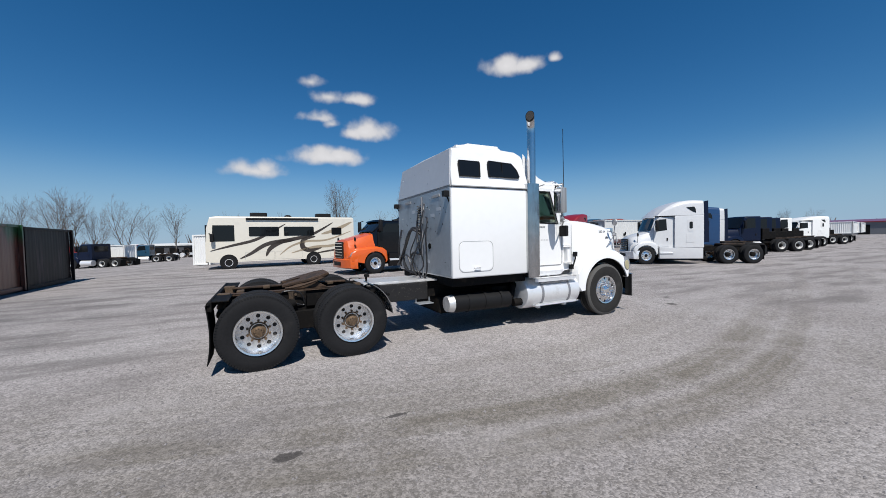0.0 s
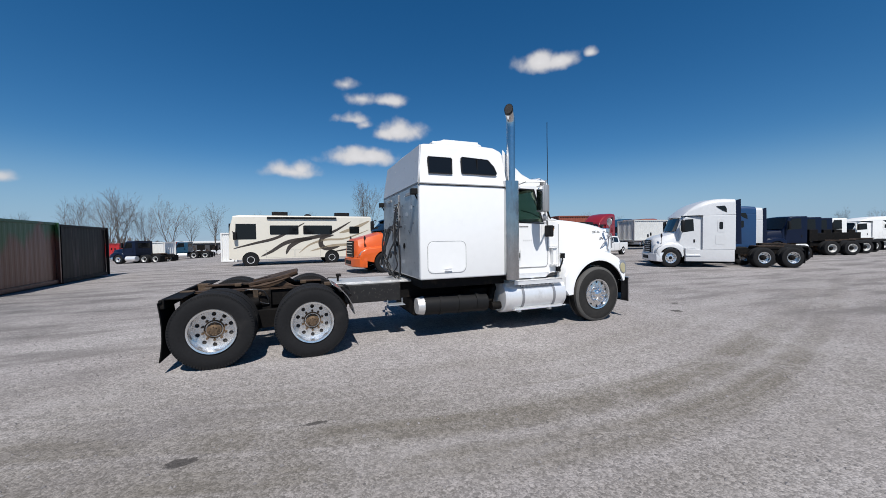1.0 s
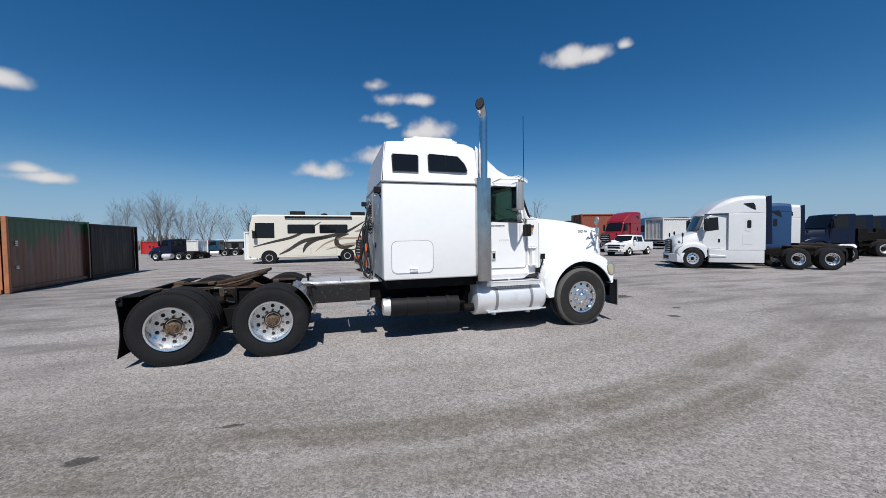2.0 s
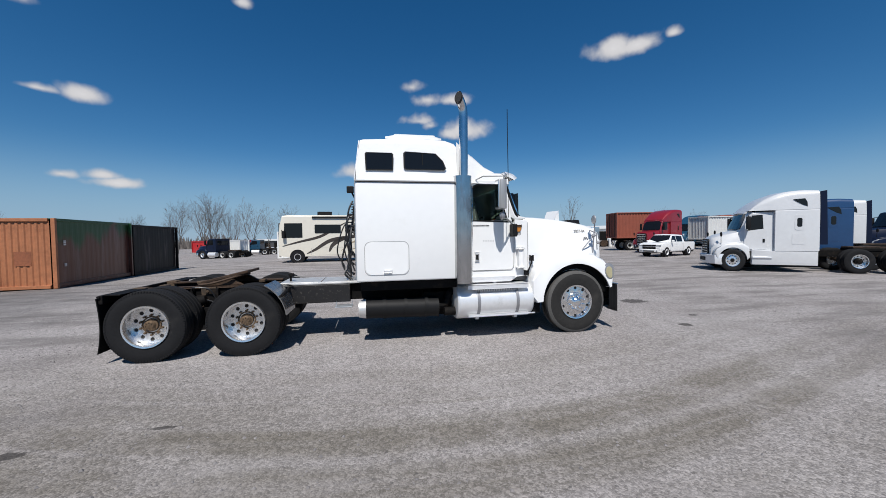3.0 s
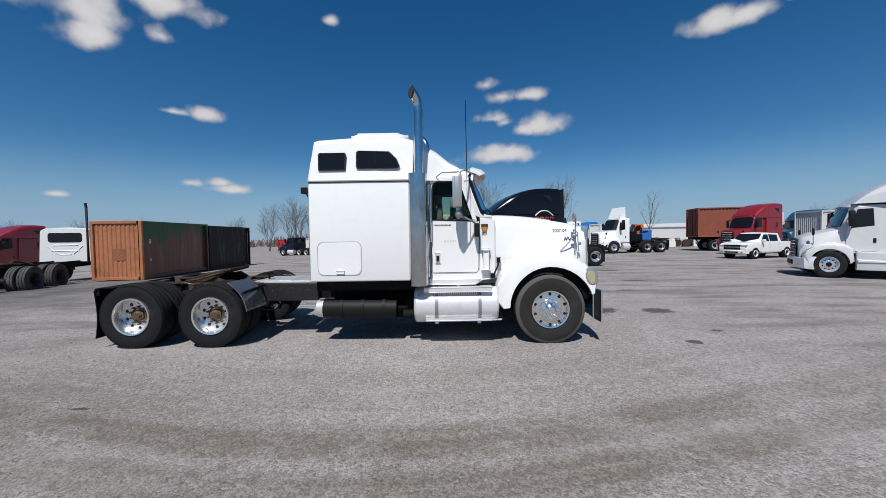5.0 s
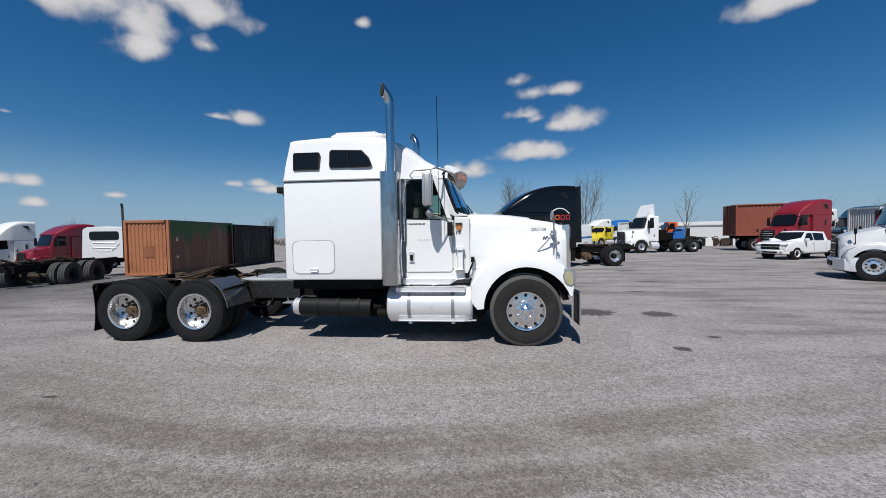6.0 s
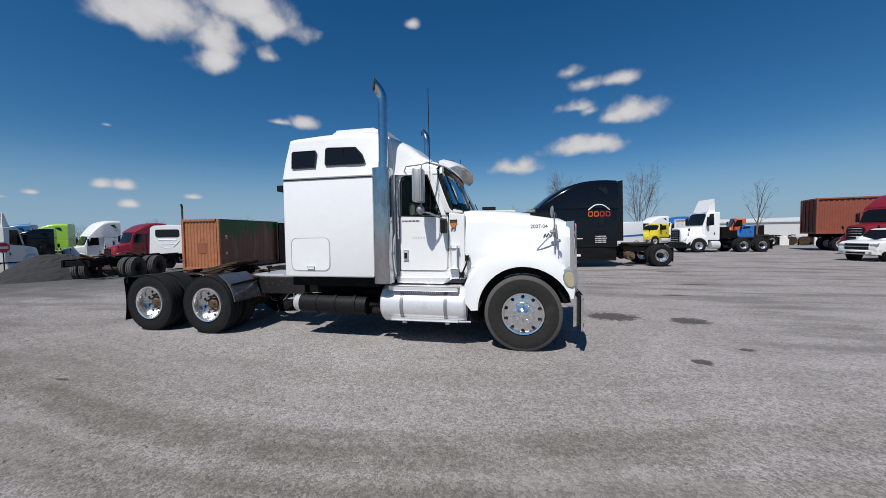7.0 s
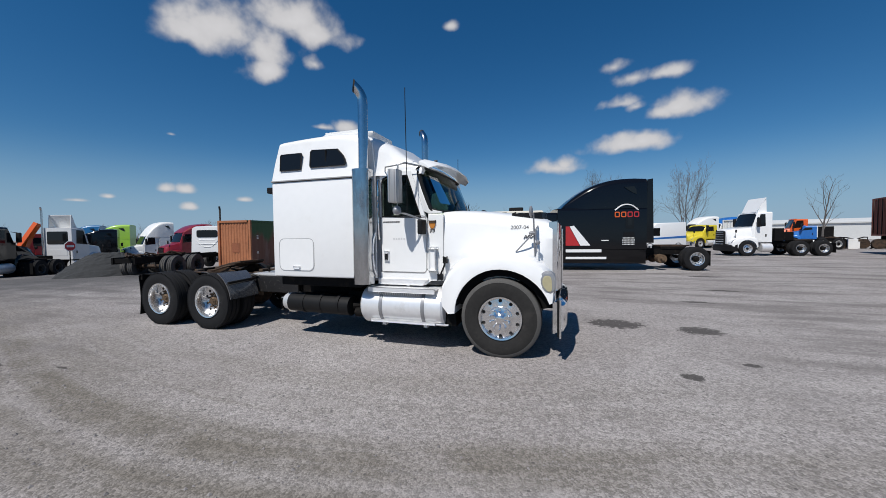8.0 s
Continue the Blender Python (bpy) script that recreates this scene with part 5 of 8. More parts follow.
        box(bm, 4.594, 4.60, s * 1.36 - 0.085, s * 1.36 + 0.085, 2.17, 2.59)
        body("mirror_glass", bm, CHROME, mr)
        bm = bmesh.new()
        tube(bm, [(4.95, s * 1.02, 2.72), (4.82, s * 1.3, 2.72), (4.74, s * 1.37, 2.68), (4.72, s * 1.37, 2.0), (4.84, s * 1.3, 1.98), (5.02, s * 1.12, 1.9), (5.04, s * 1.05, 1.78)], 0.015)
        tube(bm, [(4.72, s * 1.37, 2.68), (4.4, s * 1.2, 2.70), (4.3, s * 1.05, 2.66)], 0.011)
        body("mirror_bracket", bm, MIRROR_STEEL, mr)
        for x in (4.635, 4.725):
            bm = bmesh.new()
            box(bm, x - 0.006, x + 0.006, s * 1.457, s * 1.464, 2.15, 2.61)
            body("mirror_rib", bm, STRAP, mr)
        bm = bmesh.new()
        cyl(bm, (4.70, s * 1.35, 2.03), (4.722, s * 1.385, 2.03), 0.07, 0.06, 20)
        cyl(bm, (4.722, s * 1.385, 2.03), (4.732, s * 1.402, 2.03), 0.06, 0.02, 20)
        body("spot_mirror", bm, STRAP, mr, "round convex spot mirror")
        bm = bmesh.new()
        box(bm, 5.0, 5.09, s * 1.14 - 0.09, s * 1.14 + 0.09, 1.68, 1.90, 0.02)
        body("lower_mirror", bm, BLACK, T, "small black door mirror box")
        bm = bmesh.new()
        tube(bm, [(4.86, s * 1.3, 2.0), (4.86, s * 1.3, 2.78), (4.85, s * 1.3, 3.6 if s < 0 else 3.15), (4.85, s * 1.3, 3.85 if s < 0 else 3.3)], 0.007, 5)
        body("whip_antenna", bm, BLACK, T)
    # hood
    bm = bmesh.new()
    def hood_sec(x, zt, w, wb, fl):
        pts = [(wb, 1.0), (wb + fl, 1.33), (wb + fl * 0.5, 1.43), (w + 0.045, 1.60), (w + 0.012, zt - 0.20), (w - 0.02, zt - 0.09), (w - 0.10, zt - 0.02), (w * 0.45, zt + 0.03)]
        left = [(x, -q, z) for q, z in pts]
        return left + [(x, 0, zt + 0.045)] + [(x, q, z) for q, z in reversed(pts)]
    loft(bm, [hood_sec(*v) for v in ((5.36, 2.03, 1.0, 1.045, 0), (5.55, 2.03, 0.99, 1.045, 0.01), (5.8, 2.02, 0.97, 1.04, 0.07), (6.1, 1.995, 0.94, 1.01, 0.13), (6.4, 1.955, 0.91, 0.98, 0.14), (6.65, 1.91, 0.88, 0.94, 0.10), (6.85, 1.86, 0.86, 0.90, 0.05), (6.95, 1.81, 0.83, 0.86, 0.02))])
    hood = body("hood", bm, WHITE, T, smooth=True)
    # fenders
    arc = [(6.29 + 0.665 * math.cos(radians(a)), 0.52 + 0.665 * math.sin(radians(a))) for a in range(180, 14, -9)]
    for s in (-1, 1):
        bm = bmesh.new()
        top = [(6.985, 0.74), (7.0, 0.95), (6.96, 1.12), (6.86, 1.25), (6.65, 1.36), (6.35, 1.42), (6.0, 1.40), (5.7, 1.32), (5.5, 1.16), (5.40, 0.9), (5.40, 0.62), (5.50, 0.50)]
        secs = []
        for y, k in ((0.70, 0.0), (1.0, 0.0), (1.12, 0.02), (1.19, 0.055), (1.215, 0.11)):
            ring = []
            for x, z in top:
                up = 1.0 if z > 1.05 else 0.25
                dx, dz = x - 6.25, z - 0.75
                ln_ = math.hypot(dx, dz)
                ring.append((x - dx / ln_ * k * up, s * y, z - dz / ln_ * k * up))
            secs.append(ring + [(x, s * y, z) for x, z in arc])
        loft(bm, secs)
        body("front_fender", bm, WHITE, T, smooth=True)
        bm = bmesh.new()
        inner = [(6.29 + 0.65 * math.cos(radians(a)), 0.52 + 0.65 * math.sin(radians(a))) for a in range(170, 19, -10)]
        outer = [(6.29 + 0.662 * math.cos(radians(a)), 0.52 + 0.662 * math.sin(radians(a))) for a in range(20, 171, 10)]
        prism(bm, inner + outer, s * 0.5, s * 1.19)
        # added half disc closes the well behind the wheel to keep it dark
        prism(bm, [(6.29 + 0.66 * math.cos(radians(a)), 0.52 + 0.66 * math.sin(radians(a))) for a in range(0, 181, 12)], s * 0.46, s * 0.50)
        body("fender_liner", bm, FLAP, T)
        # black ring added as the arch's shade, hiding the white hood flank inside
        bm = bmesh.new()
        ring_ = [(6.29 + 0.66 * math.cos(radians(a)), 0.52 + 0.66 * math.sin(radians(a))) for a in range(168, 11, -12)]
        ring_ += [(6.29 + 0.565 * math.cos(radians(a)), 0.52 + 0.565 * math.sin(radians(a))) for a in range(12, 169, 12)]
        prism(bm, ring_, s * 1.09, s * 1.105)
        body("arch_shade_ring", bm, FLAP, T, "black splash shield in the wheel arch")
        bm = bmesh.new()
        prism(bm, [(5.40, 0.32), (5.62, 0.30), (5.62, 0.52), (5.40, 0.66)], s * 0.72, s * 1.1, 0.01)
        body("splash_flap", bm, FLAP, T)
        wheel(T, 5.865, s * 1.06, s, "tyre_steer", "rim_steer", "hub_steer")
        bm = bmesh.new()
        prism(bm, soften([(6.80, 1.03), (6.85, 0.92), (6.93, 0.86), (6.985, 0.90), (6.99, 1.05), (6.96, 1.15), (6.84, 1.15)]), s * 1.10, s * 1.222, 0.02)
        hl = body("headlight", bm, LAMP_CLEAR, T, "wraparound headlight with a yellowed lens")
        bm = bmesh.new()
        prism(bm, soften([(6.825, 1.03), (6.865, 0.94), (6.93, 0.885), (6.955, 0.92), (6.95, 1.08), (6.93, 1.115), (6.855, 1.12)]), s * 1.12, s * 1.229, 0.015)
        body("lamp_lens", bm, LAMP_YELLOW, hl, "yellowed lamp lens")
        bm = bmesh.new()
        prism(bm, soften([(6.782, 1.03), (6.838, 0.90), (6.93, 0.835), (7.0, 0.885), (7.006, 1.06), (6.972, 1.172), (6.828, 1.172)]), s * 1.09, s * 1.213, 0.012)
        body("headlight_bezel", bm, STRAP, hl, smooth=True)
        bm = bmesh.new()
        box(bm, 6.96, 7.012, s * 0.72 - 0.4 * (s > 0), s * 0.72 + 0.4 * (s < 0), 0.90, 1.13, 0.015)
        body("headlight_face", bm, LAMP_CLEAR, T)
        # hood mirror on a tripod
        bm = bmesh.new()
        tube(bm, [(6.730, s * 1.0, 1.36), (6.716, s * 1.08, 1.95)], 0.011)
        tube(bm, [(6.485, s * 1.05, 1.42), (6.716, s * 1.06, 1.68)], 0.010)
        tube(bm, [(6.759, s * 1.08, 1.42), (6.744, s * 1.08, 1.72), (6.759, s * 0.86, 1.78)], 0.010)
        ball(bm, (6.701, s * 1.06, 1.68), 0.035, 1.4, 1, 0.8, 8)
        ball(bm, (6.773, s * 1.08, 1.55), 0.03, 1, 1, 1, 8)
        tp = body("mirror_tripod", bm, STRAP, T, "thin steel hood mirror tripod")
        bm = bmesh.new()
        ball(bm, (6.687, s * 1.09, 1.97), 0.065, 0.4, 1, 1.25, 14)
        body("hood_mirror", bm, STRAP, tp, "round convex hood mirror", smooth=True)
        # hood latch and hinge
        bm = bmesh.new()
        tube(bm, [(5.36, s * 1.08, 1.0), (5.37, s * 1.12, 1.08), (5.44, s * 1.12, 1.22), (5.45, s * 1.1, 1.30)], 0.016)
        box(bm, 5.42, 5.48, s * 1.08, s * 1.13, 1.26, 1.34, 0.01)
        box(bm, 5.31, 5.38, s * 1.05, s * 1.11, 1.0, 1.08, 0.01)
        body("hood_latch", bm, BLACK, T, "black rubber hood latch")
        # emblem: plain script-like shape
        bm = bmesh.new()
        tube(bm, bend([(6.58, s * 0.925, 1.60), (6.605, s * 0.935, 1.65), (6.62, s * 0.925, 1.61), (6.65, s * 0.92, 1.655), (6.67, s * 0.92, 1.61), (6.70, s * 0.91, 1.64)], 4), 0.007, 5)
        em = body("emblem", bm, TEXT, T)
        if s < 0:
            drape(em, hood)
    drape(text_part("year_lettering", "2007-04", 0.072, Matrix.Translation((X(6.52), -1.0, Z(1.74))) @ Matrix.Rotation(radians(90), 4, "X"), TEXT, T, 0.002), hood)
    # grille and bumper
    bm = bmesh.new()
    loft(bm, [[(x, -w, z0), (x, -w, z1), (x, 0, z1 + 0.04), (x, w, z1), (x, w, z0)] for x, w, z0, z1 in ((6.90, 0.80, 0.85, 1.83), (7.01, 0.79, 0.85, 1.84), (7.06, 0.70, 0.88, 1.78))])
    body("grille_shell", bm, CHROME, T, "tall chrome grille surround", smooth=True)
    for k in range(15):
        y = -0.54 + k * 1.08 / 14
        bm = bmesh.new()
        box(bm, 7.06, 7.085, y - 0.012, y + 0.012, 0.92, 1.74, 0.006)
        body("grille_bar", bm, CHROME, T)
    bm = bmesh.new()
    box(bm, 7.058, 7.066, -0.57, 0.57, 0.90, 1.76)
    body("grille_mesh", bm, BLACK, T)
    bm = bmesh.new()
    secs = []
    for y, dx in ((-1.13, -0.06), (-1.1, -0.03), (-0.7, 0.02), (0, 0.03), (0.7, 0.02), (1.1, -0.03), (1.13, -0.06)):
        secs.append([(7.02 + dx, y, 0.30), (7.12 + dx, y, 0.34), (7.13 + dx, y, 0.70), (7.04 + dx, y, 0.76), (7.02 + dx, y, 0.76)])
    loft(bm, secs)
    body("bumper", bm, CHROME, T, "chrome steel front bumper", smooth=True)
    for s in (-1, 1):
        bm = bmesh.new()
        prism(bm, [(7.015, 0.30), (7.04, 0.28), (7.04, 0.78), (7.015, 0.78)], s * 0.95, s * 1.23, 0.004)
        body("bumper_end", bm, BLACK, T, "black bumper end")
        bm = bmesh.new()
        prism(bm, [(7.042, 0.27), (7.065, 0.27), (7.065, 0.80), (7.042, 0.80)], s * 0.95, s * 1.24, 0.006)
        body("bumper_wing", bm, CHROME, T)
    # bug deflector on the hood front
    bm = bmesh.new()
    secs = []
    for y, dx, dz in ((-0.80, -0.42, -0.02), (-0.7, -0.18, -0.01), (-0.45, -0.05, 0.01), (0, 0, 0.03), (0.45, -0.05, 0.01), (0.7, -0.18, -0.01), (0.80, -0.42, -0.02)):
        secs.append([(6.86 + dx, y, 1.84 + dz), (6.828 + dx, y, 1.99 + dz), (6.818 + dx, y, 1.985 + dz), (6.84 + dx, y, 1.83 + dz)])
    loft(bm, secs)
    body("bug_deflector", bm, BLACK, T, "smoked plastic bug deflector")
    # fuel tanks with steps
    for s in (-1, 1):
        yc = s * 0.93
        bm = bmesh.new()
        lathe(bm, [(-0.80, 0.001), (-0.80, 0.22), (-0.785, 0.29), (-0.75, 0.315), (0.75, 0.315), (0.785, 0.29), (0.80, 0.22), (0.80, 0.001)], 36)
        bmesh.ops.rotate(bm, verts=bm.verts, cent=(0, 0, 0), matrix=Matrix.Rotation(radians(90), 3, "Z"))
        bmesh.ops.translate(bm, verts=bm.verts, vec=(4.65, yc, 0.56))
        tk = body("fuel_tank", bm, ALU, T, "brushed aluminium fuel tank", smooth=True)
        for x in (4.28, 5.08):
            bm = bmesh.new()
            lathe(bm, [(-0.03, 0.317), (-0.03, 0.324), (0.03, 0.324), (0.03, 0.317)], 36, closed=True)
            bmesh.ops.rotate(bm, verts=bm.verts, cent=(0, 0, 0), matrix=Matrix.Rotation(radians(90), 3, "Z"))
            bmesh.ops.translate(bm, verts=bm.verts, vec=(x, yc, 0.56))
            body("tank_strap", bm, STRAP, tk, smooth=True)
        bm = bmesh.new()
        box(bm, 4.05, 5.30, s * 1.08, s * 1.24, 0.845, 0.87, 0.006)
        box(bm, 4.05, 5.30, s * 1.225, s * 1.245, 0.80, 0.87, 0.004)
        body("upper_step", bm, ALU, tk, "aluminium tank step")
        bm = bmesh.new()
        for k in range(24):
            box(bm, 4.22 + k * 0.035, 4.245 + k * 0.035, s * 1.10, s * 1.235, 0.792, 0.80)
            box(bm, 4.22 + k * 0.035, 4.235 + k * 0.035, s * 1.225, s * 1.243, 0.76, 0.80)
        body("step_tread", bm, STRAP, tk)
        bm = bmesh.new()
        box(bm, 4.08, 5.30, s * 1.08, s * 1.215, 0.315, 0.333, 0.005)
        box(bm, 4.08, 5.30, s * 1.205, s * 1.218, 0.325, 0.36, 0.004)
        tube(bm, [(5.30, s * 1.18, 0.325), (5.5, s * 1.12, 0.31)], 0.014)
        for x in (4.28, 5.08):
            box(bm, x - 0.03, x + 0.03, s * 1.06, s * 1.12, 0.25, 0.335, 0.008)
        body("lower_step", bm, ALU, tk)
        bm = bmesh.new()
        cyl(bm, (4.70, s * 0.98, 0.86), (4.70, s * 0.98, 0.91), 0.05, n=16)
        body("filler_cap", bm, CHROME, tk)
    # wheels of the front axle stand on it
    bm = bmesh.new()
    cyl(bm, (6.29, -0.95, 0.45), (6.29, 0.95, 0.45), 0.05, n=12)
    body("front_axle", bm, FRAME, T)
    return T


main_tractor()

# ---- other tractors of the yard ----
def tractor(m, label, hood=WHITE, cab=WHITE, sleeper=None, sl=2.0, roof=3.9, wb=4.9, cowl=-0.45, cab_len=1.55, nose=1.15, hood_z=1.95, cab_z=2.85, aero=True,
            extender=None, chassis=True, wheels2=True, flaps=True, tank=True, stacks=0, fairing=None, rim="rim_white", group="parked tractors", missing=False, bumper=None, tail=1.3, skirt=True, rack=False, rake=0.38, stack_up=0.45, fair_h=1.0, ramp_x=None):
    """A road tractor in its own frame: x ahead, front axle over the origin."""
    T = thing("semi_truck", m, label, "truck", group)
    cw, xb = 1.06, cowl - cab_len
    cf = 0.93 if aero else 1.02
    xs = xb - (sl if sleeper else 0)
    sw = 1.2 if sleeper else cw
    # frame
    for s in (-1, 1):
        bm = bmesh.new()
        box(bm, -wb - tail, nose - 0.2, s * 0.40, s * 0.47, 0.66, 0.92, 0.006)
        part("frame_rail", bm, FRAME, T)
    bm = bmesh.new()
    box(bm, xs + 0.3, nose - 0.3, -0.6, 0.6, 0.4, 1.0, 0.05)
    part("drivetrain", bm, FRAME, T)
    if chassis:
        bm = bmesh.new()
        prism(bm, [(-wb + 0.5, -0.42), (-wb + 0.5, 0.42), (-wb - 0.3, 0.5), (-wb - 0.75, 0.3), (-wb - 0.2, 0.0), (-wb - 0.75, -0.3), (-wb - 0.3, -0.5)], 1.02, 1.08, axis="z")
        part("fifth_wheel", bm, RUST, T)
        bm = bmesh.new()
        box(bm, -wb - 0.5, -wb + 0.5, -0.5, 0.5, 0.90, 1.02, 0.02)
        part("coupling_base", bm, FRAME, T)
    axles = (-wb + 0.65, -wb - 0.65) if wheels2 else (-wb,)
    for i, x in enumerate(axles):
        bm = bmesh.new()
        cyl(bm, (x, -0.98, 0.5), (x, 0.98, 0.5), 0.08, n=10)
        ball(bm, (x, 0, 0.5), 0.22, n=10)
        part("drive_axle", bm, RUST, T)
        for s in (-1, 1):
            if missing and i == 0:
                bm = bmesh.new()
                cyl(bm, (x, s * 0.7, 0.5), (x, s * 1.02, 0.5), 0.2, 0.19, 16)
                cyl(bm, (x, s * 1.02, 0.5), (x, s * 1.14, 0.5), 0.08, 0.07, 12)
                part("bare_hub", bm, HUB, T, "rusty hub with its wheel taken off")
            else:
                wheel(T, x, s * 1.05, s, "tyre_plain", rim, "hub_plain")
                wheel(T, x, s * 0.73, -s, "tyre_plain", rim, None)
    if flaps:
        for s in (-1, 1):
            bm = bmesh.new()
            box(bm, -wb - tail, -wb - tail + 0.015, s * 0.9 - 0.3, s * 0.9 + 0.3, 0.22, 0.85, 0.004)
            part("mud_flap", bm, FLAP, T)
    for s in (-1, 1):
        wheel(T, 0.0, s * 1.03, s, "tyre_plain", "rim_white_steer", "hub_plain")
    # hood
    bm = bmesh.new()
    def hs(x, zt, w, wl_, z0):
        p = [(wl_, z0), (wl_, z0 + 0.3), (w, zt - 0.25), (w - 0.08, zt - 0.06), (w * 0.5, zt)]
        return [(x, -a, z) for a, z in p] + [(x, 0, zt + 0.02)] + [(x, a, z) for a, z in reversed(p)]
    hz = hood_z
    if aero:
        fz = hz * 0.81
        secs = [hs(nose - 0.08, fz - 0.13, 0.72, 0.86, 0.72), hs(nose - 0.2, fz + 0.05, 0.80, 0.95, 0.9), hs(nose * 0.45, hz - 0.18, 0.88, 0.98, 1.0), hs(cowl + 0.25, hz - 0.05, 0.92, 1.0, 1.0), hs(cowl, hz, 0.93, 1.04, 1.0)]
    else:
        secs = [hs(nose - 0.1, hz - 0.22, 0.62, 0.68, 0.8), hs(nose - 0.2, hz - 0.12, 0.70, 0.78, 0.9), hs(0.2, hz - 0.04, 0.86, 0.92, 1.0), hs(cowl, hz, 1.0, 1.04, 1.0)]
    loft(bm, secs)
    part("hood", bm, hood, T, smooth=True)
    arc = [(0.57 * math.cos(radians(a)), 0.51 + 0.57 * math.sin(radians(a))) for a in range(178, 1, -8)]
    for s in (-1, 1):
        bm = bmesh.new()
        top = [(nose - 0.16, 0.66), (nose - 0.13, 0.86), (nose - 0.20, 1.04), (nose - 0.42, 1.20), (0.25, 1.30), (-0.12, 1.32), (-0.45, 1.26), (-0.66, 1.10), (-0.72, 0.62)]
        secs = []
        for y, k in ((0.6, 0.0), (0.98, 0.0), (1.07, 0.02), (1.13, 0.06), (1.155, 0.12)):
            ring = []
            for x, z in top:
                dx, dz = x, z - 0.62
                ln_ = math.hypot(dx, dz)
                ring.append((x - dx / ln_ * k, s * y, z - dz / ln_ * k * (1.0 if z > 0.8 else 0.1)))
            secs.append(ring + [(x, s * y, z) for x, z in arc])
        loft(bm, secs)
        part("front_fender", bm, hood, T, smooth=True)
        bm = bmesh.new()
        prism(bm, [(nose - 0.15, 0.88), (nose - 0.23, 1.04), (nose - 0.46, 1.17), (nose - 0.56, 1.12), (nose - 0.40, 0.94)], s * 0.9, s * 1.128, 0.02)
        part("headlight", bm, LAMP_CLEAR, T, smooth=True)
    # grille and bumper
    gh = hz * 0.80 - 0.02 if aero else hz - 0.25
    bm = bmesh.new()
    prism(bm, round_rect(-0.52, 0.52, 0.72, gh, 0.1), nose - 0.10, nose - 0.03, 0.015, axis="x")
    g = part("grille", bm, BLACK, T)
    for k in range(6):
        z = 0.80 + (gh - 0.88) * k / 5
        bm = bmesh.new()
        box(bm, nose - 0.035, nose - 0.01, -0.46, 0.46, z - 0.015, z + 0.015, 0.006)
        part("grille_bar", bm, CHROME, g)
    bm = bmesh.new()
    loft(bm, [[(nose - 0.1 + dx, y, 0.30), (nose + 0.02 + dx, y, 0.34), (nose + 0.04 + dx, y, 0.72), (nose - 0.1 + dx, y, 0.78)] for y, dx in ((-1.16, -0.42), (-1.12, -0.2), (-0.7, 0), (0, 0.03), (0.7, 0), (1.12, -0.2), (1.16, -0.42))])
    part("bumper", bm, bumper or (ALU if aero else CHROME), T, smooth=True)
    if aero:
        bm = bmesh.new()
        box(bm, nose + 0.03, nose + 0.078, -0.42, 0.42, 0.44, 0.62, 0.015)
        part("bumper_grille", bm, BLACK, T)
        bm = bmesh.new()
        loft(bm, [[(cowl - rake + 0.10, y, cab_z - 0.03 + dz), (cowl - rake + 0.02, y, cab_z + 0.05 + dz), (cowl - rake - 0.2, y, cab_z + 0.06 + dz), (cowl - rake - 0.1, y, cab_z - 0.02 + dz)] for y, dz in ((-0.86, -0.03), (-0.5, 0), (0, 0.02), (0.5, 0), (0.86, -0.03))])
        part("visor", bm, cab, T, smooth=True)
    # cab
    bm = bmesh.new()
    loft(bm, [shell_section(x, 0.92, zt, cw, w, 0.1, 0.03) for x, zt, w in ((xb, cab_z, cw), (cowl - rake - 0.17, cab_z, cw), (cowl - rake, cab_z - 0.05, cf), (cowl, hz + 0.02, cf + 0.02), (cowl + 0.05, hz - 0.08, cf))])
    part("cab", bm, cab, T, smooth=True)
    bm = bmesh.new()
    loft(bm, [[(cowl + 0.012 + dx, y, hz + 0.05), (cowl - rake - 0.01 + dx, y, cab_z - 0.10), (cowl - rake + 0.02 + dx, y, cab_z - 0.08), (cowl + 0.045 + dx, y, hz + 0.07)] for y, dx in ((-cf + 0.07, -0.02), (-0.5, 0.01), (0, 0.02), (0.5, 0.01), (cf - 0.07, -0.02))])
    part("windshield", bm, DARKGLASS, T, "dark windshield")
    for s in (-1, 1):
        y0, y1 = s * (cw - 0.005), s * (cw + 0.012)
        bm = bmesh.new()
        prism(bm, round_rect(xb + 0.25, cowl - 0.12, 1.0, hz + 0.06, 0.06), y0, y1, 0.006)
        d = part("door", bm, cab, T)
        bm = bmesh.new()
        prism(bm, [(xb + 0.38, hz + 0.06), (cowl - 0.22, hz - 0.02), (cowl - rake - 0.14, cab_z - 0.16), (xb + 0.42, cab_z - 0.14)], s * (cw - 0.01), s * (cw + 0.014), 0.004)
        part("door_window", bm, DARKGLASS, d)
        bm = bmesh.new()
        box(bm, xb + 0.33, xb + 0.41, y1, y1 + s * 0.02, 1.30, 1.46, 0.006)
        part("door_handle", bm, BLACK, d)
        bm = bmesh.new()
        box(bm, cowl - 0.28, cowl - 0.12, s * 1.28 - 0.1, s * 1.28 + 0.1, hz + 0.05, hz + 0.62, 0.04)
        tube(bm, [(cowl - 0.2, s * 1.28, hz + 0.6), (cowl - 0.3, s * 1.0, hz + 0.66)], 0.02, 6)
        tube(bm, [(cowl - 0.2, s * 1.28, hz + 0.08), (cowl - 0.3, s * 1.0, hz + 0.0)], 0.02, 6)
        part("mirror", bm, BLACK, T, smooth=True)
        bm = bmesh.new()
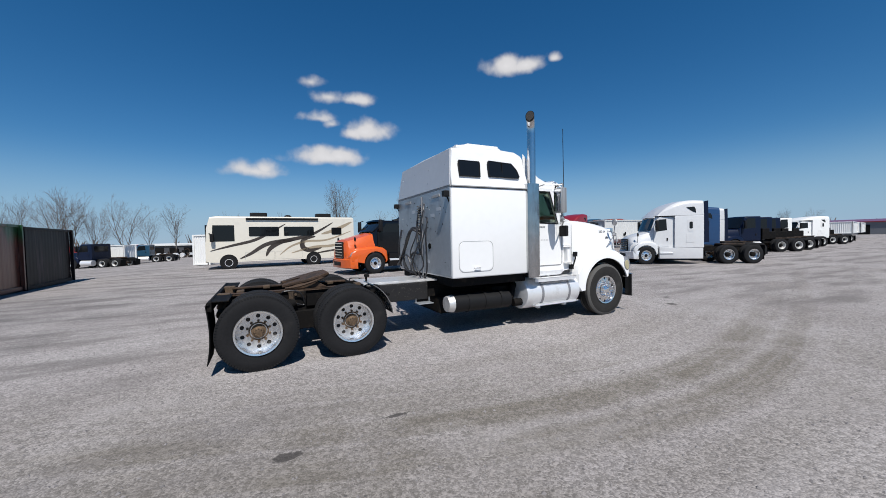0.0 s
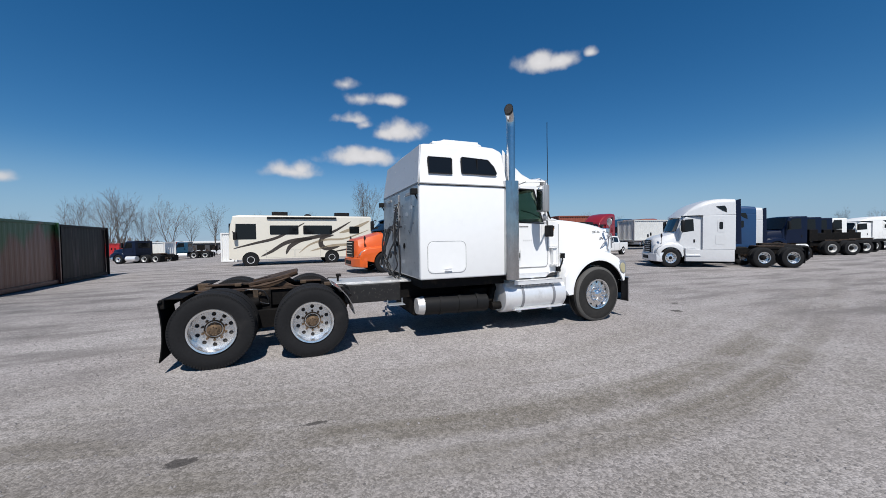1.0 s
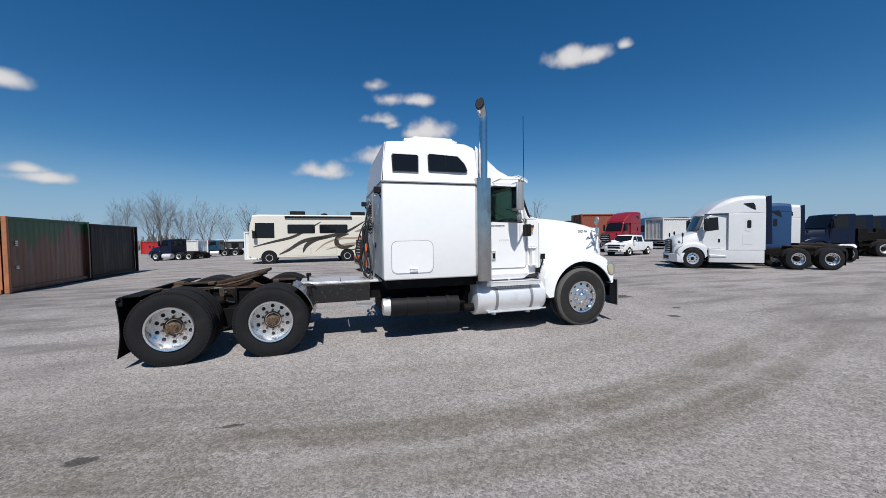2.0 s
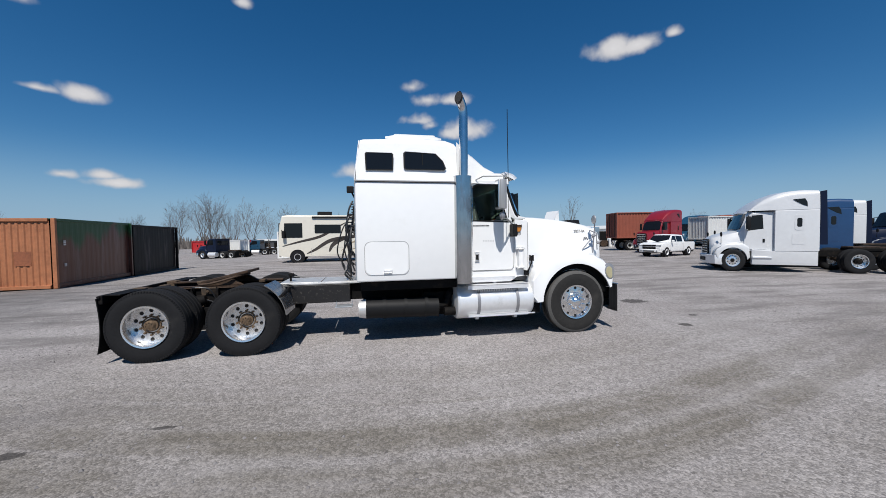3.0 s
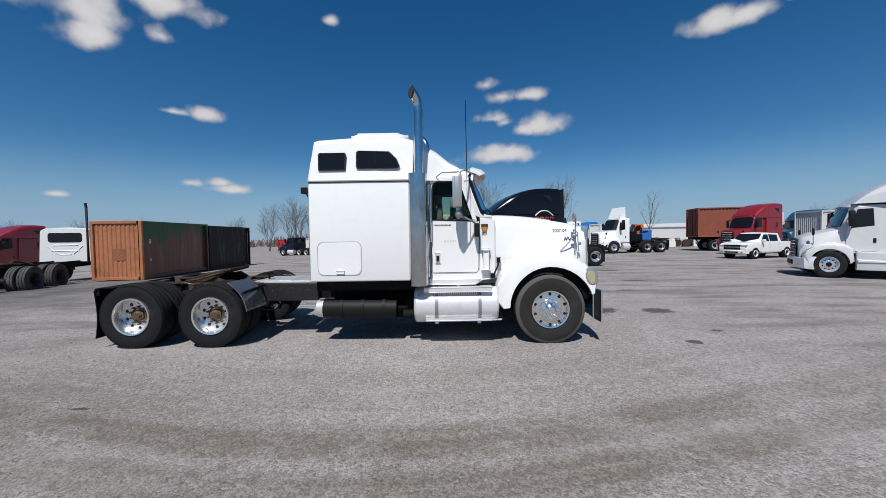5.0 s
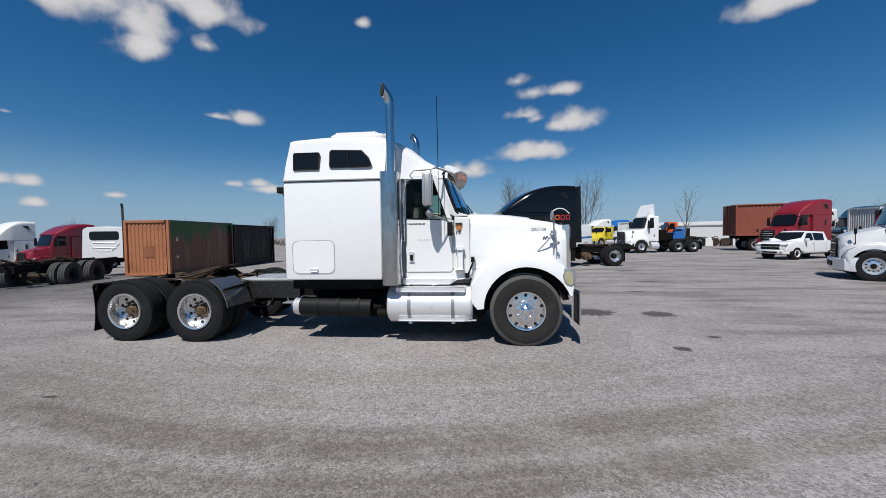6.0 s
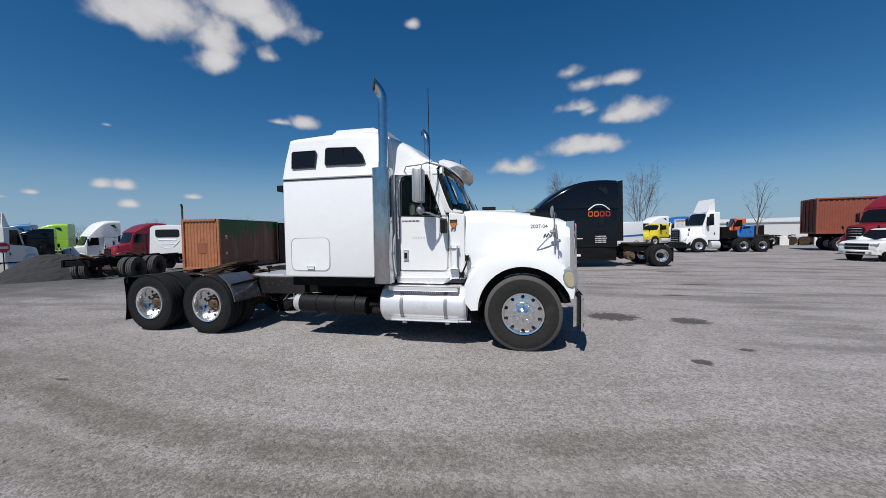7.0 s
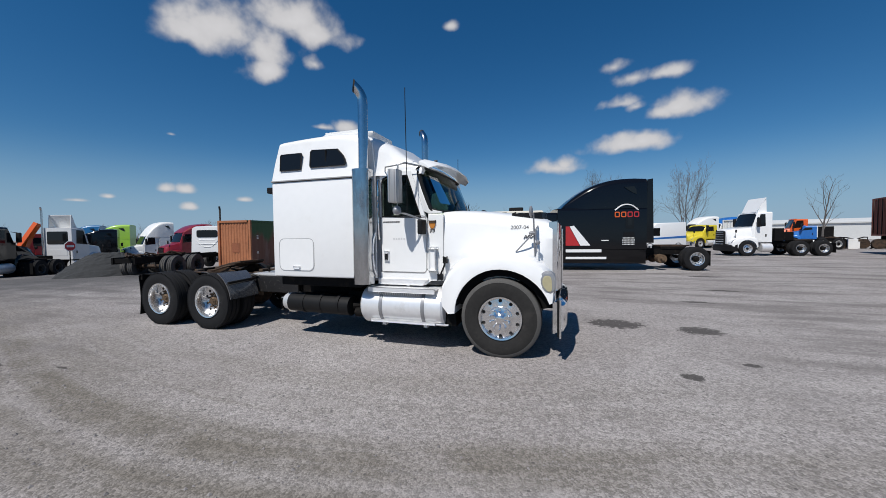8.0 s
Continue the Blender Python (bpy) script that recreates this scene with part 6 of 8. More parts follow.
        tube(bm, [(nose - 0.45, s * 1.0, 1.25), (nose - 0.42, s * 1.1, 1.6)], 0.012, 6)
        ball(bm, (nose - 0.42, s * 1.12, 1.68), 0.09, 0.5, 1, 1.3, 10)
        part("hood_mirror", bm, BLACK, T)
    if sleeper:
        bm = bmesh.new()
        loft(bm, [shell_section(x, 0.92, zt, sw, sw, 0.12, 0.03) for x, zt in ((xs, 2.75), (xb - 0.001, 2.75))])
        part("sleeper_body", bm, sleeper, T, smooth=True)
        bm = bmesh.new()
        xa, xe = (cowl - rake - 0.02 if ramp_x is None else ramp_x), xs + 0.45
        secs = []
        for k in range(12):
            f = 1 - (1 - k / 11) ** 1.0
            x = xa + (xe - xa) * f
            zt = cab_z + 0.03 + (roof - cab_z) * (1 - (1 - f) ** 2.6)
            w = sw - 0.13 * max(0.0, 1 - f * 2.2)
            secs.append(shell_section(x, 2.70, zt, w, w - 0.03, min(0.26, max(0.04, (zt - 2.7) * 0.45)), 0.04))
        secs.append(shell_section(xs, 2.70, roof - 0.01, sw, sw - 0.02, 0.2, 0.04))
        loft(bm, secs)
        part("roof_fairing", bm, sleeper, T, smooth=True)
        for s in (-1, 1):
            bm = bmesh.new()
            prism(bm, round_rect(xs + 0.52, xs + 0.86, 1.82, 2.48, 0.08), s * (sw - 0.004), s * (sw + 0.010), 0.004)
            w = part("sleeper_window", bm, sleeper, T)
            bm = bmesh.new()
            prism(bm, round_rect(xs + 0.6, xs + 0.78, 1.96, 2.34, 0.06), s * (sw + 0.002), s * (sw + 0.014))
            part("pane", bm, DARKGLASS, w)
            bm = bmesh.new()
            prism(bm, [(xs + 0.92, roof - 0.36), (xs + 0.52, roof - 0.34), (xs + 0.44, roof - 0.48), (xs + 0.42, roof - 0.68), (xs + 0.60, roof - 0.60), (xs + 0.80, roof - 0.46)], s * (sw - 0.03), s * (sw + 0.006))
            part("roof_window", bm, DARKGLASS, T)
            bm = bmesh.new()
            prism(bm, round_rect(xs + 0.5, xs + 0.95, 1.2, 1.68, 0.04), s * (sw - 0.004), s * (sw + 0.008), 0.003)
            part("luggage_door", bm, sleeper, T)
    else:
        bm = bmesh.new()
        prism(bm, round_rect(-0.78, 0.78, hz + 0.02, cab_z - 0.22, 0.1), xb - 0.012, xb + 0.006, 0.004, axis="x")
        part("rear_window", bm, DARKGLASS, T)
        bm = bmesh.new()
        box(bm, xb - 0.014, xb + 0.004, -0.7, 0.7, 1.15, 1.55, 0.01)
        part("rear_panel", bm, cab, T)
    if extender:
        for s in (-1, 1):
            bm = bmesh.new()
            prism(bm, [(xs - 0.28, 1.2), (xs + 0.0, 1.2), (xs + 0.0, roof - 0.07), (xs - 0.22, roof - 0.03)], s * (sw - 0.04), s * (sw + 0.0), 0.005)
            part("side_extender", bm, extender, T)
    if skirt:
        for s in (-1, 1):
            bm = bmesh.new()
            prism(bm, [(-0.72, 0.32), (xs + 0.02, 0.30), (xs + 0.02, 0.92), (xb, 0.92), (-0.72, 1.0)], s * 1.0, s * (sw - 0.01), 0.03)
            part("side_skirt", bm, cab if not sleeper else sleeper, T, smooth=True)
            bm = bmesh.new()
            prism(bm, [(-0.75, 0.60), (xb + 0.1, 0.60), (xb + 0.15, 0.66), (-0.72, 0.70)], s * (sw - 0.02), s * (sw + 0.03), 0.01)
            part("step", bm, ALU, T)
    elif tank:
        for s in (-1, 1):
            bm = bmesh.new()
            cyl(bm, (-0.85, s * 0.92, 0.56), (max(xs, -wb + 1.4), s * 0.92, 0.56), 0.29, n=22)
            part("fuel_tank", bm, ALU, T, smooth=True)
    if rack:
        bm = bmesh.new()
        box(bm, xb - 0.75, xb - 0.2, -1.0, 1.0, 1.0, 1.85, 0.03)
        box(bm, xb - 1.6, xb - 0.8, -0.6, 0.6, 1.0, 1.6, 0.05)
        part("equipment_rack", bm, FRAME, T, "dark equipment rack behind the cab")
    if fairing:
        bm = bmesh.new()
        loft(bm, [[(xb + 0.75, -0.72, cab_z), (xb + 0.8, -0.72, cab_z), (xb + 0.8, 0.72, cab_z), (xb + 0.75, 0.72, cab_z)],
                  [(xb + 0.42, -0.85, cab_z + 0.67 * fair_h), (xb + 0.46, -0.85, cab_z + 0.69 * fair_h), (xb + 0.46, 0.85, cab_z + 0.69 * fair_h), (xb + 0.42, 0.85, cab_z + 0.67 * fair_h)],
                  [(xb + 0.25, -0.88, cab_z + fair_h), (xb + 0.29, -0.88, cab_z + fair_h + 0.02), (xb + 0.29, 0.88, cab_z + fair_h + 0.02), (xb + 0.25, 0.88, cab_z + fair_h)]])
        for s in (-1, 1):
            prism(bm, [(xb + 0.75, cab_z), (xb + 0.42, cab_z + 0.67 * fair_h), (xb + 0.25, cab_z + fair_h), (xb + 0.2, cab_z)], s * 0.80, s * 0.84)
        part("roof_deflector", bm, fairing, T)
    for s in ((-1, 1) if stacks == 2 else (1,) if stacks == 1 else ()):
        bm = bmesh.new()
        tube(bm, [(xb - 0.12, s * 1.0, 0.8), (xb - 0.12, s * 1.0, cab_z + stack_up), (xb - 0.18, s * 1.0, cab_z + stack_up + 0.2)], 0.07, 12)
        part("exhaust_pipe", bm, STEEL, T, smooth=True)
    return T


def at(x, y, heading):
    return pose(x, y, dip(x, y), 0, 0, heading)


# row of tractors along the drive
NAVY_BLUE = mat("deep_blue_paint", (0.012, 0.045, 0.12), 0.35, 0, 0.1, 2, coat=0.3)
fl = tractor(at(18.35, 6.88, 145) @ Matrix.Diagonal((0.89, 0.95, 0.95, 1)), "white aerodynamic sleeper tractor with navy side extender parked in a row", DUSTY_WHITE, DUSTY_WHITE, DUSTY_WHITE, 1.55, 3.5, 5.1, nose=0.88, cowl=-0.34, cab_len=1.22, hood_z=1.84, cab_z=2.66, rake=0.26, extender=NAVY, rim="rim_drive", group="tractor row", tail=1.15)
tractor(at(20.71, 8.16, 149.2) @ Matrix.Diagonal((1, 0.85, 1, 1)), "dark blue sleeper tractor parked between two white ones", NAVY, NAVY, NAVY_BLUE, 1.8, 3.1, 5.0, cab_z=2.5, hood_z=1.8, group="tractor row")
copy_thing(fl, at(24.4, 8.52, 146) @ Matrix.Diagonal((0.89, 0.95, 0.95, 1)))
navy = tractor(at(32.58, 9.52, 153.1), "dark navy day cab tractor standing in the row", NAVY, NAVY, None, 0, 2.9, 4.2, hood_z=1.85, cab_z=2.8, skirt=False, aero=False, rack=True, group="tractor row")
for x, y in ((36, 10.19), (39.35, 10.89)):
    copy_thing(navy, at(x, y, 150))
tractor(at(43.96, 11.72, 152.8), "white day cab tractor standing down the row", WHITE_OLD, WHITE_OLD, None, 0, 2.9, 4.2, hood_z=1.85, cab_z=2.85, skirt=False, aero=False, rack=True, group="tractor row")
tractor(at(58.6, 13.9, 152.8), "dark red day cab tractor far down the row", RED, RED, None, 0, 2.9, 4.2, cab_z=2.75, hood_z=1.85, skirt=False, aero=False, rack=True, group="tractor row")
tractor(at(52.5, 13.1, 152.8), "white sleeper tractor far down the row", WHITE_OLD, WHITE_OLD, WHITE_OLD, 1.8, 3.1, 4.9, cab_z=2.6, hood_z=1.8, group="tractor row")

# black tractor with an orange hood, one axle stripped
black = tractor(at(4.1, 11.75, 189.5), "black sleeper tractor with orange hood and a stripped axle", ORANGE, BLACKP, BLACKP, 3.7, 3.98, 7.2, cowl=-0.05, cab_len=2.1, nose=1.42, hood_z=1.98, cab_z=2.58, rake=0.45, extender=BLACKP, bumper=ORANGE, missing=True, rim="rim_drive", tail=1.15, ramp_x=-2.2)
for o, col, nm in (([(-2.5, 1.1), (-3.1, 1.1), (-2.65, 1.95), (-2.5, 1.95)], RED2, "red_slash"), ([(-3.12, 1.1), (-3.55, 1.1), (-2.85, 1.98), (-2.67, 1.95)], WHITE, "white_slash")):
    bm = bmesh.new()
    prism(bm, o, 1.204, 1.21)
    part(nm, bm, col, black)
bm = bmesh.new()
box(bm, -4.0, -2.5, 1.19, 1.25, 0.80, 0.93, 0.01)
box(bm, -4.2, -2.5, 1.19, 1.25, 0.50, 0.60, 0.01)
part("white_step", bm, WHITE, black)
# company mark: plain shapes
bm = bmesh.new()
tube(bm, bend([(-4.55, 1.212, 2.62), (-4.85, 1.212, 2.84), (-5.2, 1.212, 2.84), (-5.5, 1.212, 2.62)], 5), 0.03, 5)
part("mark_arc", bm, WHITE, black)
for k in range(4):
    bm = bmesh.new()
    frame_ring(bm, round_rect(-4.75 - k * 0.26, -4.54 - k * 0.26, 2.32, 2.56, 0.05), 0.05, 1.205, 1.216)
    part("mark_block", bm, ORANGE if k < 2 else RED2, black)
for z, w in ((1.40, 0.24), (1.31, 0.27), (1.22, 0.25), (1.13, 0.25)):
    bm = bmesh.new()
    for k in range(9):
        box(bm, -5.1 - w + k * 2 * w / 9, -5.1 - w + (k + 0.7) * 2 * w / 9, 1.205, 1.212, z, z + 0.04)
    part("small_lettering", bm, WHITE_OLD, black)
bm = bmesh.new()
box(bm, -4.3, -4.0, 1.205, 1.212, 1.3, 1.34)
part("small_lettering", bm, WHITE_OLD, black)

# white day cab with a roof deflector
tractor(at(18.25, 24.6, 188.8), "white day cab tractor with a tall roof deflector standing side on", WHITE, WHITE, None, 0, 2.9, 3.75, cowl=-0.35, cab_len=1.12, nose=1.12, hood_z=1.95, cab_z=2.95, rake=0.28, fairing=WHITE, fair_h=0.95, skirt=False, bumper=BLACK, rim="rim_drive", rack=True, aero=False)
# dark red sleeper tractor
tractor(at(26.6, 20.87, 193) @ Matrix.Diagonal((0.76, 0.84, 1, 1)), "dark red sleeper tractor with bright stacks beside a container", RED, RED, RED, 2.0, 3.75, 5.2, stacks=2, skirt=False, aero=False, nose=1.35, cowl=-0.3)
# right background
tractor(at(28.4, 40.9, 168.4) @ Matrix.Diagonal((0.8, 1, 1, 1)), "orange tractor parked at the back of the yard", ORANGE, ORANGE, None, 0, 2.9, 4.0, skirt=False)
tractor(at(27.22, 36.49, 153.4) @ Matrix.Diagonal((0.72, 0.9, 1, 1)), "blue tractor parked at the back of the yard", BLUE, BLUE, None, 0, 2.5, 3.2, skirt=False, hood_z=1.7, cab_z=2.1)
tractor(at(19.22, 37.54, 208.4), "yellow old day cab tractor at the back of the yard", YELLOW, YELLOW, None, 0, 2.5, 3.6, skirt=False, aero=False, hood_z=1.7, cab_z=2.35)
tractor(at(23.98, 55.88, 203.4), "white aerodynamic sleeper tractor at the back of the yard", WHITE_OLD, WHITE_OLD, WHITE_OLD, 2.0, 3.9, 4.9)
tractor(at(27.42, 57.08, 203.4), "white aerodynamic sleeper tractor with blue roof at the back", WHITE_OLD, WHITE_OLD, BLUE, 2.0, 3.8, 4.9)
tractor(at(40.99, 31.82, 193.4), "teal sleeper tractor standing behind a grey trailer", TEAL, TEAL, TEAL, 1.8, 3.9, 4.9)
tractor(at(37.85, 33.67, 193.4), "white sleeper tractor standing behind a grey trailer", WHITE_OLD, WHITE_OLD, WHITE_OLD, 1.8, 3.8, 4.9)
tractor(at(44.11, 30.47, 193.4), "red sleeper tractor standing behind a grey trailer", RED, RED, RED, 1.8, 3.9, 4.9)
# left background
tractor(at(-23.90, 9.21, 108) @ Matrix.Diagonal((0.72, 0.85, 1, 1)), "white day cab tractor with a round red sign on its side", DUSTY_WHITE, DUSTY_WHITE, None, 0, 2.8, 3.9, aero=False, rim="rim_dark", skirt=False, stacks=1, stack_up=1.1, hood_z=1.85, cab_z=2.9, fairing=WHITE_OLD, fair_h=0.8)
tractor(at(-17.69, 43.98, 154.4), "dark navy day cab tractor seen over the yard", NAVY, NAVY, None, 0, 2.9, 3.7, skirt=False, aero=False, cab_z=2.5, hood_z=1.7, group="navy tractors")
tractor(at(-18.45, 46.74, 154.4), "dark blue bonneted tractor with bright grille", BLUE, NAVY, None, 0, 2.9, 3.7, skirt=False, aero=False, cab_z=2.4, hood_z=1.7, group="navy tractors")
tractor(at(-15.44, 51.01, 178.4), "teal day cab tractor at the back of the yard", TEAL, TEAL, None, 0, 2.5, 3.3, skirt=False, cab_z=2.3, hood_z=1.6)
tractor(at(-26.60, 16.88, 258) @ Matrix.Diagonal((0.74, 0.9, 1, 1)), "dark red sleeper tractor with a sloping roof in the back row", RED, RED, RED, 2.0, 3.6, 4.9)
tractor(at(-34.31, 18.58, 255) @ Matrix.Diagonal((0.85, 1, 1, 1)), "white aerodynamic sleeper tractor at the back of the yard", WHITE_OLD, WHITE_OLD, WHITE_OLD, 1.5, 4.25, 4.9)
tractor(at(-41.23, 18.30, 226), "lime green sleeper tractor behind a black one", GREEN, GREEN, GREEN, 1.8, 4.25, 4.6)
tractor(at(-50.39, 20.26, 225.9), "azure blue sleeper tractor at the back of the yard", SKYBLUE, SKYBLUE, SKYBLUE, 2.0, 4.6, 4.9)
tractor(at(-35.40, 14.34, 236) @ Matrix.Diagonal((0.85, 1, 1, 1)), "black tractor with bright stacks standing behind a gravel heap", BLACKP, BLACKP, BLACKP, 1.6, 3.45, 4.1, cab_z=2.9, hood_z=1.9, stacks=2, skirt=False, aero=False, tail=0.9)
tractor(at(-24.25, 5.73, 123.8), "black day cab tractor at the edge of the yard", BLACKP, BLACKP, None, 0, 2.9, 4.0, skirt=False)
tractor(at(-32.39, 11.06, 164), "bright red day cab tractor at the edge of the yard", RED2, RED2, None, 0, 2.9, 4.0, skirt=False)
tractor(at(-21.58, 21.62, 193.8), "white sleeper tractor standing behind the containers", WHITE_OLD, WHITE_OLD, WHITE_OLD, 2.2, 3.6, 5.2, stacks=1)


# ---- long bare chassis truck with a white cab ----
def chassis_truck(m):
    T = thing("chassis_truck", m, "white cab truck with a long bare black chassis frame", "truck")
    for s in (-1, 1):
        bm = bmesh.new()
        box(bm, -7.4, 1.0, s * 0.42, s * 0.5, 0.72, 1.0, 0.006)
        part("frame_rail", bm, FRAME, T)
    for x in (-7.3, -6.8, -4.9, -3.4, -2.0):
        bm = bmesh.new()
        box(bm, x - 0.05, x + 0.05, -0.42, 0.42, 0.76, 0.96, 0.01)
        part("crossmember", bm, FRAME, T)
    for x in (-4.4, -5.75):
        bm = bmesh.new()
        cyl(bm, (x, -0.95, 0.5), (x, 0.95, 0.5), 0.09, n=10)
        part("drive_axle", bm, RUST, T)
        for s in (-1, 1):
            wheel(T, x, s * 1.05, s, "tyre_grey", "rim_dark", "hub_plain")
            wheel(T, x, s * 0.73, -s, "tyre_grey", "rim_dark", None)
    for s in (-1, 1):
        wheel(T, 0.0, s * 1.0, s, "tyre_grey", "rim_dark", "hub_plain")
    rng = random.Random(9)
    for k in range(9):
        x = -3.6 - k * 0.42
        bm = bmesh.new()
        tube(bm, bend([(x, rng.uniform(-0.4, 0.4), 1.0), (x - 0.3, rng.uniform(-0.4, 0.4), rng.uniform(1.05, 1.2)), (x - 0.6, rng.uniform(-0.4, 0.4), 1.05)], 3), rng.uniform(0.03, 0.06), 6)
        part("loose_part", bm, RUST, T)
    bm = bmesh.new()
    loft(bm, [shell_section(x, 0.95, zt, 0.93, w, 0.14, 0.04) for x, zt, w in ((-1.75, 2.42, 0.86), (-1.55, 2.48, 0.88), (-0.4, 2.48, 0.88), (-0.1, 2.36, 0.88), (0.45, 1.7, 0.9), (1.1, 1.5, 0.87), (1.25, 1.0, 0.84))])
    c = part("cab", bm, WHITE, T, "plain white cab", smooth=True)
    bm = bmesh.new()
    prism(bm, round_rect(-0.6, 0.6, 1.84, 2.26, 0.1), -1.765, -1.74, 0.006, axis="x")
    part("rear_window", bm, DARKGLASS, c)
    for y0, z0, y1, z1 in ((-0.62, 1.66, -0.28, 1.30), (0.62, 1.66, 0.28, 1.30), (-0.45, 1.70, 0.45, 1.70), (-0.2, 1.28, 0.2, 1.28), (-0.5, 1.45, 0.5, 1.45)):
        bm = bmesh.new()
        tube(bm, [(-1.75, y0, z0), (-1.75, y1, z1)], 0.022, 6)
        part("pressed_rib", bm, WHITE, c)
    for s in (-1, 1):
        bm = bmesh.new()
        prism(bm, [(-1.2, 1.85), (-0.12, 1.85), (-0.3, 2.28), (-1.2, 2.3)], s * 0.88, s * 0.93, 0.004)
        part("side_window", bm, DARKGLASS, c)
        bm = bmesh.new()
        box(bm, -0.05, 0.1, s * 1.3 - 0.1, s * 1.3 + 0.1, 1.95, 2.5, 0.04)
        tube(bm, [(0, s * 1.25, 2.4), (-0.1, s * 0.98, 2.45)], 0.02, 6)
        part("mirror", bm, BLACK, T)
    bm = bmesh.new()
    tube(bm, [(-1.95, -0.9, 0.9), (-1.95, -0.9, 3.4), (-2.0, -0.9, 3.6)], 0.05, 12)
    part("exhaust_pipe", bm, SOOT, T, smooth=True)


chassis_truck(at(-13.54, 11.22, 109.5))


# ---- shipping containers ----
def corrugated(bm, a, b, z0, z1, out, pitch=0.28, depth=0.036):
    """Corrugated wall between two plan points; out is the outward direction."""
    a, b, out = Vector((*a, 0)), Vector((*b, 0)), Vector((*out, 0))
    d = (b - a)
    n = max(2, round(d.length / pitch))
    line = []
    for k in range(n):
        for f, o in ((0.0, 0), (0.32, 0), (0.5, -1), (0.82, -1)):
            line.append(a + d * ((k + f) / n) + out * o * depth)
    line.append(b)
    low, top = [bm.verts.new((p.x, p.y, z0)) for p in line], [bm.verts.new((p.x, p.y, z1)) for p in line]
    for i in range(len(line) - 1):
        bm.faces.new((low[i], low[i + 1], top[i + 1], top[i]))


def container(m, L, W, H, side_mat, end_mat, label, z0=0.03, doors=False, right_mat=None, depth=0.036, far_mat=None):
    """x along its length, the near end at x = 0."""
    C = thing("shipping_container", m, label, "container")
    for s in (-1, 1):
        bm = bmesh.new()
        corrugated(bm, (0.06, s * (W / 2 - 0.02)), (L - 0.06, s * (W / 2 - 0.02)), z0 + 0.14, z0 + H - 0.1, (0, s), depth=depth)
        part("side_panel", bm, side_mat, C)
        for z in (z0, z0 + H - 0.1):
            bm = bmesh.new()
            box(bm, 0.0, L, s * W / 2 - 0.05, s * W / 2 + 0.01, z, z + (0.15 if z == z0 else 0.1), 0.008)
            part("side_rail", bm, side_mat, C)
    for x, o, em in ((0.02, -1, end_mat), (L - 0.02, 1, far_mat or end_mat)):
        bm = bmesh.new()
        corrugated(bm, (x, -W / 2 + 0.08), (x, W / 2 - 0.08), z0 + 0.12, z0 + H - 0.1, (o, 0), 0.18, 0.028)
        part("end_panel", bm, em, C)
        for z in (z0, z0 + H - 0.12):
            bm = bmesh.new()
            box(bm, x - 0.04, x + 0.04, -W / 2 + 0.1, W / 2 - 0.1, z + 0.005, z + 0.12, 0.008)
            part("end_rail", bm, em, C)
        for s in (-1, 1):
            bm = bmesh.new()
            box(bm, x - 0.05, x + 0.05, s * W / 2 - 0.11, s * W / 2 + 0.014, z0, z0 + H, 0.01)
            part("corner_post", bm, em, C)
    bm = bmesh.new()
    box(bm, 0.0, L, -W / 2 + 0.03, W / 2 - 0.03, z0 + H - 0.03, z0 + H - 0.005)
    part("roof_panel", bm, side_mat, C)
    bm = bmesh.new()
    box(bm, 0.05, L - 0.05, -W / 2 + 0.05, W / 2 - 0.05, z0 + 0.06, z0 + 0.12)
    part("floor_panel", bm, FRAME, C)
    if doors:
        for k in range(4):
            bm = bmesh.new()
            y = -W / 2 + 0.35 + k * (W - 0.7) / 3
            cyl(bm, (-0.06, y, z0 + 0.1), (-0.06, y, z0 + H - 0.1), 0.03, n=8)
            part("lock_rod", bm, CONT_DARK, C)
    return C


c1 = container(at(-9.5, 8.3, 93.5), 4.6, 1.95, 2.48, CONT_BROWN, CONT_ORANGE, far_mat=CONT_BROWN, depth=0.0025, label="brown and green container with painted pale sheen streaks and weathered orange end")
for nm, x, z, w, h in (("stencil_panel", 0.35, 1.55, 0.12, 0.2), ("stencil_panel", 0.35, 0.78, 0.12, 0.12)):
    bm = bmesh.new()
    for k in range(3):
        box(bm, x + 0.15, x + 0.15 + w, -0.986, -0.979, z + k * h / 3, z + k * h / 3 + h / 5)
    part(nm, bm, WHITE_OLD, c1)
bm = bmesh.new()
box(bm, 0.012, 0.017, -0.35, 0.12, 0.85, 1.35)
part("rust_patch", bm, mat("old_paint_patch", (0.27, 0.09, 0.04), 0.7, 0, 0.3, 4), c1)
container(at(-9.79, 13.04, 93.5), 4.6, 1.95, 2.48, CONT_DARK, CONT_DARK, "dark container with painted pale sheen streaks standing end to end with another", depth=0.0025)
rc = container(at(27.1, 26.66, -13), 6.06, 2.44, 2.6, CONT_RED, CONT_RED, "red oxide shipping container on a trailer chassis", z0=1.25, doors=True)
for s in (-1, 1):
    bm = bmesh.new()
    box(bm, 0.2, 6.7, s * 0.45 - 0.06, s * 0.45 + 0.06, 1.0, 1.25)
    part("chassis_rail", bm, FRAME, rc)
for x in (1.4, 2.7):
    for s in (-1, 1):
        wheel(rc, x, s * 1.05, s, "tyre_plain", "rim_white", "hub_plain")
        wheel(rc, x, s * 0.73, -s, "tyre_plain", "rim_white", None)
for y in (-0.9, 0.9):
    bm = bmesh.new()
    box(bm, 5.8, 6.0, y - 0.08, y + 0.08, 0.0, 1.25)
    part("landing_leg", bm, FRAME, rc)
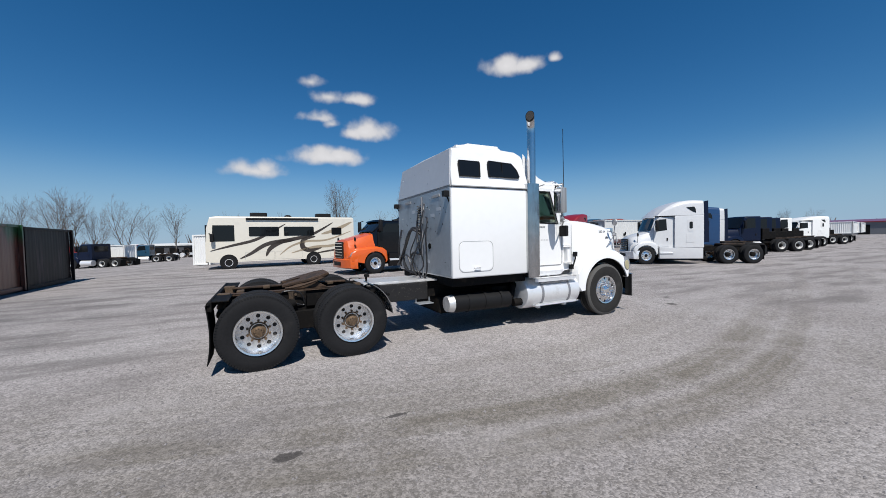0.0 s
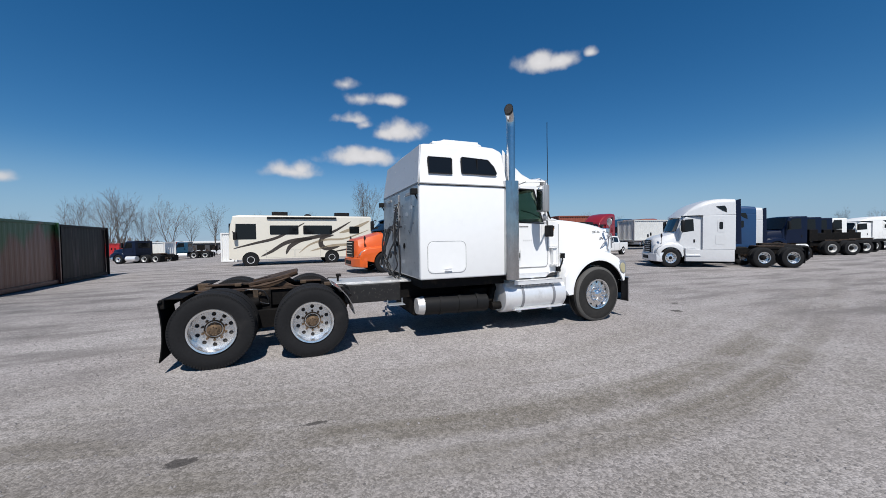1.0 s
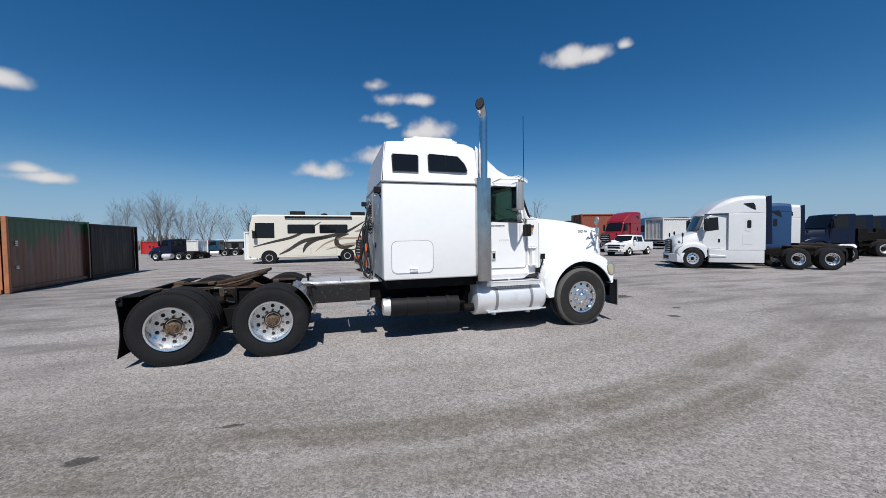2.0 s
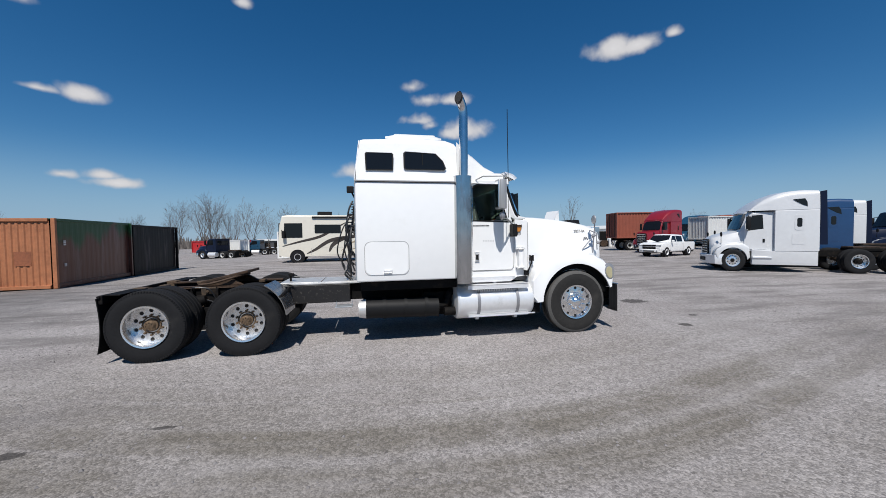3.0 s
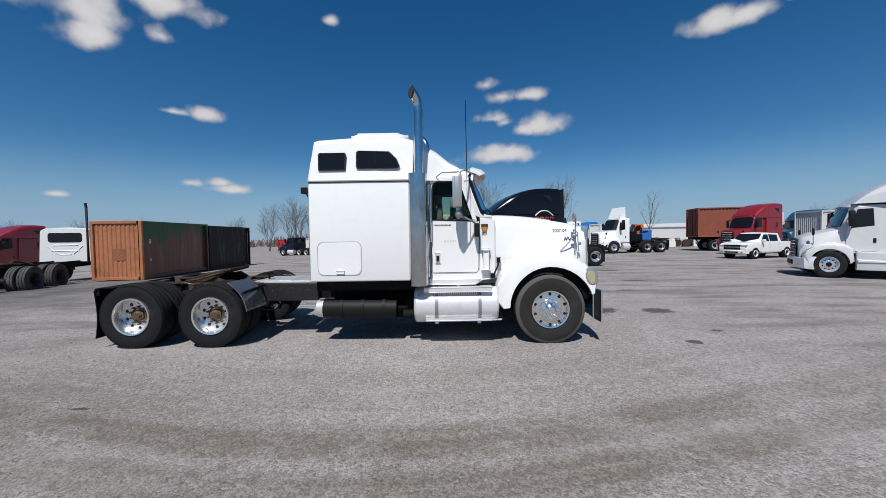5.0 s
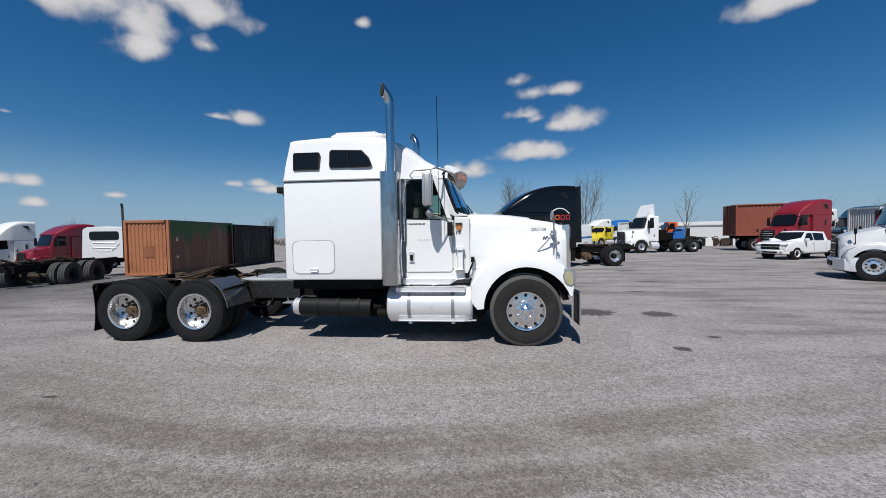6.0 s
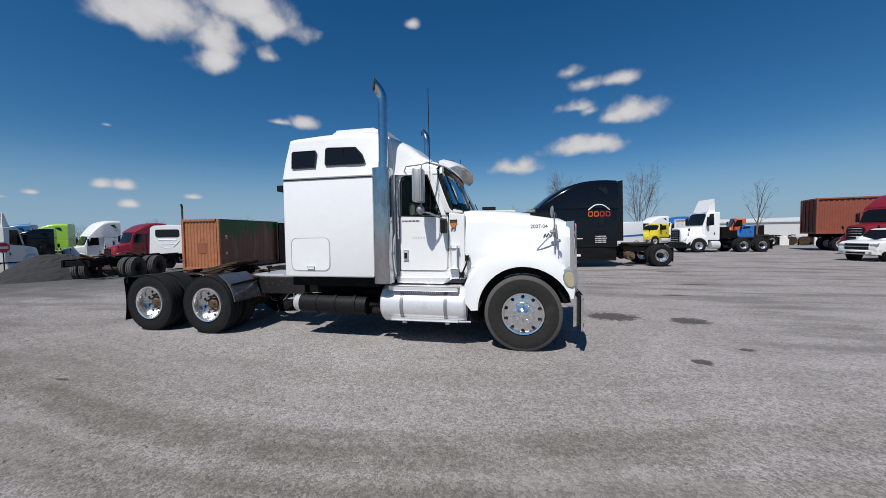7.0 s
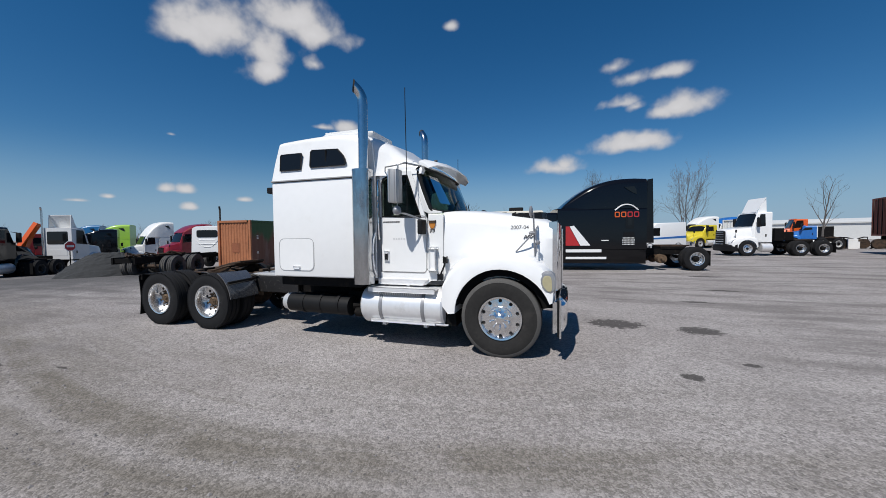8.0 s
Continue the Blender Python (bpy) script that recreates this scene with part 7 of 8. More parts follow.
container(at(42.17, 29.35, 11.4), 12.2, 2.44, 2.6, CONT_ORANGE, CONT_RED, "orange container far behind the tractors", z0=1.1)
container(at(34.95, 23.95, -4.6), 6.0, 2.4, 2.3, BUILDING_W, BUILDING_W, "pale grey box trailer standing behind the red tractor", z0=1.0)
container(at(-4.82, 25.7, 65.3), 2.2, 1.15, 2.28, WHITE_OLD, WHITE_OLD, "white storage box standing beside the motorhome", depth=0.008)


# ---- motorhome ----
def motorhome(m):
    """x ahead, front axle over the origin, driver's side at +y."""
    R = thing("motorhome", m, "cream class A motorhome with brown swoosh stripes", "motorhome")
    bm = bmesh.new()
    def sec(x, z0, zt, w):
        return shell_section(x, z0, zt, w, w, 0.12, 0.03)
    loft(bm, [sec(-7.9, 0.62, 3.22, 1.2), (sec(-7.8, 0.42, 3.28, 1.22)), sec(0.6, 0.42, 3.28, 1.22), sec(0.95, 0.45, 3.22, 1.2), sec(1.12, 0.5, 2.6, 1.17), sec(1.2, 0.55, 1.6, 1.14)])
    part("body", bm, CREAM, R, smooth=True)
    bm = bmesh.new()
    prism(bm, round_rect(-1.02, 1.02, 1.65, 2.75, 0.12), 1.09, 1.20, 0.02, axis="x")
    part("windshield", bm, DARKGLASS, R)
    for s in (-1, 1):
        bm = bmesh.new()
        prism(bm, [(-0.35, 1.72), (0.85, 1.72), (0.80, 2.72), (-0.35, 2.72)], s * 1.205, s * 1.232, 0.01)
        part("cab_window", bm, DARKGLASS, R)
        for x0, x1, z0, z1 in ((-2.9, -1.15, 2.02, 2.62), (-5.1, -3.2, 2.02, 2.62), (-7.0, -6.3, 2.05, 2.55)):
            bm = bmesh.new()
            prism(bm, round_rect(x0, x1, z0, z1, 0.06), s * 1.215, s * 1.24, 0.006)
            part("window", bm, DARKGLASS, R)
        for x0, x1 in ((-2.6, -0.9), (-4.3, -2.65), (-7.6, -6.2)):
            bm = bmesh.new()
            frame_ring(bm, round_rect(x0, x1, 0.5, 1.0, 0.03), 0.012, s * 1.218, s * 1.226)
            part("locker_seam", bm, SEAM, R)
        for pts, w, col in (
            ([(0.95, 1.15), (-0.2, 1.45), (-1.4, 1.75), (-2.3, 2.2), (-3.3, 2.8)], 0.09, BROWN_DECAL),
            ([(-0.6, 0.6), (-1.2, 0.9), (-2.2, 1.5), (-3.6, 1.75), (-5.0, 2.1), (-6.4, 2.9)], 0.13, BROWN_DECAL),
            ([(-2.1, 0.7), (-2.35, 1.2), (-3.0, 1.6), (-3.8, 1.7)], 0.14, BROWN_DECAL),
            ([(-5.6, 1.15), (-4.8, 1.0), (-4.35, 1.25), (-4.45, 1.75), (-5.2, 1.95)], 0.16, BROWN_DECAL),
            ([(-2.9, 0.75), (-3.6, 1.3), (-4.6, 1.62), (-6.0, 1.7), (-7.7, 2.3)], 0.07, TAN_DECAL),
            ([(-3.6, 0.85), (-5.0, 1.2), (-6.4, 1.3), (-7.75, 1.7)], 0.09, TAN_DECAL),
            ([(-5.6, 2.1), (-6.6, 2.4), (-7.75, 2.95)], 0.12, TAN_DECAL),
            ([(-5.0, 0.75), (-6.3, 0.95), (-7.75, 1.1)], 0.06, BROWN_DECAL),
        ):
            c = bend([(x, 0, z) for x, z in pts], 8)
            bm = bmesh.new()
            n = len(c)
            secs = []
            for i, p in enumerate(c):
                d = (c[min(i + 1, n - 1)] - c[max(i - 1, 0)]).normalized()
                up = Vector((-d.z, 0, d.x)) * (w * math.sin(math.pi * (i + 0.4) / (n + 0.2)) ** 0.7)
                secs.append([(p.x + up.x, s * 1.216, p.z + up.z), (p.x - up.x, s * 1.216, p.z - up.z), (p.x - up.x, s * 1.224, p.z - up.z), (p.x + up.x, s * 1.224, p.z + up.z)])
            loft(bm, secs)
            part("swoosh_stripe", bm, col, R)
        for x in (0.0, -5.05):
            bm = bmesh.new()
            cyl(bm, (x, s * 1.1, 0.42), (x, s * 1.226, 0.42), 0.49, n=28)
            part("wheel_arch", bm, BLACK, R)
            wheel(R, x, s * 1.11, s, "tyre_small", "rim_small", "hub_plain", z=0.39)
        bm = bmesh.new()
        box(bm, 0.75, 0.95, s * 1.42 - 0.08, s * 1.42 + 0.08, 1.7, 2.2, 0.04)
        tube(bm, [(0.9, s * 1.4, 2.15), (1.0, s * 1.15, 2.25)], 0.025, 6)
        part("mirror", bm, BLACK, R)
    bm = bmesh.new()
    cyl(bm, (-5.4, 1.26, 3.12), (-1.0, 1.26, 3.12), 0.07, n=12)
    part("awning_roll", bm, BLACK, R)
    for x in (-1.8, -6.0):
        bm = bmesh.new()
        prism(bm, round_rect(x - 0.5, x + 0.5, -0.4, 0.4, 0.12), 3.26, 3.58, 0.06, axis="z")
        part("roof_air_conditioner", bm, BLACK, R)
    bm = bmesh.new()
    ball(bm, (-3.6, 0.2, 3.32), 0.25, 1, 1, 0.6, 14)
    part("satellite_dome", bm, BLACK, R)
    bm = bmesh.new()
    box(bm, 1.12, 1.22, -1.0, 1.0, 0.42, 0.72, 0.03)
    part("bumper", bm, CREAM, R)
    for s in (-1, 1):
        bm = bmesh.new()
        box(bm, 1.05, 1.21, s * 0.85 - 0.2, s * 0.85 + 0.2, 0.9, 1.12, 0.04)
        part("headlight", bm, LAMP_CLEAR, R)
    # wheels of the near side stand slightly inside the arches
    return R


motorhome(at(-2.62, 20.7, 184.3))


# ---- white crew cab pickup ----
def pickup(m):
    P = thing("pickup_truck", m, "white crew cab pickup with dark windows parked on gravel", "pickup")
    wb = 3.3
    arc = lambda cx: [(cx + 0.47 * math.cos(radians(a)), 0.40 + 0.47 * math.sin(radians(a))) for a in range(170, 9, -16)]
    bm = bmesh.new()
    low = [(-wb - 1.05, 0.45), (-wb - 0.5, 0.42)] + arc(-wb) + [(-wb + 0.6, 0.38), (-0.6, 0.38)] + arc(0) + [(0.6, 0.40), (0.82, 0.42), (0.93, 0.55), (0.95, 0.80), (0.88, 1.0), (0.72, 1.08), (0.2, 1.14), (-0.55, 1.17), (-2.9, 1.16), (-wb - 1.05, 1.14)]
    prism(bm, low, -0.88, 0.88, 0.11, 4)
    part("body", bm, WHITE, P, smooth=True)
    bm = bmesh.new()
    loft(bm, [[(x, -w0, z0), (x, -w1, z1), (x, 0, z1 + 0.03), (x, w1, z1), (x, w0, z0)] for x, w0, w1, z0, z1 in ((-2.75, 0.85, 0.80, 1.14, 1.2), (-2.6, 0.85, 0.68, 1.14, 1.72), (-1.2, 0.85, 0.68, 1.14, 1.78), (-0.95, 0.85, 0.68, 1.14, 1.72), (-0.25, 0.85, 0.82, 1.12, 1.16))])
    part("cab", bm, WHITE, P, smooth=True)
    for s in (-1, 1):
        for o in ([(-0.62, 1.2), (-1.42, 1.2), (-1.42, 1.66), (-1.02, 1.64)], [(-1.52, 1.2), (-2.35, 1.2), (-2.4, 1.62), (-1.52, 1.66)]):
            bm = bmesh.new()
            prism(bm, o, 0.0, 0.012)
            for v in bm.verts:
                v.co.y = s * (0.862 - (v.co.z - 1.14) * 0.285 + v.co.y)
            part("side_window", bm, DARKGLASS, P)
        for x in (-1.47, -0.55, -2.5):
            bm = bmesh.new()
            box(bm, x - 0.006, x + 0.006, s * 0.878, s * 0.886, 0.5, 1.14)
            part("door_seam", bm, SEAM, P)
        for x in (-1.36, -2.3):
            bm = bmesh.new()
            box(bm, x - 0.08, x + 0.08, s * 0.88, s * 0.90, 1.0, 1.04, 0.008)
            part("door_handle", bm, WHITE, P)
        bm = bmesh.new()
        box(bm, -0.72, -0.58, s * 1.0 - 0.1, s * 1.0 + 0.1, 1.15, 1.32, 0.04)
        part("mirror", bm, WHITE, P)
        for x in (0, -wb):
            bm = bmesh.new()
            cyl(bm, (x, s * 0.6, 0.42), (x, s * 0.84, 0.42), 0.46, n=24)
            part("wheel_well", bm, BLACK, P)
            wheel(P, x, s * 0.78, s, "tyre_small", "rim_small", "hub_plain", z=0.386)
        bm = bmesh.new()
        prism(bm, [(0.60, 0.86), (0.94, 0.80), (0.935, 0.92), (0.84, 1.0), (0.62, 1.0)], s * 0.55, s * 0.875, 0.02)
        part("headlight", bm, LAMP_CLEAR, P)
    bm = bmesh.new()
    loft(bm, [[(-0.29 + dx, y, 1.16), (-0.88 + dx, y * 0.84, 1.70), (-0.86 + dx, y * 0.84, 1.715), (-0.25 + dx, y, 1.175)] for y, dx in ((-0.8, -0.04), (0, 0.02), (0.8, -0.04))])
    part("windshield", bm, DARKGLASS, P)
    bm = bmesh.new()
    box(bm, 0.88, 0.957, -0.53, 0.53, 0.64, 0.98, 0.02)
    g = part("grille", bm, BLACK, P)
    bm = bmesh.new()
    box(bm, 0.93, 0.972, -0.54, 0.54, 0.79, 0.85, 0.01)
    part("grille_bar", bm, CHROME, g)
    bm = bmesh.new()
    loft(bm, [[(0.80 + dx, y, 0.36), (0.99 + dx, y, 0.40), (1.01 + dx, y, 0.58), (0.9 + dx, y, 0.64)] for y, dx in ((-0.88, -0.16), (-0.75, -0.05), (0, 0.02), (0.75, -0.05), (0.88, -0.16))])
    bp = part("bumper", bm, WHITE, P, smooth=True)
    bm = bmesh.new()
    box(bm, 0.98, 1.025, -0.42, 0.42, 0.43, 0.52, 0.01)
    part("air_intake", bm, BLACK, bp)
    for s in (-1, 1):
        bm = bmesh.new()
        cyl(bm, (0.93, s * 0.62, 0.48), (1.0, s * 0.62, 0.48), 0.055, n=12)
        part("fog_lamp", bm, LAMP_CLEAR, bp)
    bm = bmesh.new()
    box(bm, -wb - 0.98, -2.85, -0.74, 0.74, 1.10, 1.166)
    part("bed_cover", bm, BLACK, P)


pickup(at(22.8, 15.9, 199) @ Matrix.Diagonal((0.9, 0.9, 0.9, 1)))


# ---- van, gravel heap, boom, scrap and low buildings ----
def van(m):
    V = thing("delivery_van", m, "white van with a blue stripe at the back of the yard", "van")
    bm = bmesh.new()
    prism(bm, [(1.0, 0.4), (1.05, 0.95), (0.55, 1.25), (-0.1, 2.1), (-0.6, 2.5), (-3.6, 2.55), (-3.7, 0.4)], -0.98, 0.98, 0.08, 3)
    part("body", bm, WHITE, V, smooth=True)
    for s in (-1, 1):
        bm = bmesh.new()
        prism(bm, [(0.3, 1.35), (-0.9, 1.35), (-0.9, 2.05), (-0.2, 2.05)], s * 0.975, s * 0.992)
        part("side_window", bm, DARKGLASS, V)
        bm = bmesh.new()
        prism(bm, [(0.9, 1.0), (-3.6, 1.15), (-3.6, 1.35), (0.6, 1.12)], s * 0.975, s * 0.99)
        part("blue_stripe", bm, BLUE, V)
        for x in (0.1, -2.8):
            wheel(V, x, s * 0.86, s, "tyre_small", "rim_small", "hub_plain")
    bm = bmesh.new()
    loft(bm, [[(0.52, y, 1.33), (-0.06, y, 2.1), (-0.03, y, 2.12), (0.56, y, 1.34)] for y in (-0.8, 0, 0.8)])
    part("windshield", bm, DARKGLASS, V)


van(at(13.62, 31.18, 208.4))

bm = bmesh.new()
n1, n2 = 40, 16
rng = random.Random(3)
rows = []
for j in range(n2 + 1):
    f = j / n2
    r = 2.0 * (1 - 0.78 * f) if j < n2 else 0.25
    rows.append([bm.verts.new((r * math.cos(2 * math.pi * k / n1) * 1.15 + rng.uniform(-0.03, 0.03), r * math.sin(2 * math.pi * k / n1) + rng.uniform(-0.03, 0.03), 1.30 * f * (1.5 - 0.5 * f) + rng.uniform(-0.025, 0.025) * (f > 0) - 0.02 * (j == 0))) for k in range(n1)])
for a, b in zip(rows, rows[1:]):
    for k in range(n1):
        bm.faces.new((a[k], a[(k + 1) % n1], b[(k + 1) % n1], b[k]))
bm.faces.new(rows[-1])
heap = part("gravel_mound", bm, SLATE)
heap.matrix_world = at(-14.36, 5.53, 24.1) @ Matrix.Diagonal((0.88, 0.9, 0.85, 1))
tagged(heap, "low heap of dark slate gravel on the yard", "gravel heap")

B = thing("boom_truck", at(-25.38, 6.99, 64.1), "orange folding boom crane body standing behind a white tractor", "crane")
for nm, p, q, w in (("boom", (-0.3, 0, 1.2), (0.75, 0, 3.25), 0.20), ("boom_arm", (0.55, 0, 2.9), (0.1, 0, 1.5), 0.17), ("boom_foot", (-1.7, 0, 1.0), (-1.0, 0, 1.5), 0.5)):
    bm = bmesh.new()
    tube(bm, [p, q], w, 4)
    part(nm, bm, ORANGE, B)
bm = bmesh.new()
box(bm, -3.0, 2.0, -1.1, 1.1, 0.9, 1.2, 0.03)
part("truck_bed", bm, FRAME, B)
for x in (-2.2, 1.2):
    for s in (-1, 1):
        wheel(B, x, s * 1.0, s, "tyre_grey", "rim_dark", "hub_plain")
# round sign on the white day cab
sg = thing("stop_sign", at(-20.00, 6.78, 100), "red round warning sign with white rim hung on a tractor", "sign")
bm = bmesh.new()
prism(bm, [(0.30 * math.cos(radians(22.5 + 45 * k)), 1.62 + 0.30 * math.sin(radians(22.5 + 45 * k))) for k in range(8)], -0.02, 0.0)
part("sign_rim", bm, WHITE, sg)
bm = bmesh.new()
prism(bm, [(0.27 * math.cos(radians(22.5 + 45 * k)), 1.62 + 0.27 * math.sin(radians(22.5 + 45 * k))) for k in range(8)], -0.026, -0.021)
part("sign_face", bm, STOP_RED, sg)
bm = bmesh.new()
box(bm, -0.18, 0.18, -0.031, -0.027, 1.56, 1.68)
part("sign_bar", bm, WHITE, sg)
bm = bmesh.new()
tube(bm, [(0, 0.02, 0.0), (0, 0.02, 1.9)], 0.025, 8)
part("sign_post", bm, FRAME, sg)


def long_building(name, m, L, W, H, wall, roof, label, doors=0):
    Bd = thing(name, m, label, "building")
    bm = bmesh.new()
    box(bm, 0, L, 0, W, 0, H)
    part("wall", bm, wall, Bd)
    bm = bmesh.new()
    prism(bm, [(-0.3, H), (W / 2, H + W * 0.06), (W + 0.3, H), (W + 0.3, H - 0.25), (-0.3, H - 0.25)], -0.3, L + 0.3, axis="x")
    part("roof", bm, roof, Bd)
    for k in range(doors):
        x = L * (k + 0.5) / doors
        bm = bmesh.new()
        box(bm, x - 1.1, x + 1.1, -0.06, 0.0, 0, H * 0.75, 0.01)
        part("door", bm, FRAME, Bd)
    return Bd


long_building("shed", at(-32.19, 108.62, -26.6), 18, 6, 2.9, BUILDING_D, BUILDING_W, "long low dark shed with a white roof edge", 5)
long_building("warehouse", at(44.16, 95.16, -31.6), 60, 14, 3.4, BUILDING_W, BUILDING_W, "long white warehouse at the far edge of the yard", 6)
long_building("workshop", at(147.79, 44.89, -89.1), 22, 12, 3.6, BUILDING_G, RED, "grey workshop with a red roof edge far away", 4)
for x, y, h in ((73.24, 14.62, 12), (86.13, 17.16, 12)):
    container(at(x, y, h), 10.5, 2.5, 1.7, WHITE_OLD, WHITE_OLD, "white box trailer far down the drive", z0=1.0, depth=0.006)
for x, y, h, col, lab in ((-20.7, 65.22, -30, RED2, "bright red box trailer at the back of the yard"), (-26.05, 60.9, -30, RED2, "bright red box trailer at the back of the yard")):
    container(at(x, y, h), 3.4, 2.4, 1.9, col, col, lab, z0=0.7)
container(at(-15.79, 45.89, 64.4), 1.6, 2.4, 2.2, WHITE_OLD, WHITE_OLD, "white truck box body standing on the gravel", z0=0.1)


container(at(21.80, 35.44, 20), 1.7, 1.7, 2.5, WHITE_OLD, WHITE_OLD, "white box body standing behind a white day cab", z0=0.3, depth=0.006)


def scrap(m, seed, label, n=26, size=(3.0, 1.2, 1.1), mats=(FRAME, RUST, ALU)):
    S = thing("scrap_pile", m, label, "scrap")
    rng = random.Random(seed)
    for k in range(n):
        bm = bmesh.new()
        x, y = rng.uniform(-size[0], size[0]), rng.uniform(-size[1], size[1])
        h = rng.uniform(0.3, size[2])
        if k % 3 == 0:
            w = rng.uniform(0.2, 0.5)
            box(bm, x - w, x + w, y - 0.2, y + 0.2, 0, h, 0.03)
        elif k % 3 == 1:
            tube(bm, bend([(x, y, 0.0), (x + rng.uniform(-0.6, 0.6), y, h), (x + rng.uniform(-1, 1), y, h * 0.7), (x + rng.uniform(-1, 1), y, 0.02)], 3), 0.06, 6)
        else:
            cyl(bm, (x, y - 0.15, 0.45), (x, y + 0.15, 0.45), 0.44, n=16)
        part("scrap_piece", bm, mats[k % len(mats)], S)


scrap(at(-13.96, 71.63, -24.6), 4, "heap of dark scrapped truck parts", n=60, size=(8.0, 1.5, 1.6))
scrap(at(32.64, 36.86, -16.5), 8, "stripped white and black truck parts beside a container", mats=(WHITE_OLD, FRAME, RUST))
scrap(at(5.8, 34.73, 3.3), 11, "pale and dark truck parts behind the black tractor", mats=(ALU, FRAME, WHITE_OLD))


# ---- bare trees ----
def tree_meshes(seed, height, spread, stems, shoots=3):
    """Trunk with limbs, and a crown of fine bare twigs, each one mesh."""
    rng = random.Random(seed)
    tv, tf, cv, cf = [], [], [], []

    def stick(fine, p, q, r0, r1):
        verts, faces, n = (cv, cf, 3) if fine else (tv, tf, 6)
        d = (q - p).normalized()
        u = d.orthogonal().normalized()
        w = d.cross(u)
        b = len(verts)
        for c, r in ((p, r0), (q, r1)):
            for k in range(n):
                a = 2 * math.pi * k / n
                verts.append(c + (u * math.cos(a) + w * math.sin(a)) * r)
        for k in range(n):
            faces.append((b + k, b + (k + 1) % n, b + n + (k + 1) % n, b + n + k))

    def limb(p, d, length, r, level):
        """A limb that bends up as it goes, with side shoots along its outer part."""
        steps = (6, 5, 4)[level]
        turn = rng.uniform(0, 6.28)
        for i in range(steps):
            d = (d + Vector((rng.uniform(-1, 1), rng.uniform(-1, 1), rng.uniform(-0.25, 0.75))) * 0.16).normalized()
            q = p + d * length / steps
            r0, r1 = r * (1 - 0.8 * i / steps), r * (1 - 0.8 * (i + 1) / steps)
            stick(level > 0, p, q, max(r0, 0.014), max(r1, 0.012))
            p = q
            f = (i + 1) / steps
            if level < 2 and f > 0.25:
                for _ in range(shoots if level == 0 else max(1, shoots - 1)):
                    turn += 2.4 + rng.uniform(-0.6, 0.6)
                    side = Matrix.Rotation(turn, 3, d) @ d.orthogonal().normalized()
                    nd = (d + side * rng.uniform(0.5, 1.0)).normalized()
                    limb(p, nd, length * (0.62 - 0.3 * f) * rng.uniform(0.6, 1.2), max(0.013, r1 * 0.6), level + 1)

    for k in range(stems):
        a = 6.28 * k / stems + rng.uniform(-0.5, 0.5)
        lean = Vector((math.cos(a), math.sin(a), 0)) * (0.22 if stems > 1 else 0.02)
        p, d, r = Vector((0, 0, -0.1)) + lean * 0.5, (Vector((0, 0, 1)) + lean).normalized(), height * 0.017 / stems ** 0.4
        forks = (9 if stems == 1 else 6) if shoots > 1 else 5
        trunk = height * rng.uniform(0.5, 0.6)
        for i in range(forks):
            start = 0.36 if i == 0 else 0.64 / (forks - 1)
            q = p + d * trunk * start
            stick(False, p, q, r, r * 0.88)
            p, r = q, r * 0.88
            d = (d + Vector((rng.uniform(-1, 1), rng.uniform(-1, 1), 0.4)) * 0.08).normalized()
            turn = 2.4 * i + rng.uniform(-0.4, 0.4) + k
            nd = (Vector((math.cos(turn), math.sin(turn), 0)) * spread * rng.uniform(1.1, 1.7) + Vector((0, 0, 1))).normalized()
            limb(p, nd, height * rng.uniform(0.38, 0.5), r * 0.62, 0)
        limb(p, d, height * 0.45, r, 0)
    out = []
    for nm, vs, fs, mt in (("trunk", tv, tf, BARK), ("crown", cv, cf, TWIG)):
        me = bpy.data.meshes.new(nm)
        me.from_pydata([tuple(v) for v in vs], [], fs)
        me.materials.append(mt)
        out.append(me)
    return out


SPARSE = tree_meshes(33, 12.0, 0.42, 1, 1)
KINDS = [tree_meshes(s, 12.0, sp, st, 2) for s, sp, st in ((1, 0.55, 1), (2, 0.40, 3), (7, 0.58, 2), (12, 0.45, 1), (21, 0.48, 3))]


def tree(x, y, h, k, turn, slim=1.0):
    T = thing("bare_tree", pose(x, y, dip(x, y), 0, 0, turn) @ Matrix.Diagonal(((slim if slim > 0.6 else 0.9) * h / 12, (slim if slim > 0.6 else 0.9) * h / 12, h / 12, 1)), "leafless grey-brown tree at the edge of the yard", "tree", "bare trees")
    for me in (SPARSE if slim < 0.6 else KINDS[k % len(KINDS)]):
        o = new(me.name, me)
        o.parent = T


rng = random.Random(17)
for i, (az, dist, h) in enumerate(((130, 112, 10), (125.3, 112, 9), (119.6, 112, 10), (115.5, 106, 13), (112.7, 104, 14.5), (111.7, 105, 15), (109.4, 106, 11.5), (107.1, 104, 14), (104.9, 106, 11), (102.2, 104, 13), (96.7, 108, 11), (92.4, 110, 11),
                                   (89.9, 110, 11), (82.2, 75, 14), (94.9, 110, 10), (87.9, 112, 10), (76, 80, 9), (71.6, 70, 13), (59.5, 70, 9.8), (43.6, 124, 9), (47.8, 119, 9), (21, 109, 7), (18.5, 114, 7), (154.1, 121, 8), (151, 131, 8), (147.1, 126, 8), (158.8, 119, 8), (140.2, 121, 9), (135, 116, 9))):
    tree(3 + dist * math.cos(radians(az)), -6.5 + dist * math.sin(radians(az)), h * 0.86, i * 3 + (i // 5), rng.uniform(0, 360), 0.5 if az in (59.5, 76) else 0.72 if az == 71.6 else 0.78)

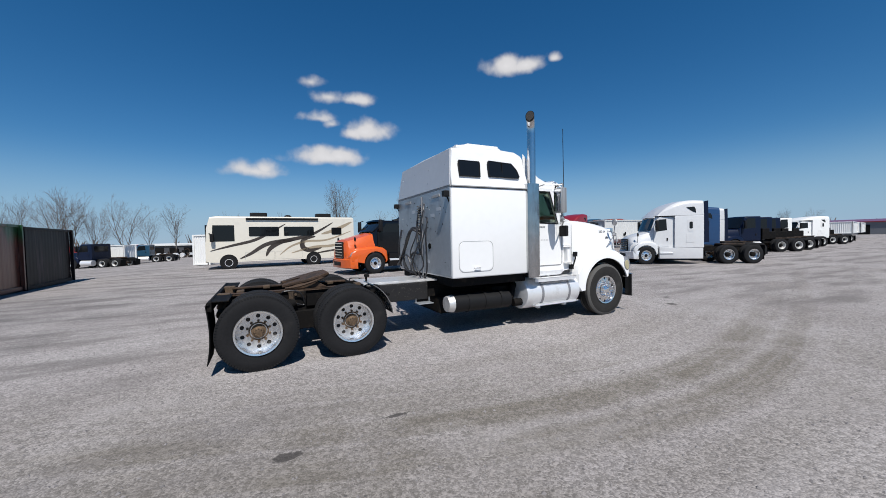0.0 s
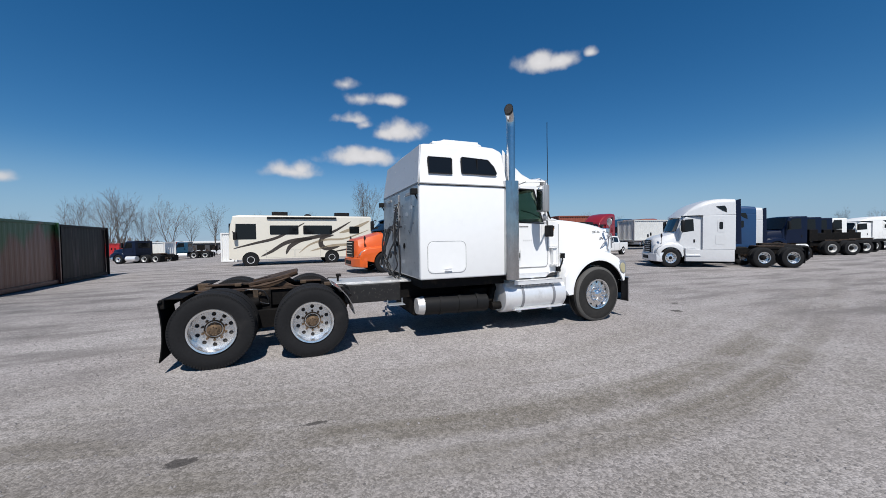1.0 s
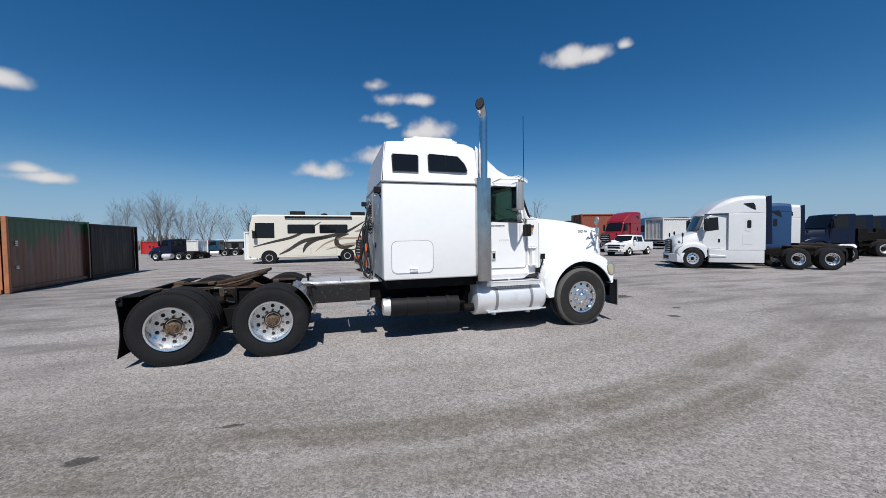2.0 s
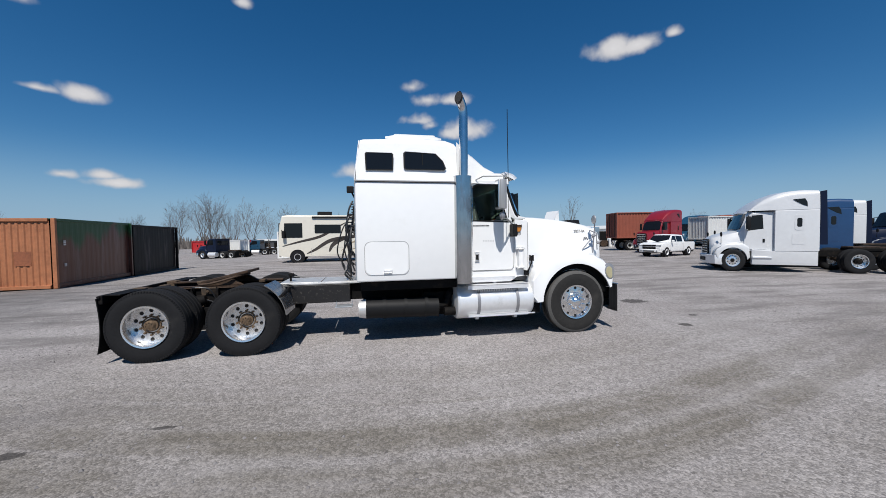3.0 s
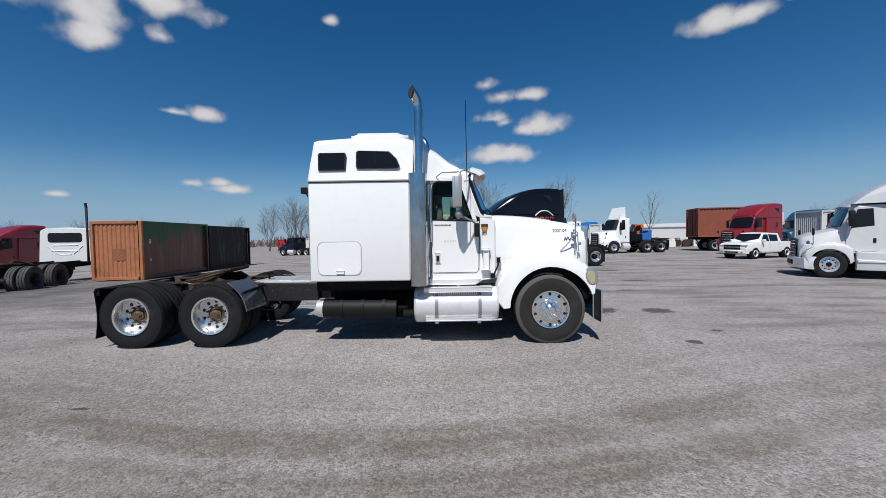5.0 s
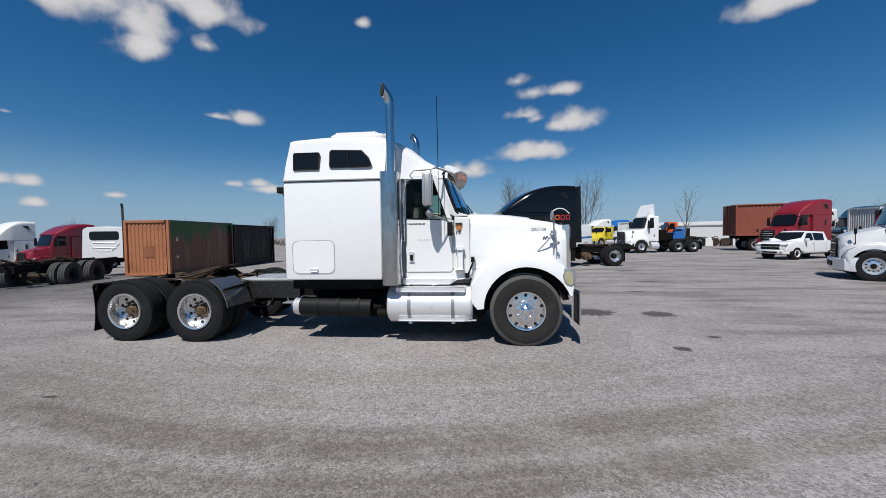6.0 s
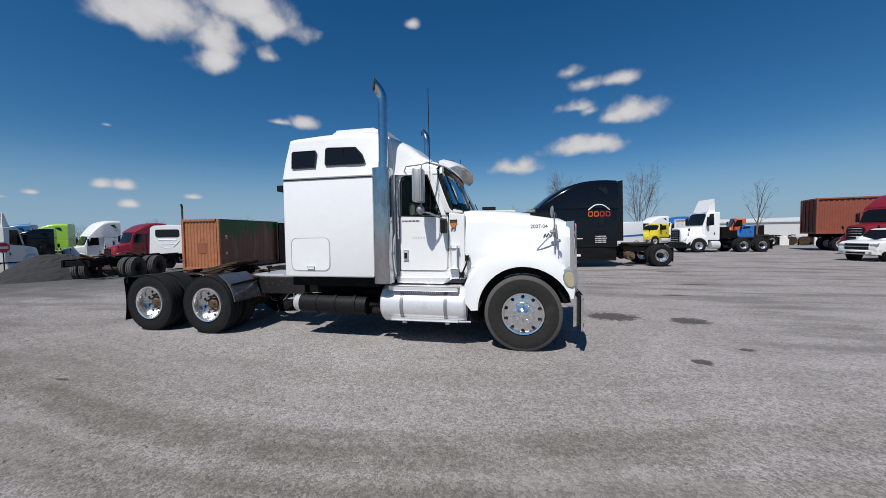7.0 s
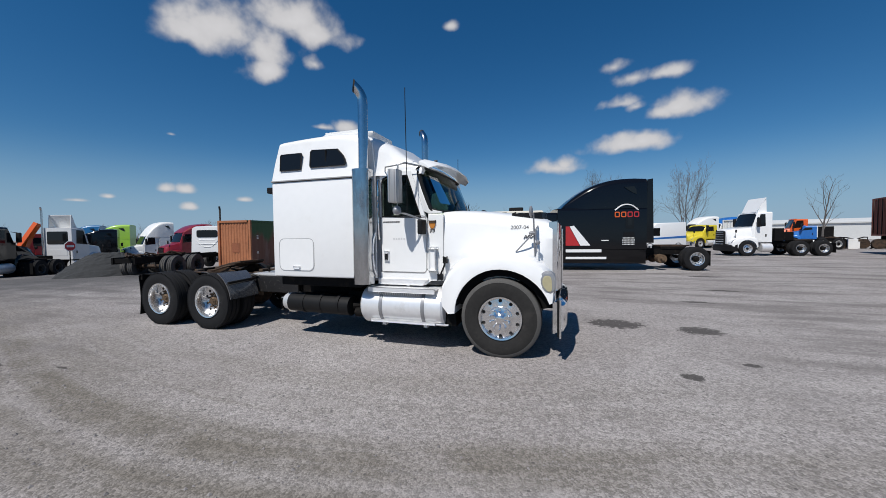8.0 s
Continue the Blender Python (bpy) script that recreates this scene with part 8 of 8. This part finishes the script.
# far woods round the horizon
cv, cf = [], []
for k in range(900):
    az = radians(-60 + 260 * k / 900 + rng.uniform(-0.3, 0.3))
    d = rng.uniform(170, 260)
    c = Vector((d * math.cos(az), d * math.sin(az), -2.2))
    h = rng.uniform(2.5, 6.5) * (1.0 + 0.4 * math.sin(k * 0.13))
    for j in range(7):
        lean = Vector((rng.uniform(-0.4, 0.4), rng.uniform(-0.4, 0.4), 0))
        side = Vector((-math.sin(az), math.cos(az), 0)) * rng.uniform(0.05, 0.16)
        b = len(cv)
        o = c + Vector((rng.uniform(-1.5, 1.5), rng.uniform(-1.5, 1.5), 0))
        t = o + (lean + Vector((0, 0, 1))) * h * rng.uniform(0.5, 1)
        cv += [o - side * 3, o + side * 3, t + side, t - side]
        cf.append((b, b + 1, b + 2, b + 3))
me = bpy.data.meshes.new("far_woods")
me.from_pydata([tuple(v) for v in cv], [], cf)
me.materials.append(TWIG)
tagged(new("far_woods", me), "low leafless woods along the far horizon", "woods", kind="stuff")

# loose stones on the yard near the camera's way
sv, sf = [], []
for k in range(9000):
    x, y = rng.uniform(-6, 14), rng.uniform(-6.8, 3.0)
    if -1.3 < y < 1.3 and -1.4 < x < 7.1:
        continue
    s = rng.choice((0.006, 0.008, 0.009, 0.012, 0.016)) * rng.uniform(0.8, 1.3)
    b = len(sv)
    ang = rng.uniform(0, 6.28)
    for dx, dy, dz in ((1, 0, 0.1), (0, 1, 0.15), (-1.1, 0.1, 0.05), (0.1, -0.9, 0.1), (0.1, 0.1, 0.9)):
        sv.append((x + s * (dx * math.cos(ang) - dy * math.sin(ang)), y + s * (dx * math.sin(ang) + dy * math.cos(ang)), s * dz))
    sf += [(b, b + 1, b + 4), (b + 1, b + 2, b + 4), (b + 2, b + 3, b + 4), (b + 3, b, b + 4)]
me = bpy.data.meshes.new("loose_stones")
me.from_pydata(sv, [], sf)
me.materials.append(mat("loose_stone", (0.20, 0.185, 0.18), 0.9, 0, 0.45, 3))
tagged(new("loose_stones", me), "scattered small grey stones on the gravel", "stones", kind="stuff")
